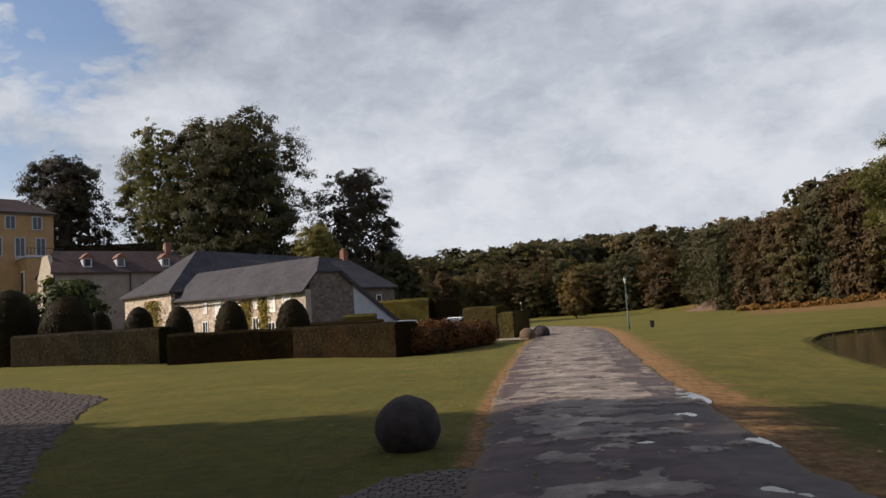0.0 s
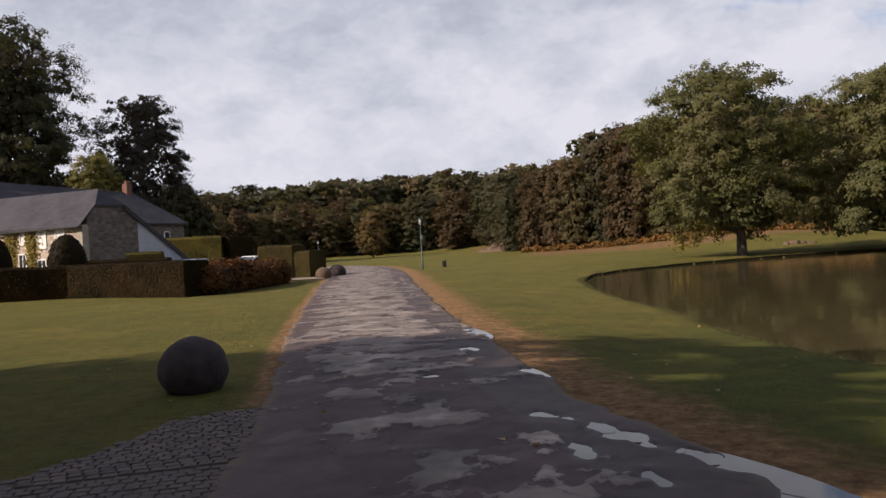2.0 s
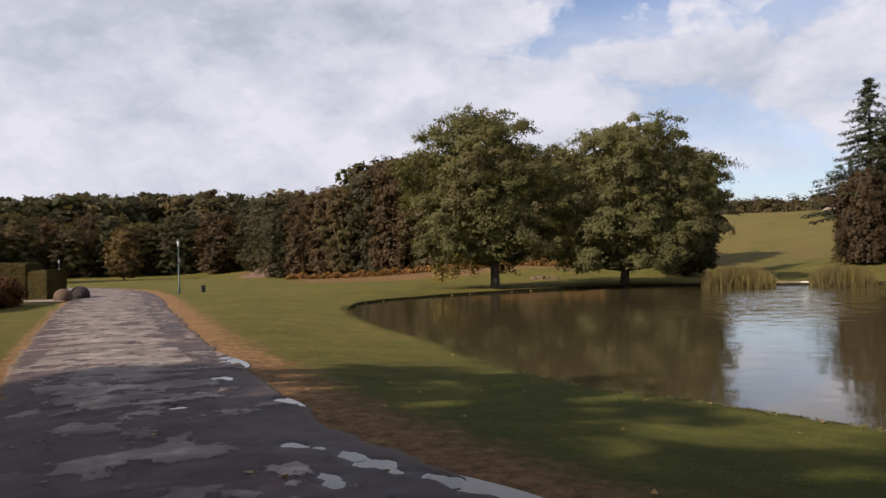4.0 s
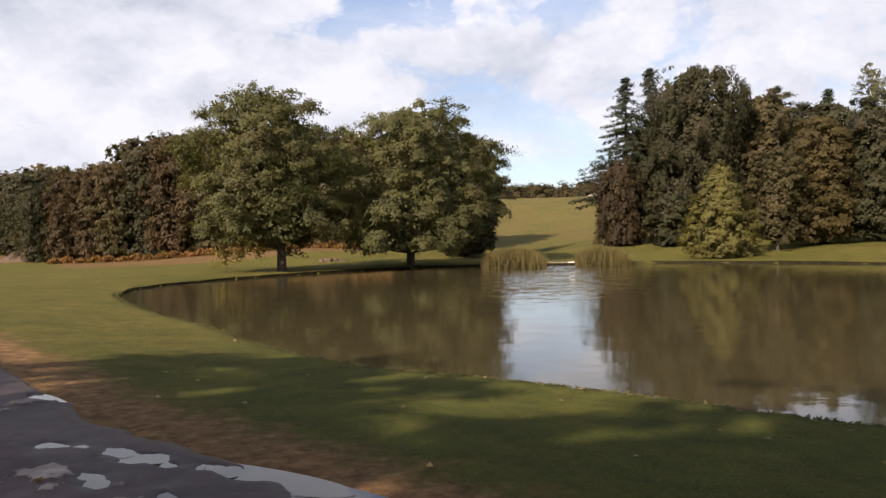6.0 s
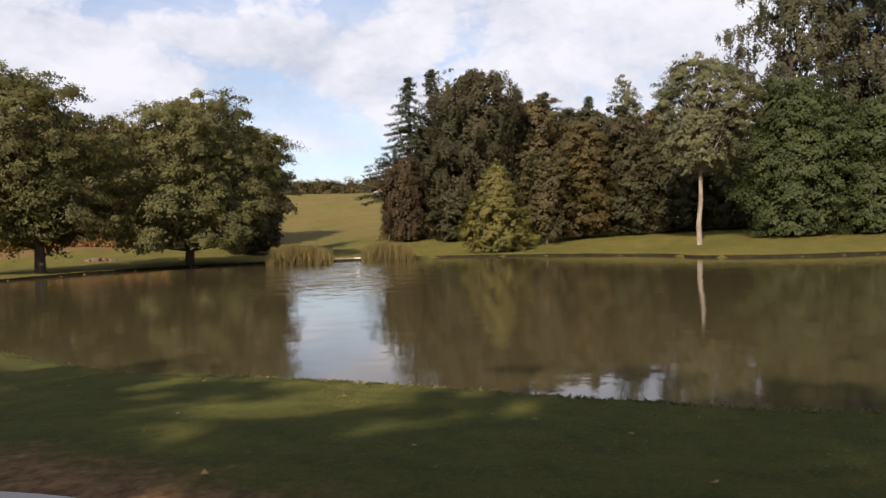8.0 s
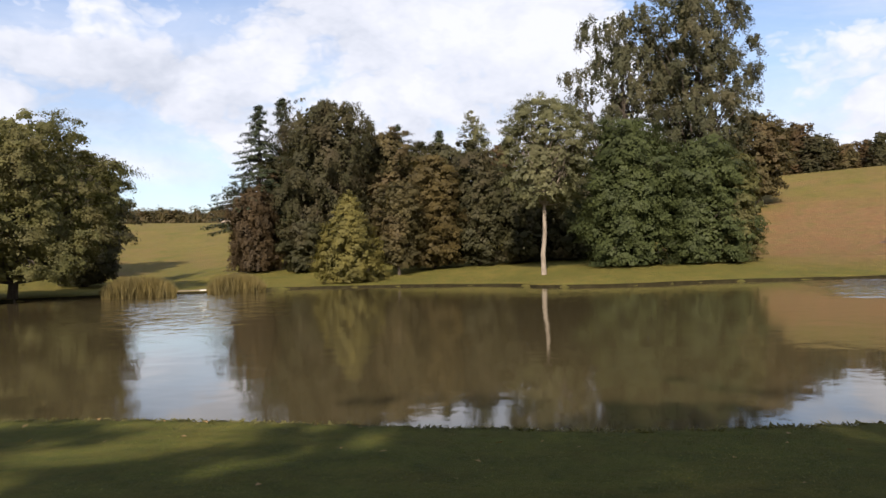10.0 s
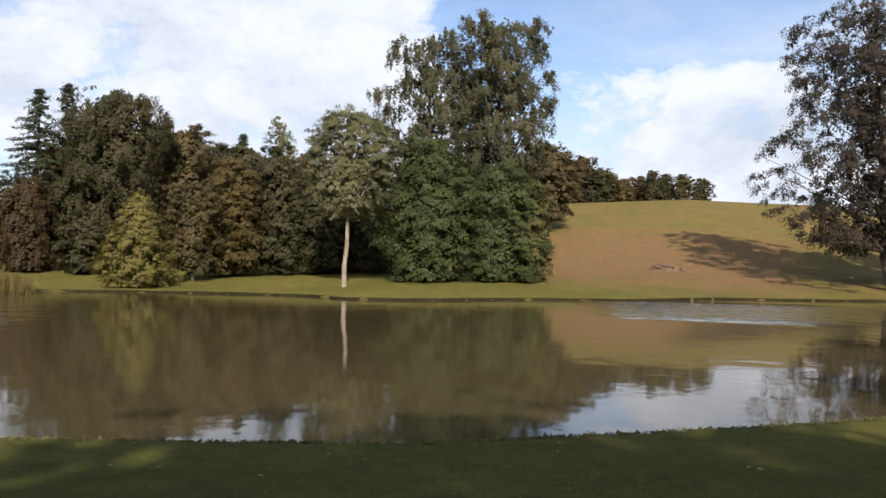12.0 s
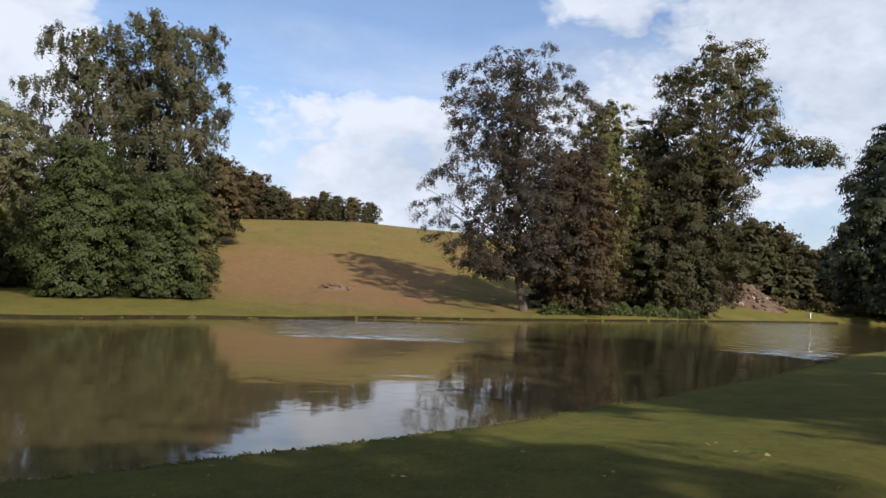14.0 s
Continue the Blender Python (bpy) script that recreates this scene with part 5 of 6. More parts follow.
def hedge_form(points, width, height, top=1.0):
    """Corners and faces of a hedge along a line on the ground."""
    p = np.array(points, float)
    verts, faces = [], []
    for i in range(len(p)):
        way = p[min(i + 1, len(p) - 1)] - p[max(i - 1, 0)]
        way = way / np.linalg.norm(way)
        side = np.array([way[1], -way[0]]) * width / 2
        z = float(ground(p[i:i + 1, 0], p[i:i + 1, 1])[0])
        for s, h, k in ((-1, -0.05, 1), (-1, height * 0.94, 1), (-0.82, height, top), (0.82, height, top), (1, height * 0.94, 1), (1, -0.05, 1)):
            q = p[i] + side * s * k
            verts.append((q[0], q[1], z + h))
    for i in range(len(p) - 1):
        for k in range(5):
            faces.append((i * 6 + k, i * 6 + k + 1, (i + 1) * 6 + k + 1, (i + 1) * 6 + k))
    faces += [tuple(range(6))[::-1], tuple(range(len(verts) - 6, len(verts)))]
    return verts, faces


def fine_line(points, step=0.8):
    p = np.array(points, float)
    run = np.concatenate([[0], np.cumsum(np.hypot(*np.diff(p, axis=0).T))])
    s = np.linspace(0, run[-1], max(2, int(run[-1] / step)))
    return np.stack([np.interp(s, run, p[:, 0]), np.interp(s, run, p[:, 1])], 1)


def hedge(points, width, height, material, label, count, leaf=0.07, seed=1):
    rng = np.random.default_rng(seed)
    verts, faces = hedge_form(fine_line(points), width, height)
    bm = bmesh.new()
    vs = [bm.verts.new(v) for v in verts]
    for f in faces:
        bm.faces.new([vs[i] for i in f])
    bmesh.ops.recalc_face_normals(bm, faces=bm.faces)
    faces = [tuple(v.index for v in f.verts) for f in bm.faces]
    bm.verts.index_update()
    faces = [tuple(v.index for v in f.verts) for f in bm.faces]
    ob = thing("hedge", label, "hedge")
    part("core", bm, material, ob)
    part("leaves", clad(verts, faces, count, leaf, material, rng), None, ob)
    return ob


def dome_form(radius, height, waist=0.5, rings=9, turns=20):
    """A clipped dome with nearly upright sides."""
    verts, faces = [], []
    for i in range(rings):
        s = i / (rings - 1)
        if s < waist:
            z, r = height * s, radius * (0.94 + 0.06 * math.sin(s / waist * math.pi / 2))
        else:
            w = (s - waist) / (1 - waist) * math.pi / 2
            z, r = height * (waist + (1 - waist) * math.sin(w)), radius * max(0.03, math.cos(w))
        for k in range(turns):
            a = 2 * math.pi * k / turns
            verts.append((r * math.cos(a), r * math.sin(a), z))
    for i in range(rings - 1):
        for k in range(turns):
            q = (k + 1) % turns
            faces.append((i * turns + k, i * turns + q, (i + 1) * turns + q, (i + 1) * turns + k))
    faces.append(tuple(range((rings - 1) * turns, rings * turns)))
    return verts, faces


def topiary(az, d, radius, height, seed, label="dark clipped yew dome behind the hedge"):
    rng = np.random.default_rng(seed)
    x, y, z = at(az, d)
    verts, faces = dome_form(radius, height, 0.42)
    ob = thing("topiary", label, "topiary", pose(x, y, z - 0.03, 0, 0, seed * 40), "clipped yew domes")
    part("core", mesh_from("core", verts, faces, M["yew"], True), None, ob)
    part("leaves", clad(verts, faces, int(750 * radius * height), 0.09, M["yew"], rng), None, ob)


def build_hedges():
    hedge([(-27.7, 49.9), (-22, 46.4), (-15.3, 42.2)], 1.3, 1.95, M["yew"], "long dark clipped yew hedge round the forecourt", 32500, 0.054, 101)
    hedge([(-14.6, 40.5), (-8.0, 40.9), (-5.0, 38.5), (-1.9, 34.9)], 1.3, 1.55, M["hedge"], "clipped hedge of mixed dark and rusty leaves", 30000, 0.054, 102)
    rng = np.random.default_rng(103)
    rusty = thing("hedge", "loose rounded beech hedge turning rusty", "hedge")
    lobes = []
    for x, y in fine_line([(-1.2, 35.7), (0.6, 40.0), (2.0, 44.3)], 0.75):
        z = float(ground(np.array([x]), np.array([y]))[0])
        h = rng.uniform(0.62, 0.74)
        lobes.append((x + rng.normal() * 0.12, y, z + h * 0.9, rng.uniform(0.75, 1.0), rng.uniform(0.75, 1.0), h))
    clumps, ways = dome_clumps(lobes, 22.0, rng, 0.75)
    part("leaves", quads_mesh("leaves", clumps_to_leaves(clumps, ways, (0.13, 0.13, 0.1), 24, 0.07, rng), M["rust"]), None, rusty)
    verts, faces = hedge_form(fine_line([(-1.2, 35.7), (0.6, 40.0), (2.0, 44.3)]), 1.1, 1.15, 0.7)
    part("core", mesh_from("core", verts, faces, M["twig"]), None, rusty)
    hedge([(1.55, 51.9), (3.65, 50.9)], 2.4, 2.15, M["olive_hedge"], "tall square-cut hedge block at the drive", 11250, 0.058, 104)
    hedge([(3.8, 50.7), (4.75, 50.0)], 2.0, 1.72, M["olive_hedge"], "lower square-cut hedge block at the drive", 7500, 0.058, 105)
    hedge([(-7.2, 70.0), (-1.5, 69.0)], 1.6, 3.4, M["green_hedge"], "tall square-cut green hedge beside the parking place", 15000, 0.065, 106)
    # the same hedge's right end: its shaded side is put into darker leaves
    hedge([(-1.45, 69.0), (0.5, 70.5)], 1.7, 3.3, M["hedge"], "shade-darkened end of the tall square-cut hedge", 7500, 0.065, 107)
    hedge([(-8.9, 50.5), (-6.5, 50.4), (-4.3, 50.2)], 1.6, 1.75, M["hedge"], "low clipped hedge in the garden", 7500, 0.058, 108)
    hedge([(-7.0, 52.6), (-4.9, 52.6)], 1.5, 2.15, M["green_hedge"], "square-cut box block in the garden", 6250, 0.058, 109)
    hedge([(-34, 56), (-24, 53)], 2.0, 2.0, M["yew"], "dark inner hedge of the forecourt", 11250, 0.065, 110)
    for i, (az, d, r, h) in enumerate(((-26.3, 56, 1.72, 4.4), (-24.4, 58, 0.92, 3.4), (-21.85, 54, 0.98, 3.45), (-19.2, 53, 0.92, 3.35), (-15.7, 51, 1.02, 3.5), (-11.35, 48, 1.02, 3.35), (-29.6, 60, 1.9, 5.2), (-28.9, 63, 1.1, 3.9))):
        topiary(az, d, r, h, 120 + i)


build_hedges()


# ---- houses ----
def rubble_material(name, pale, dark, joint, scale):
    k = Mat(name, 0.9)
    v = k.node("ShaderNodeTexVoronoi")
    v.feature = "DISTANCE_TO_EDGE"
    v.inputs["Scale"].default_value = scale
    k.t.links.new(k.coords("Object", (1, 1, 1.7)), v.inputs["Vector"])
    cell = k.node("ShaderNodeTexVoronoi")
    cell.inputs["Scale"].default_value = scale
    k.t.links.new(k.coords("Object", (1, 1, 1.7)), cell.inputs["Vector"])
    tone = k.ramp(k.math("ADD", k.math("MULTIPLY", cell.outputs["Color"], 0.7), k.math("MULTIPLY", k.noise(8, 4), 0.3)), (0.2, dark), (0.55, tuple((a + b) / 2 for a, b in zip(pale, dark))), (0.8, pale))
    gap = k.ramp(v.outputs["Distance"], (0.0, 0.0), (0.06, 1.0))
    k.color(k.mix(gap, joint, tone))
    return k.bump(gap, 0.7, 0.03).m


def slate_material(name, a, b):
    k = Mat(name, 0.8, spec=0.18)
    br = k.node("ShaderNodeTexBrick")
    br.inputs["Scale"].default_value = 1.0
    br.inputs["Brick Width"].default_value, br.inputs["Row Height"].default_value, br.inputs["Mortar Size"].default_value = 0.3, 0.2, 0.012
    br.inputs["Color1"].default_value, br.inputs["Color2"].default_value, br.inputs["Mortar"].default_value = (*a, 1), (*b, 1), (*(v * 0.5 for v in a), 1)
    c = k.node("ShaderNodeTexCoord")
    sx, cx = k.node("ShaderNodeSeparateXYZ"), k.node("ShaderNodeCombineXYZ")
    k.t.links.new(c.outputs["Object"], sx.inputs[0])
    k.plug(k.math("ADD", sx.outputs[0], sx.outputs[1]), cx.inputs[0])
    k.plug(k.math("MULTIPLY", sx.outputs[2], 1.35), cx.inputs[1])
    k.t.links.new(cx.outputs[0], br.inputs["Vector"])
    k.color(k.mix(k.ramp(k.noise(0.5, 5), (0.35, 0.0), (0.7, 0.5)), br.outputs["Color"], tuple(v * 1.35 for v in b)))
    return k.bump(br.outputs["Fac"], 0.4, 0.015).m


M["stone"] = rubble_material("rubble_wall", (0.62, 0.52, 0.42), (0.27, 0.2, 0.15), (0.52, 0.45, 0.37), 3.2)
# darker copy of the rubble for walls turned from the sun, shade in its colour
M["stone_shade"] = rubble_material("shaded_rubble_wall", (0.2, 0.168, 0.145), (0.09, 0.072, 0.062), (0.15, 0.128, 0.11), 3.0)
M["slate"] = slate_material("roof_slates", (0.04, 0.038, 0.044), (0.06, 0.056, 0.064))
M["slate_warm"] = slate_material("roof_tiles", (0.042, 0.03, 0.03), (0.066, 0.046, 0.046))


def slab(corners, thick, material, parent, name="roof"):
    """A thick sheet on the given corners, thickness downward."""
    bm = prism([(x, y, z) for x, y, z in corners], (0, 0, -thick))
    return part(name, bm, material, parent)


def window_in(parent, x, y0, y1, z0, z1, pane, frame_mat, out=-1.0):
    """A window with its frame and pane set in a wall that lies at x in the house's own space."""
    fr = bmesh.new()
    w = 0.09
    for a in ((y0 - w, y0, z0 - w, z1 + w), (y1, y1 + w, z0 - w, z1 + w), (y0, y1, z1, z1 + w), (y0, y1, z0 - w * 1.4, z0)):
        box(fr, x + out * 0.06, x - out * 0.08, *a)
    f = part("window", fr, frame_mat, parent)
    part("pane", boxed(x + out * 0.012, x - out * 0.02, y0, y1, z0, z1), pane, f)
    if z1 - z0 > 0.7:
        part("glazing_bar", boxed(x + out * 0.035, x + out * 0.015, (y0 + y1) / 2 - 0.03, (y0 + y1) / 2 + 0.03, z0, z1), frame_mat, f)
    return f


def creeper(parent, x, y, width, z0, z1, seed, n=900):
    rng = np.random.default_rng(seed)
    c = np.stack([np.full(n, x) + rng.uniform(-0.12, 0.0, n), y + rng.normal(size=n) * width * 0.35, z0 + (z1 - z0) * rng.uniform(0, 1, n) ** 0.9], 1)
    return part("creeper", quads_mesh("creeper", leaf_quads(c, np.array([-1.0, 0, 0.3]) + rng.normal(size=(n, 3)) * 0.5, 0.11 * rng.uniform(0.6, 1.3, n), rng), M["ivy"]), None, parent, "yellowing creeper")


def build_farmhouse():
    turn = 47.3
    house = thing("farmhouse_wing", "long low stone farmhouse wing with a slate roof", "house", pose(-10.07, 55.1, 0.0, 0, 0, turn))
    L, e0, e1, r0, r1 = 18.7, 4.28, 4.7, 6.8, 7.05
    # local x goes back from the front wall, y along it from the gable
    part("wall", prism([(0, 0, -0.4), (0, L, -0.4), (0, L, e1), (0, 0, e0)], (0.4, 0, 0)), M["stone"], house, "rubble stone front wall")
    part("gable", prism([(0.4, 0.0, -0.4), (0.4, 0.0, e0 + 0.4), (1.1, 0.0, 5.52), (3.35, 0.0, 5.55), (4.5, 0.0, 4.72), (4.5, 0.0, -0.4)], (0, 0.4, 0)), M["stone_shade"], house, "grey rubble gable wall, darkened as the shaded side")
    part("lean_to", prism([(4.5, 0.0, -0.4), (4.5, 0.0, 4.72), (9.0, 0.0, 1.45), (9.0, 0.0, -0.4)], (0, 0.4, 0)), M["white"], house, "whitewashed end of the lean-to")
    part("quoin", boxed(-0.03, 0.45, -0.03, 0.5, -0.4, e0 - 0.05), M["mortar"], house, "pale stone corner")
    part("back_wall", boxed(8.6, 9.0, 0.4, L, -0.4, 1.45), M["white"], house)
    slab([(-0.35, -0.12, e0 - 0.12), (-0.35, L + 0.2, e1 - 0.12), (2.25, L + 0.2, r1), (2.25, 1.05, r0), (1.02, -0.12, 5.62)], 0.14, M["slate"], house, "front_roof")
    slab([(1.02, -0.12, 5.6), (2.25, 1.05, r0 - 0.004), (3.45, -0.12, 5.62)], 0.14, M["slate"], house, "hip")
    slab([(3.45, -0.12, 5.62), (2.25, 1.05, r0), (2.25, L + 0.2, r1), (9.45, L + 0.2, 1.4), (9.45, -0.12, 1.25)], 0.14, M["slate"], house, "back_roof")
    part("verge", prism([(3.3, -0.2, 5.62), (9.5, -0.2, 1.3), (9.5, -0.2, 0.98), (3.3, -0.2, 5.3)], (0, 0.09, 0)), M["slate"], house, "dark slate-hung verge")
    part("gutter", boxed(-0.42, -0.3, -0.1, L, e0 - 0.2, e0 - 0.12), M["rubber"], house)
    for y in (2.25, 4.2, 11.9):
        window_in(house, 0, y - 0.42, y + 0.42, 2.95, 4.12, M["bright"], M["bright"])
    for y in (6.3, 13.8):
        window_in(house, 0, y - 0.22, y + 0.22, 3.3, 4.05, M["bright"], M["bright"])
    for y in (6.4, 13.9):
        window_in(house, 0, y - 0.36, y + 0.36, 0.3, 2.5, M["glass"], M["bright"])
    window_in(house, 0, 3.9, 4.7, 1.0, 2.05, M["glass"], M["bright"])
    window_in(house, 0, 9.6, 10.3, 1.0, 2.4, M["glass"], M["bright"])
    creeper(house, -0.02, 5.3, 0.9, 0.2, 3.9, 201)
    creeper(house, -0.02, 7.7, 1.1, 0.2, 3.9, 202)

    x, y = -10.07 - 0.735 * 18.7 - 0.34, 55.1 + 0.678 * 18.7 - 0.37
    main = thing("farmhouse", "large stone farmhouse with a hipped slate roof", "house", pose(x, y, 0.2, 0, 0, turn))
    W, D, eave, ra, rb = 9.0, 27.0, 5.3, 9.45, 8.8
    part("wall", boxed(0, 0.4, 0, W, -0.5, eave), M["stone"], main, "rubble stone front wall")
    part("side_wall", boxed(0.4, D, 0, 0.4, -0.5, eave), M["stone_shade"], main)
    part("side_wall", boxed(0.4, D, W - 0.4, W, -0.5, eave), M["stone"], main)
    part("end_wall", boxed(D - 0.4, D, 0.4, W - 0.4, -0.5, eave), M["stone"], main)
    o = 0.35
    slab([(-o, -o, eave - 0.05), (-o, W + o, eave - 0.05), (5.2, W / 2, ra)], 0.16, M["slate"], main, "front_hip")
    slab([(-o, -o, eave - 0.05), (5.2, W / 2, ra), (24.2, W / 2, rb), (D + o, -o, eave - 0.05)], 0.16, M["slate"], main, "side_roof")
    slab([(-o, W + o, eave - 0.05), (D + o, W + o, eave - 0.05), (24.2, W / 2, rb), (5.2, W / 2, ra)], 0.16, M["slate"], main, "side_roof")
    slab([(D + o, W + o, eave - 0.05), (D + o, -o, eave - 0.05), (24.2, W / 2, rb)], 0.16, M["slate"], main, "back_hip")
    ch = part("chimney", boxed(23.3, 23.95, W / 2 - 0.36, W / 2 + 0.36, 8.0, 9.75, bevel=0.03), M["brick"], main, "pinkish brick chimney")
    part("pot", boxed(23.45, 23.8, W / 2 - 0.18, W / 2 + 0.18, 9.75, 10.05, bevel=0.05), M["brick"], ch)
    creeper(main, -0.02, 3.4, 2.2, -0.2, 4.6, 203, 1800)
    window_in(main, 0, 6.0, 7.0, 1.2, 2.6, M["glass"], M["bright"])
    f = part("window", boxed(24.2, 25.0, -0.05, 0.06, 3.3, 4.4), M["bright"], main)
    part("pane", boxed(24.3, 24.9, -0.07, -0.05, 3.4, 4.3), M["glass"], f)


def build_outbuildings():
    z = at(-24.2, 93)[2]
    barn = thing("farm_building", "long grey farm building with brown tiled roof and dormers", "building", pose(-35.8, 84.5, z, 0, 0, 40))
    h, r = 6.6, 9.2
    part("wall", boxed(-6.8, 7.4, 0, 0.4, -0.5, h), M["grey_wall"], barn)
    part("gable", prism([(-6.8, 0.4, -0.5), (-6.8, 0.4, h), (-6.8, 2.2, r - 0.6), (-6.8, 4.6, r - 0.6), (-6.8, 6.5, h), (-6.8, 6.5, -0.5)], (0.4, 0, 0)), M["mortar"], barn, "cream gable end")
    part("back_wall", boxed(-6.8, 7.4, 6.5, 6.9, -0.5, h), M["grey_wall"], barn)
    slab([(-7.1, -0.3, h - 0.1), (7.6, -0.3, h - 0.1), (7.6, 3.4, r), (-6.0, 3.4, r)], 0.16, M["slate_warm"], barn, "front_roof")
    slab([(-6.0, 3.4, r), (7.6, 3.4, r), (7.6, 7.2, h - 0.1), (-7.1, 7.2, h - 0.1)], 0.16, M["slate_warm"], barn, "back_roof")
    for k in (-3.2, 0.3, 5.3):
        d = part("dormer", boxed(k - 0.45, k + 0.45, 0.55, 2.2, h + 0.5, h + 1.55), M["white"], barn, "pale dormer window")
        part("dormer_roof", prism([(k - 0.62, 0.4, h + 1.5), (k + 0.62, 0.4, h + 1.5), (k, 0.4, h + 2.1)], (0, 1.9, 0)), M["brick"], d)
        part("pane", boxed(k - 0.3, k + 0.3, 0.53, 0.55, h + 0.65, h + 1.4), M["glass"], d)
    f = part("window", boxed(2.2, 3.3, -0.06, 0.02, 3.4, 5.4), M["grey_wall"], barn)
    part("pane", boxed(2.3, 3.2, -0.08, -0.06, 3.5, 5.3), M["glass"], f)
    part("chimney", boxed(6.2, 6.9, 2.9, 3.6, r - 0.6, r + 1.0, bevel=0.03), M["brick"], barn, "brick chimney")
    part("downpipe", boxed(1.0, 1.12, -0.12, 0.0, 0, h), M["rubber"], barn)

    x, y = polar(-28.6, 108)
    cha = thing("manor_house", "ochre-yellow manor house with slate roof and terrace", "house", pose(x, y, 0, 0, 0, 47))
    top = 1.65 + 110 * math.tan(radians(8.8))
    part("upper_wall", boxed(-10, 4.65, 4.0, 12, 2, top), M["ochre"], cha, "ochre rendered upper storeys")
    part("cornice", boxed(-10.15, 4.8, 3.85, 4.0, top - 0.35, top - 0.03), M["grey_wall"], cha)
    slab([(-10.4, 3.6, top - 0.02), (5.05, 3.6, top - 0.02), (1.6, 8, top + 2.3), (-6, 8, top + 2.3)], 0.2, M["slate_warm"], cha, "front_roof")
    slab([(5.05, 3.6, top - 0.02), (5.05, 12.4, top - 0.02), (1.6, 8, top + 2.3)], 0.2, M["slate_warm"], cha, "side_roof")
    slab([(-10.4, 12.4, top - 0.02), (-6, 8, top + 2.3), (1.6, 8, top + 2.3), (5.05, 12.4, top - 0.02)], 0.2, M["slate_warm"], cha, "back_roof")
    slab([(-10.4, 12.4, top - 0.02), (-10.4, 3.6, top - 0.02), (-6, 8, top + 2.3)], 0.2, M["slate_warm"], cha, "side_roof")
    part("lower_wall", boxed(0, 4.3, -0.0, 4.0, 1, 12.4), M["ochre"], cha, "ochre rendered wing below the terrace")
    part("lower_wall", boxed(-6, 0, 2.4, 4.0, 1, 11.6), M["ochre"], cha)
    part("parapet", boxed(-0.15, 4.45, -0.15, 4.0, 12.4, 12.7), M["white"], cha)
    for z0, z1, places in ((12.9, 15.4, (-7.6, -4.9, -2.2, 0.5, 3.0)), (16.4, 18.2, (-4.9, -0.6, 2.6))):
        for k in places:
            f = part("window", boxed(k - 0.65, k + 0.65, 3.9, 4.0, z0, z1), M["white"], cha)
            part("pane", boxed(k - 0.5, k + 0.5, 3.87, 3.9, z0 + 0.12, z1 - 0.12), M["glass"], f)
            part("glazing_bar", boxed(k - 0.04, k + 0.04, 3.85, 3.87, z0 + 0.12, z1 - 0.12), M["white"], f)
    rail = part("railing", boxed(-0.1, 4.4, -0.1, -0.04, 13.55, 13.62), M["rubber"], cha)
    for k in np.arange(0, 4.4, 0.45):
        part("baluster", boxed(k - 0.03, k + 0.03, -0.1, -0.04, 12.7, 13.55), M["rubber"], rail)
    f = part("window", boxed(-0.1, 0.0, 0.9, 2.1, 8.0, 10.8), M["bright"], cha)
    part("pane", boxed(-0.13, -0.1, 1.05, 1.95, 8.15, 10.65), M["glass"], f)
    f = part("window", boxed(1.5, 2.7, -0.1, 0.0, 8.0, 10.8), M["bright"], cha)
    part("pane", boxed(1.65, 2.55, -0.13, -0.1, 8.15, 10.65), M["glass"], f)
    a, b = polar(-27.0, 116), polar(-20.6, 116)
    rng = np.random.default_rng(210)
    wall = thing("terrace_hedge", "long dark clipped hedge along the upper terrace", "hedge")
    z0, z1 = 7.0, 1.65 + 116 * math.tan(radians(6.5))
    v = Vector((b[0] - a[0], b[1] - a[1], 0))
    back = Vector((-v.y, v.x, 0)).normalized() * 2
    bm = prism([(*a, z0), (*b, z0), (*b, z1), (*a, z1 - 0.3)], back)
    bm.verts.index_update()
    fs, vs = [tuple(w.index for w in f.verts) for f in bm.faces], [tuple(w.co) for w in bm.verts]
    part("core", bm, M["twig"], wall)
    part("leaves", clad(vs, fs, 5000, 0.22, M["yew"], rng), None, wall)


build_farmhouse()
build_outbuildings()


# ---- things on the lawn and along the drive ----
def stone_ball(name, x, y, radius, material, label, seed, sink=0.2, squash=0.92):
    bm = bmesh.new()
    bmesh.ops.create_icosphere(bm, subdivisions=4, radius=radius)
    for v in bm.verts:
        n = noise.fractal(v.co * (2.2 / radius) + Vector((seed, 0, 0)), 0.9, 2.1, 4) * 0.035 + noise.noise(v.co * (9 / radius)) * 0.012
        v.co *= 1 + n
        v.co.z *= squash
        if v.co.z < -radius * 0.7:
            v.co.z = -radius * 0.7 + (v.co.z + radius * 0.7) * 0.25
    for f in bm.faces:
        f.smooth = True
    ob = part(name, bm, material, None)
    z = float(ground(np.array([x]), np.array([y]))[0])
    ob.matrix_basis = pose(x, y, z + radius * (0.55 - sink), 0, 0, seed * 50)
    return tagged(ob, label, "stone ball", "stone balls along the road")


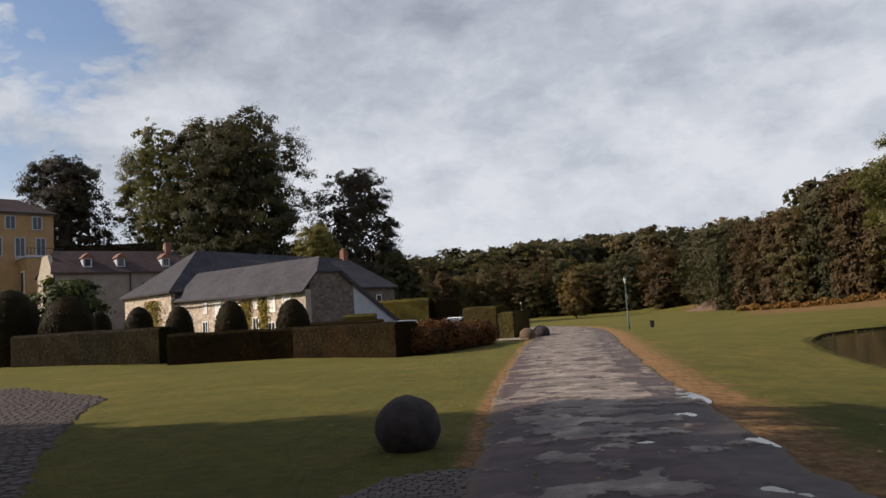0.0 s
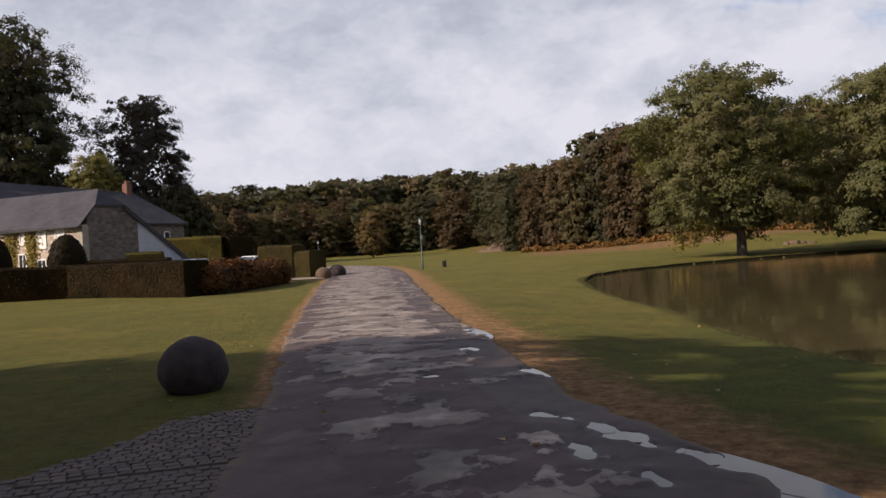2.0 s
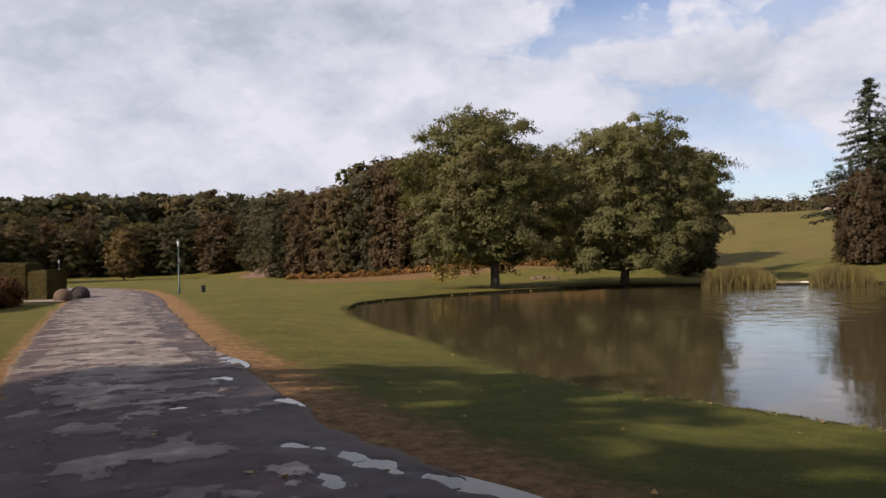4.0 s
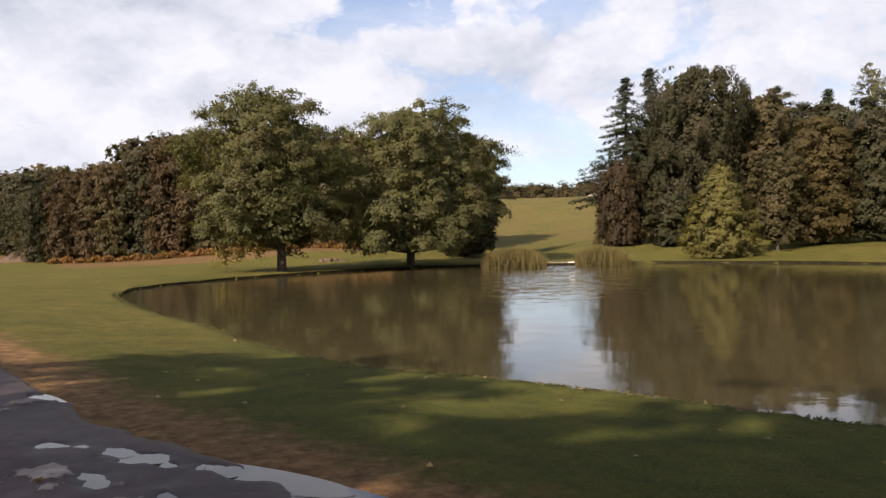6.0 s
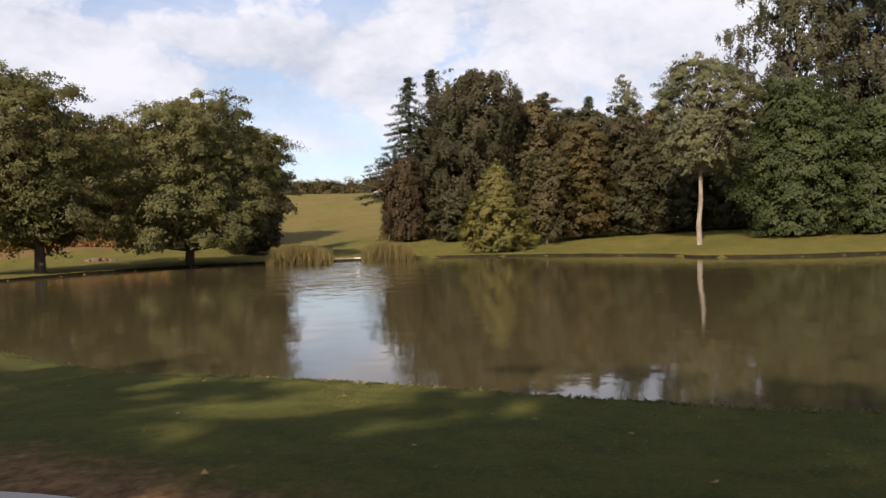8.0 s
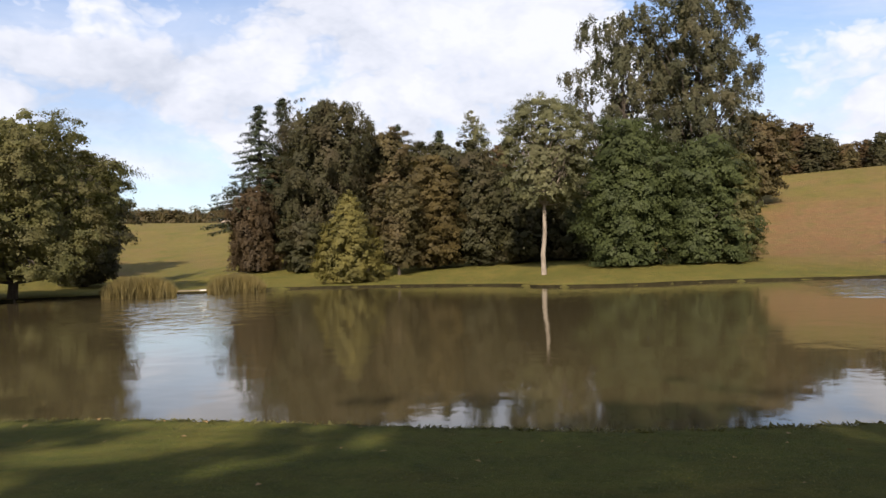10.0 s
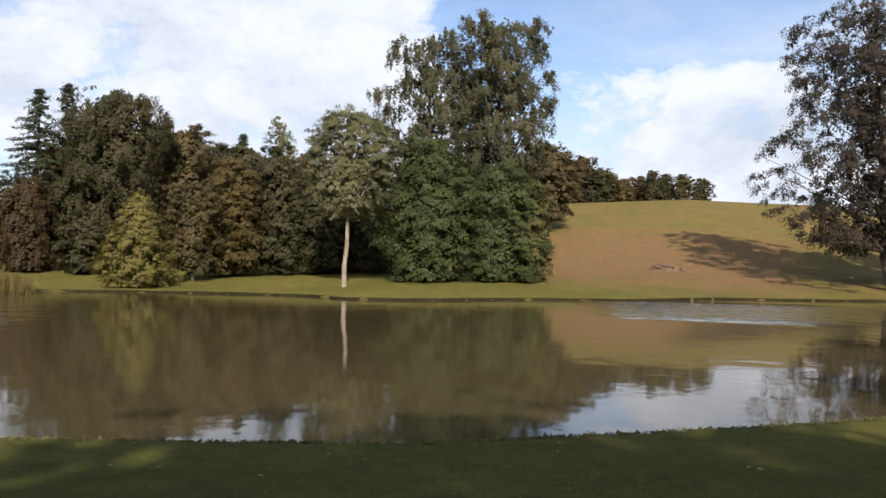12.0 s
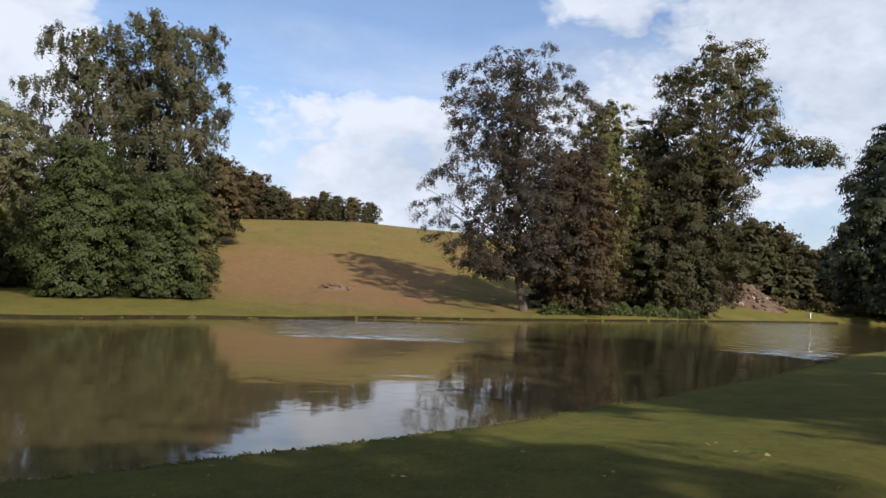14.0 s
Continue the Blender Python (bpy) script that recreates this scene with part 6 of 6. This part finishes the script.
def street_lamp(x, y, height, label):
    z = float(ground(np.array([x]), np.array([y]))[0])
    lamp = thing("street_lamp", label, "street lamp", pose(x, y, z, 0, 0, 20))
    t = Tubes()
    t.add([(0, 0, -0.1), (0, 0, 0.5), (0, 0, 0.55), (0, 0, height - 0.5)], [0.075, 0.075, 0.05, 0.035], 10)
    part("pole", t.mesh("pole", M["post"]), None, lamp)
    t = Tubes()
    t.add([(0, 0, height - 0.52), (0, 0, height - 0.45), (0, 0, height - 0.12)], [0.04, 0.07, 0.11], 8)
    part("lantern", t.mesh("lantern", M["lantern"]), None, lamp, "milky glass lantern")
    t = Tubes()
    t.add([(0, 0, height - 0.13), (0, 0, height - 0.08), (0, 0, height)], [0.14, 0.12, 0.03], 8)
    part("cap", t.mesh("cap", M["post"]), None, lamp)
    part("sign", boxed(-0.09, 0.09, -0.07, -0.05, height * 0.58, height * 0.66), M["lantern"], lamp, "small pale plate")


def bollard(x, y):
    z = float(ground(np.array([x]), np.array([y]))[0])
    b = thing("bollard", "short dark bollard on the lawn", "bollard", pose(x, y, z))
    part("body", boxed(-0.13, 0.13, -0.13, 0.13, -0.05, 0.42, bevel=0.02), M["rubber"], b)
    part("cap", boxed(-0.16, 0.16, -0.16, 0.16, 0.42, 0.48, bevel=0.02), M["rubber"], b)


def car(x, y, turn, paint, label):
    z = float(ground(np.array([x]), np.array([y]))[0])
    c = thing("car", label, "car", pose(x, y, z + 0.12, 0, 0, turn), "parked cars")
    side = [(-2.1, 0.35), (-2.12, 0.7), (-1.95, 0.95), (-1.1, 1.02), (0.9, 0.98), (1.85, 0.8), (2.1, 0.6), (2.1, 0.35)]
    bm = prism([(a, -0.85, b) for a, b in side], (0, 1.7, 0))
    bmesh.ops.bevel(bm, geom=list(bm.edges), offset=0.06, segments=2, affect="EDGES")
    part("body", bm, paint, c)
    roof = [(-1.75, 1.0), (-1.35, 1.42), (0.0, 1.46), (0.95, 0.98)]
    bm = prism([(a, -0.72, b) for a, b in roof], (0, 1.44, 0))
    bmesh.ops.bevel(bm, geom=list(bm.edges), offset=0.08, segments=2, affect="EDGES")
    part("cabin", bm, paint, c)
    for s in (-1, 1):
        part("side_window", prism([(-1.45, s * 0.735, 1.05), (-1.2, s * 0.735, 1.36), (-0.05, s * 0.735, 1.38), (0.62, s * 0.735, 1.05)], (0, s * 0.01, 0)), M["glass"], c)
    part("windscreen", prism([(0.18, -0.6, 1.38), (0.18, 0.6, 1.38), (0.86, 0.66, 1.06), (0.86, -0.66, 1.06)], (0.03, 0, 0.03)), M["glass"], c)
    for s in (-1, 1):
        part("tail_light", boxed(-2.15, -2.08, s * 0.68 - 0.12, s * 0.68 + 0.12, 0.66, 0.86, bevel=0.02), M["red_glass"], c)
        part("headlight", boxed(2.02, 2.12, s * 0.62 - 0.16, s * 0.62 + 0.16, 0.58, 0.74, bevel=0.02), M["lantern"], c)
    for a in (-1.3, 1.3):
        for s in (-1, 1):
            t = Tubes()
            t.add([(a, s * 0.66, 0.31), (a, s * 0.70, 0.31), (a, s * 0.84, 0.31), (a, s * 0.88, 0.31)], [0.26, 0.31, 0.31, 0.27], 18)
            w = part("wheel", t.mesh("wheel", M["rubber"]), None, c)
            t = Tubes()
            t.add([(a, s * 0.86, 0.31), (a, s * 0.89, 0.31)], [0.19, 0.17], 14)
            part("rim", t.mesh("rim", M["lantern"]), None, w)


def reed_bed(az, d, half, depth, height, n, seed):
    rng = np.random.default_rng(seed)
    x, y = polar(az, d)
    z = WATER
    ob = thing("reed_bed", "clump of tall yellow-green reeds in the water's edge", "reeds", pose(x, y, z, 0, 0, -az))
    px, py = rng.uniform(-half, half, n), rng.normal(size=n) * depth * 0.5
    h = height * rng.uniform(0.3, 1.0, n) * np.sqrt(np.clip(1.08 - (px / half) ** 2, 0.2, 1))
    lean = rng.normal(size=(n, 2)) * 0.3
    base = np.stack([px, py, np.full(n, -0.35)], 1)
    tip = np.stack([px + lean[:, 0] * h, py + lean[:, 1] * h, h], 1)
    mid = (base + tip) / 2 + np.stack([lean[:, 0] * -0.1, lean[:, 1] * -0.1, h * 0.06], 1)
    a = rng.uniform(0, 6.28, n)
    w = np.stack([np.cos(a), np.sin(a), np.zeros(n)], 1) * rng.uniform(0.012, 0.03, n)[:, None]
    part("foliage", quads_mesh("foliage", np.stack([base - w, mid - w, tip, mid + w], 1), M["reed"]), None, ob)
    part("undergrowth", quads_mesh("undergrowth", np.stack([base, base + w * 0.8, mid + w * 1.3, mid + w * 0.3], 1)[: n // 3], M["reed"]), None, ob)


def rock_pile(az, d, half, height, n, seed, label, name="rock_pile", material="rock", pale=True):
    """An earthy mound with broken stones lying over it."""
    rng = np.random.default_rng(seed)
    x, y, z = at(az, d)
    ob = thing(name, label, "mound", pose(x, y, z - 0.2, 0, 0, -az))
    m = pose(x, y, z - 0.2, 0, 0, -az)

    def lie(px, py):
        """Height of the ground under a place on the mound, in the mound's own space."""
        px, py = np.asarray(px, float), np.asarray(py, float)
        wx, wy = m[0][0] * px + m[0][1] * py + x, m[1][0] * px + m[1][1] * py + y
        return ground(wx, wy) - z + 0.2

    bm = bmesh.new()
    bmesh.ops.create_grid(bm, x_segments=56, y_segments=36, size=1)
    low = lie([v.co.x * half for v in bm.verts], [v.co.y * half * 0.6 for v in bm.verts])
    for v, g in zip(bm.verts, low):
        r = math.hypot(v.co.x, v.co.y)
        h = max(0, 1 - r ** 1.3) * height * (1 + 0.6 * noise.fractal(Vector((v.co.x * 3.5, v.co.y * 3.5, seed)), 0.6, 2, 5))
        px, py = v.co.x * half, v.co.y * half * 0.6
        v.co = Vector((px, py, float(g) + h - 0.12 - 0.5 * max(0, r - 0.85)))
    part("mound", bm, M[material], ob)
    me = None
    for k in range(n):
        s = rng.uniform(0.15, 0.5) * (1.3 if half > 7 else 1)
        if me is None or k % 5 == 0:
            b = bmesh.new()
            bmesh.ops.create_icosphere(b, subdivisions=1, radius=1)
            for v in b.verts:
                v.co = Vector((v.co.x, v.co.y * 0.8, v.co.z * 0.6)) * rng.uniform(0.75, 1.2)
            me = bpy.data.meshes.new("stone")
            b.to_mesh(me)
            b.free()
            me.materials.append(M[material] if k % 7 or not pale else M["boulder_pale"])
        a, r = rng.uniform(math.pi, 2 * math.pi), rng.uniform(0.1, 0.95)
        px, py = math.cos(a) * r * half, math.sin(a) * r * half * 0.6
        st = new("stone", me)
        st.parent = ob
        st.matrix_basis = pose(px, py, float(lie([px], [py])[0]) + max(0, 1 - r ** 1.3) * height - 0.05, rng.uniform(-20, 20), rng.uniform(-20, 20), rng.uniform(0, 360)) @ Matrix.Scale(s, 4)


def bank_plants(az0, az1, off, height, n, seed, label, material="frond"):
    """Low plants along the far bank."""
    rng = np.random.default_rng(seed)
    az = rng.uniform(az0, az1, n)
    d = np.array([off(a) for a in az]) + rng.normal(size=n) * 0.7
    x, y = d * np.sin(np.radians(az)), d * np.cos(np.radians(az))
    bush = 0.65 + 0.35 * np.sin(az * 5.1 + seed) * np.cos(az * 2.3)
    z = ground(x, y) + height * bush * rng.uniform(0.05, 1, n)
    c = np.stack([x, y, z], 1)
    me = quads_mesh("bank_plants", leaf_quads(c, rng.normal(size=(n, 3)) * 0.7 + np.array([-0.6, 0.2, 0.6]), min(0.16, 0.06 + height) * rng.uniform(0.5, 1.3, n), rng), M[material])
    tagged(new("bank_plants", me), label, "plants", kind="stuff")


def build_details():
    stone_ball("stone_ball", -0.60, 10.02, 0.42, M["boulder"], "large dark weathered stone ball on the lawn", 1, -0.08, 0.98)
    stone_ball("stone_ball", 4.8, 47.1, 0.5, M["rock_dark"], "brownish weathered stone ball beside the drive", 2, 0.1)
    stone_ball("stone_ball", 5.95, 49.6, 0.55, M["boulder"], "dark weathered stone ball beside the drive", 3, 0.1)
    street_lamp(12.15, 52.0, 3.62, "slim green park lamp with a glass lantern on the lawn")
    street_lamp(*polar(5.5, 104), 3.2, "slim park lamp beside the far drive")
    bollard(14.4, 54.6)
    car(0.5, 58.0, 232, M["car_white"], "white car parked behind the rusty hedge")
    car(-3.9, 60.5, 225, M["car_white"], "white car parked beside the farmhouse")
    reed_bed(53.1, 58.5, 2.35, 1.9, 1.6, 14000, 301)
    reed_bed(59.6, 60.5, 2.0, 1.9, 1.55, 12000, 302)
    # stone outfall between the reeds
    x, y = polar(56.9, 62.5)
    sl = thing("outfall", "low stone outfall at the water's edge between reeds", "outfall", pose(x, y, WATER, 0, 0, -57))
    part("slab", boxed(-1.4, 1.3, -0.3, 0.6, -0.5, 0.22, bevel=0.04), M["boulder_pale"], sl)
    part("block", boxed(0.2, 0.8, -0.55, -0.2, -0.5, 0.24, bevel=0.05), M["bright"], sl)
    part("block", boxed(-0.9, -0.4, -0.5, -0.2, -0.5, 0.16, bevel=0.05), M["boulder_pale"], sl)
    rock_pile(133.9, 121, 8.0, 3.3, 220, 303, "heap of pinkish earth and broken stones", material="rubble_pink")
    rock_pile(105.6, 84, 2.4, 0.6, 14, 304, "eroded brown earth and stones on the slope", material="rock_dark", pale=False)
    rock_pile(39.4, 72, 1.8, 0.2, 8, 311, "scattered stones lying in rough grass between the oaks", material="rock_dark", pale=False)
    rock_pile(20.2, 120, 6.5, 2.2, 10, 305, "bare brown earth bank below the woods", material="rock_dark", pale=False)
    rock_pile(59.3, 226, 4.0, 1.6, 6, 306, "pale heap on the crest of the pasture", material="boulder_pale")
    bank_plants(121, 132, lambda a: float(np.interp(a, (121, 132), (80, 98))), 1.5, 12000, 307, "dark green waterside plants on the far bank", "deep")
    bank_plants(134.8, 147, lambda a: float(np.interp(a, (134.8, 147), (123, 131))), 1.7, 16000, 308, "low grey-brown shrubs on the far bank", "wood")
    bank_plants(20.5, 44, lambda a: float(np.interp(a, (20.5, 26, 43), (104, 99.5, 90))), 0.9, 15000, 312, "dry rusty bracken at the foot of the woods", "bracken")
    post = thing("marker_post", "small white marker post on the far bank", "post", pose(*at(139.0, 120)))
    part("body", boxed(-0.16, 0.16, -0.08, 0.08, -0.1, 0.8, bevel=0.03), M["bright"], post)
    # fallen leaves on road, verge and lawn
    rng = np.random.default_rng(320)
    n = 200
    x, y = rng.uniform(-2, 9, n), rng.uniform(-9, 14, n)
    ok = (np.hypot(x, y) > 2.5) & (shore_distance(x, y) > 0.2)
    x, y = x[ok], y[ok]
    on = (x < 3.4) & (x > -0.6)
    c = np.stack([x, y, ground(x, y) + np.where(on, 0.07, 0.03)], 1)
    me = quads_mesh("fallen_leaves", leaf_quads(c, np.array([0, 0, 1.0]) + rng.normal(size=(len(c), 3)) * 0.25, 0.04 * rng.uniform(0.5, 1.2, len(c)), rng), M["litter"])
    tagged(new("fallen_leaves", me), "scattered dry fallen leaves", "leaves", kind="stuff")
    # blades of the lawn nearest to the road
    def lawn(n, x0, x1, y0, y1, test):
        x, y = rng.uniform(x0, x1, n), rng.uniform(y0, y1, n)
        ok = test(x, y)
        x, y = x[ok], y[ok]
        thick = np.sin(x * 2.3 + 1) * np.cos(y * 1.9) + np.sin(x * 0.9 - y * 1.3)
        keep_ = (rng.uniform(-1.6, 1.6, len(x)) < thick + 0.4) & (rng.uniform(0, 1, len(x)) < np.clip((14.5 - np.hypot(x, y)) / 6, 0, 1))
        x, y = x[keep_], y[keep_]
        m = len(x)
        h = rng.uniform(0.006, 0.016, m)
        base = np.stack([x, y, ground(x, y) - 0.005], 1)
        tip = base + np.stack([rng.normal(size=m) * 0.02, rng.normal(size=m) * 0.02, h], 1)
        w = rng.normal(size=(m, 3)) * np.array([0.006, 0.006, 0.0])
        return np.stack([base - w, (base + tip) / 2 - w * 0.8, tip, base + w], 1)

    verge = lawn(50000, 3.5, 9.6, -8, 15, lambda x, y: (x > np.interp(y, [p[1] for p in ROAD_RIGHT[:7]], [p[0] for p in ROAD_RIGHT[:7]]) + 0.5) & (shore_distance(x, y) > 0.05))
    front = lawn(50000, -6, 0.8, 8.3, 17, lambda x, y: (x < np.interp(y, [p[1] for p in ROAD_LEFT[:7]], [p[0] for p in ROAD_LEFT[:7]]) - 0.15) & (y > 8.5 + np.minimum(0, x + 0.3) * -0.0) & (np.hypot(x, y) > 8.6) & (np.hypot(x + 0.6, y - 10) > 0.4))
    me = quads_mesh("lawn_blades", np.concatenate([verge, front]), M["lawn"])
    tagged(new("lawn_blades", me), "short mown grass blades on the near lawn", "grass", kind="stuff")
    # unmown grass on the lip of the near bank
    n = 22000
    k = rng.integers(0, len(POND), n)
    a, b = POND[k], np.roll(POND, -1, 0)[k]
    p = a + (b - a) * rng.uniform(size=(n, 1))
    keep = (p[:, 0] < 22) & (p[:, 1] > -30)
    p = p[keep]
    n = len(p)
    p = p + rng.normal(size=(n, 2)) * 0.12
    z = ground(p[:, 0], p[:, 1])
    h = rng.uniform(0.01, 0.05, n)
    base = np.stack([p[:, 0], p[:, 1], z - 0.02], 1)
    tip = base + np.stack([rng.normal(size=n) * 0.06, rng.normal(size=n) * 0.06, h], 1)
    w = rng.normal(size=(n, 3)) * np.array([0.012, 0.012, 0.0])
    me = quads_mesh("bank_grass", np.stack([base - w, (base + tip) / 2 - w, tip, base + w], 1), M["frond"])
    tagged(new("bank_grass", me), "longer grass along the lip of the pond", "grass", kind="stuff")


build_details()


# ---- cobbles ----
def build_cobbles():
    """Worn granite setts beside the road and on the forecourt drive."""
    rng = np.random.default_rng(401)
    bm = bmesh.new()
    outline = [(0.55, 8.5), (-0.12, 8.4), (-0.75, 8.1), (-1.2, 7.2), (-2.0, 6.3), (-3.4, 6.2), (-4.4, 7.2), (-4.9, 8.8), (-6.1, 11.4), (-7.6, 15.3), (-8.8, 18.5), (-9.5, 21.2), (-10.4, 22.6), (-14.5, 27), (-24, 40),
               (-30, 48), (-36, 44), (-30, 20), (-22, 4), (-8, -8), (-1.0, -6), (0.2, 0), (0.45, 6.0)]
    bm.faces.new([bm.verts.new((x, y, 0.012)) for x, y in outline])
    bm.normal_update()
    bmesh.ops.triangulate(bm, faces=bm.faces, ngon_method="EAR_CLIP")
    bmesh.ops.recalc_face_normals(bm, faces=bm.faces)
    if sum(f.normal.z for f in bm.faces) < 0:
        bmesh.ops.reverse_faces(bm, faces=bm.faces)
    drive = part("drive", bm, M["joint"], None)
    tagged(drive, "cobbled drive of worn granite setts", "drive", kind="structure")
    o = np.array(outline)

    def within(x, y):
        inside = False
        for (ax, ay), (bx, by) in zip(o, np.roll(o, -1, 0)):
            if (ay > y) != (by > y) and x < (bx - ax) * (y - ay) / (by - ay) + ax:
                inside = not inside
        return inside

    forms = []
    for k in range(6):
        b = bmesh.new()
        box(b, -0.5, 0.5, -0.5, 0.5, -0.5, 0.5)
        top = [v for v in b.verts if v.co.z > 0]
        for v in b.verts:
            if v.co.z > 0:
                v.co.x *= rng.uniform(0.86, 0.94)
                v.co.y *= rng.uniform(0.86, 0.94)
        f = [f for f in b.faces if all(v.co.z > 0 for v in f.verts)]
        r = bmesh.ops.inset_individual(b, faces=f, thickness=0.1, depth=0.06)
        me = bpy.data.meshes.new("sett")
        b.to_mesh(me)
        b.free()
        me.materials.append(M["sett"])
        forms.append(me)
    # the setts that lie nearest to the road's edge, one by one
    w, l = 0.098, 0.118
    y, count = 6.35, 0
    while y < 8.4:
        x = -1.7 + rng.uniform(0, l)
        while x < np.interp(y, (6.2, 9.45), (-0.22, 0.27)) + 0.12:
            if within(x, y) and within(x + 0.08, y) and count < 300:
                ob = new("sett", forms[int(rng.integers(0, 6))])
                ob.parent = drive
                ob.matrix_basis = pose(x, y, 0.0 + rng.uniform(-0.004, 0.004), rng.uniform(-1.5, 1.5), rng.uniform(-1.5, 1.5), rng.uniform(-1.2, 1.2)) @ Matrix.Diagonal((l * 1.0 * rng.uniform(0.9, 1.04), w * 1.0, 0.05, 1))
                count += 1
            x += l
        y += w
    # the rest of the drive in one sheet, small setts near the road and larger ones beyond
    verts, faces = [], []
    y = -3.0
    while y < 8.4:
        x = -7.0 + rng.uniform(0, l)
        while x < np.interp(y, (-3.0, 0.0, 6.2, 9.45), (-1.0, -0.9, -0.22, 0.27)) + 0.12:
            if within(x, y) and (y < 6.3 or x < -1.72):
                z = 0.012 + rng.uniform(0.006, 0.016)
                n = len(verts)
                a, b_ = l * 0.5 * rng.uniform(0.9, 0.99), w * 0.48
                for sc, zz in ((1.0, 0.0), (0.86, z)):
                    verts += [(x - a * sc, y - b_ * sc, zz), (x + a * sc, y - b_ * sc, zz), (x + a * sc, y + b_ * sc, zz), (x - a * sc, y + b_ * sc, zz)]
                faces += [(n, n + 1, n + 5, n + 4), (n + 1, n + 2, n + 6, n + 5), (n + 2, n + 3, n + 7, n + 6), (n + 3, n, n + 4, n + 7), (n + 4, n + 5, n + 6, n + 7)]
            x += l
        y += w
    y = 8.5
    while y < 32:
        x = -34 + rng.uniform(0, 0.22)
        while x < -4.5:
            az = math.degrees(math.atan2(x, y))
            if az > -33.5 and within(x, y):
                z = 0.012 + 0.03 * rng.uniform(0.6, 1.2)
                n = len(verts)
                a, b_ = 0.095 * rng.uniform(0.9, 1.08), 0.072 * rng.uniform(0.9, 1.08)
                for s, zz in ((1.0, 0.0), (0.78, z)):
                    verts += [(x - a * s, y - b_ * s, zz), (x + a * s, y - b_ * s, zz), (x + a * s, y + b_ * s, zz), (x - a * s, y + b_ * s, zz)]
                faces += [(n, n + 1, n + 5, n + 4), (n + 1, n + 2, n + 6, n + 5), (n + 2, n + 3, n + 7, n + 6), (n + 3, n, n + 4, n + 7), (n + 4, n + 5, n + 6, n + 7)]
            x += 0.22
        y += 0.175
    me = mesh_from("far_setts", verts, faces, M["sett"])
    ob = tagged(new("far_setts", me), kind="stuff")
    ob.parent = drive
    # pale side drive between hedge and lawn
    bm = bmesh.new()
    bm.faces.new([bm.verts.new((x, y, 0.02)) for x, y in ((-6, 46.6), (2.4, 46.4), (4.6, 45.4), (5.6, 50.3), (2.5, 50.0), (-6, 56))])
    tagged(part("side_drive", bm, M["boulder_pale"], None), "pale gravel side drive to the farmhouse", "drive", kind="structure")


build_cobbles()
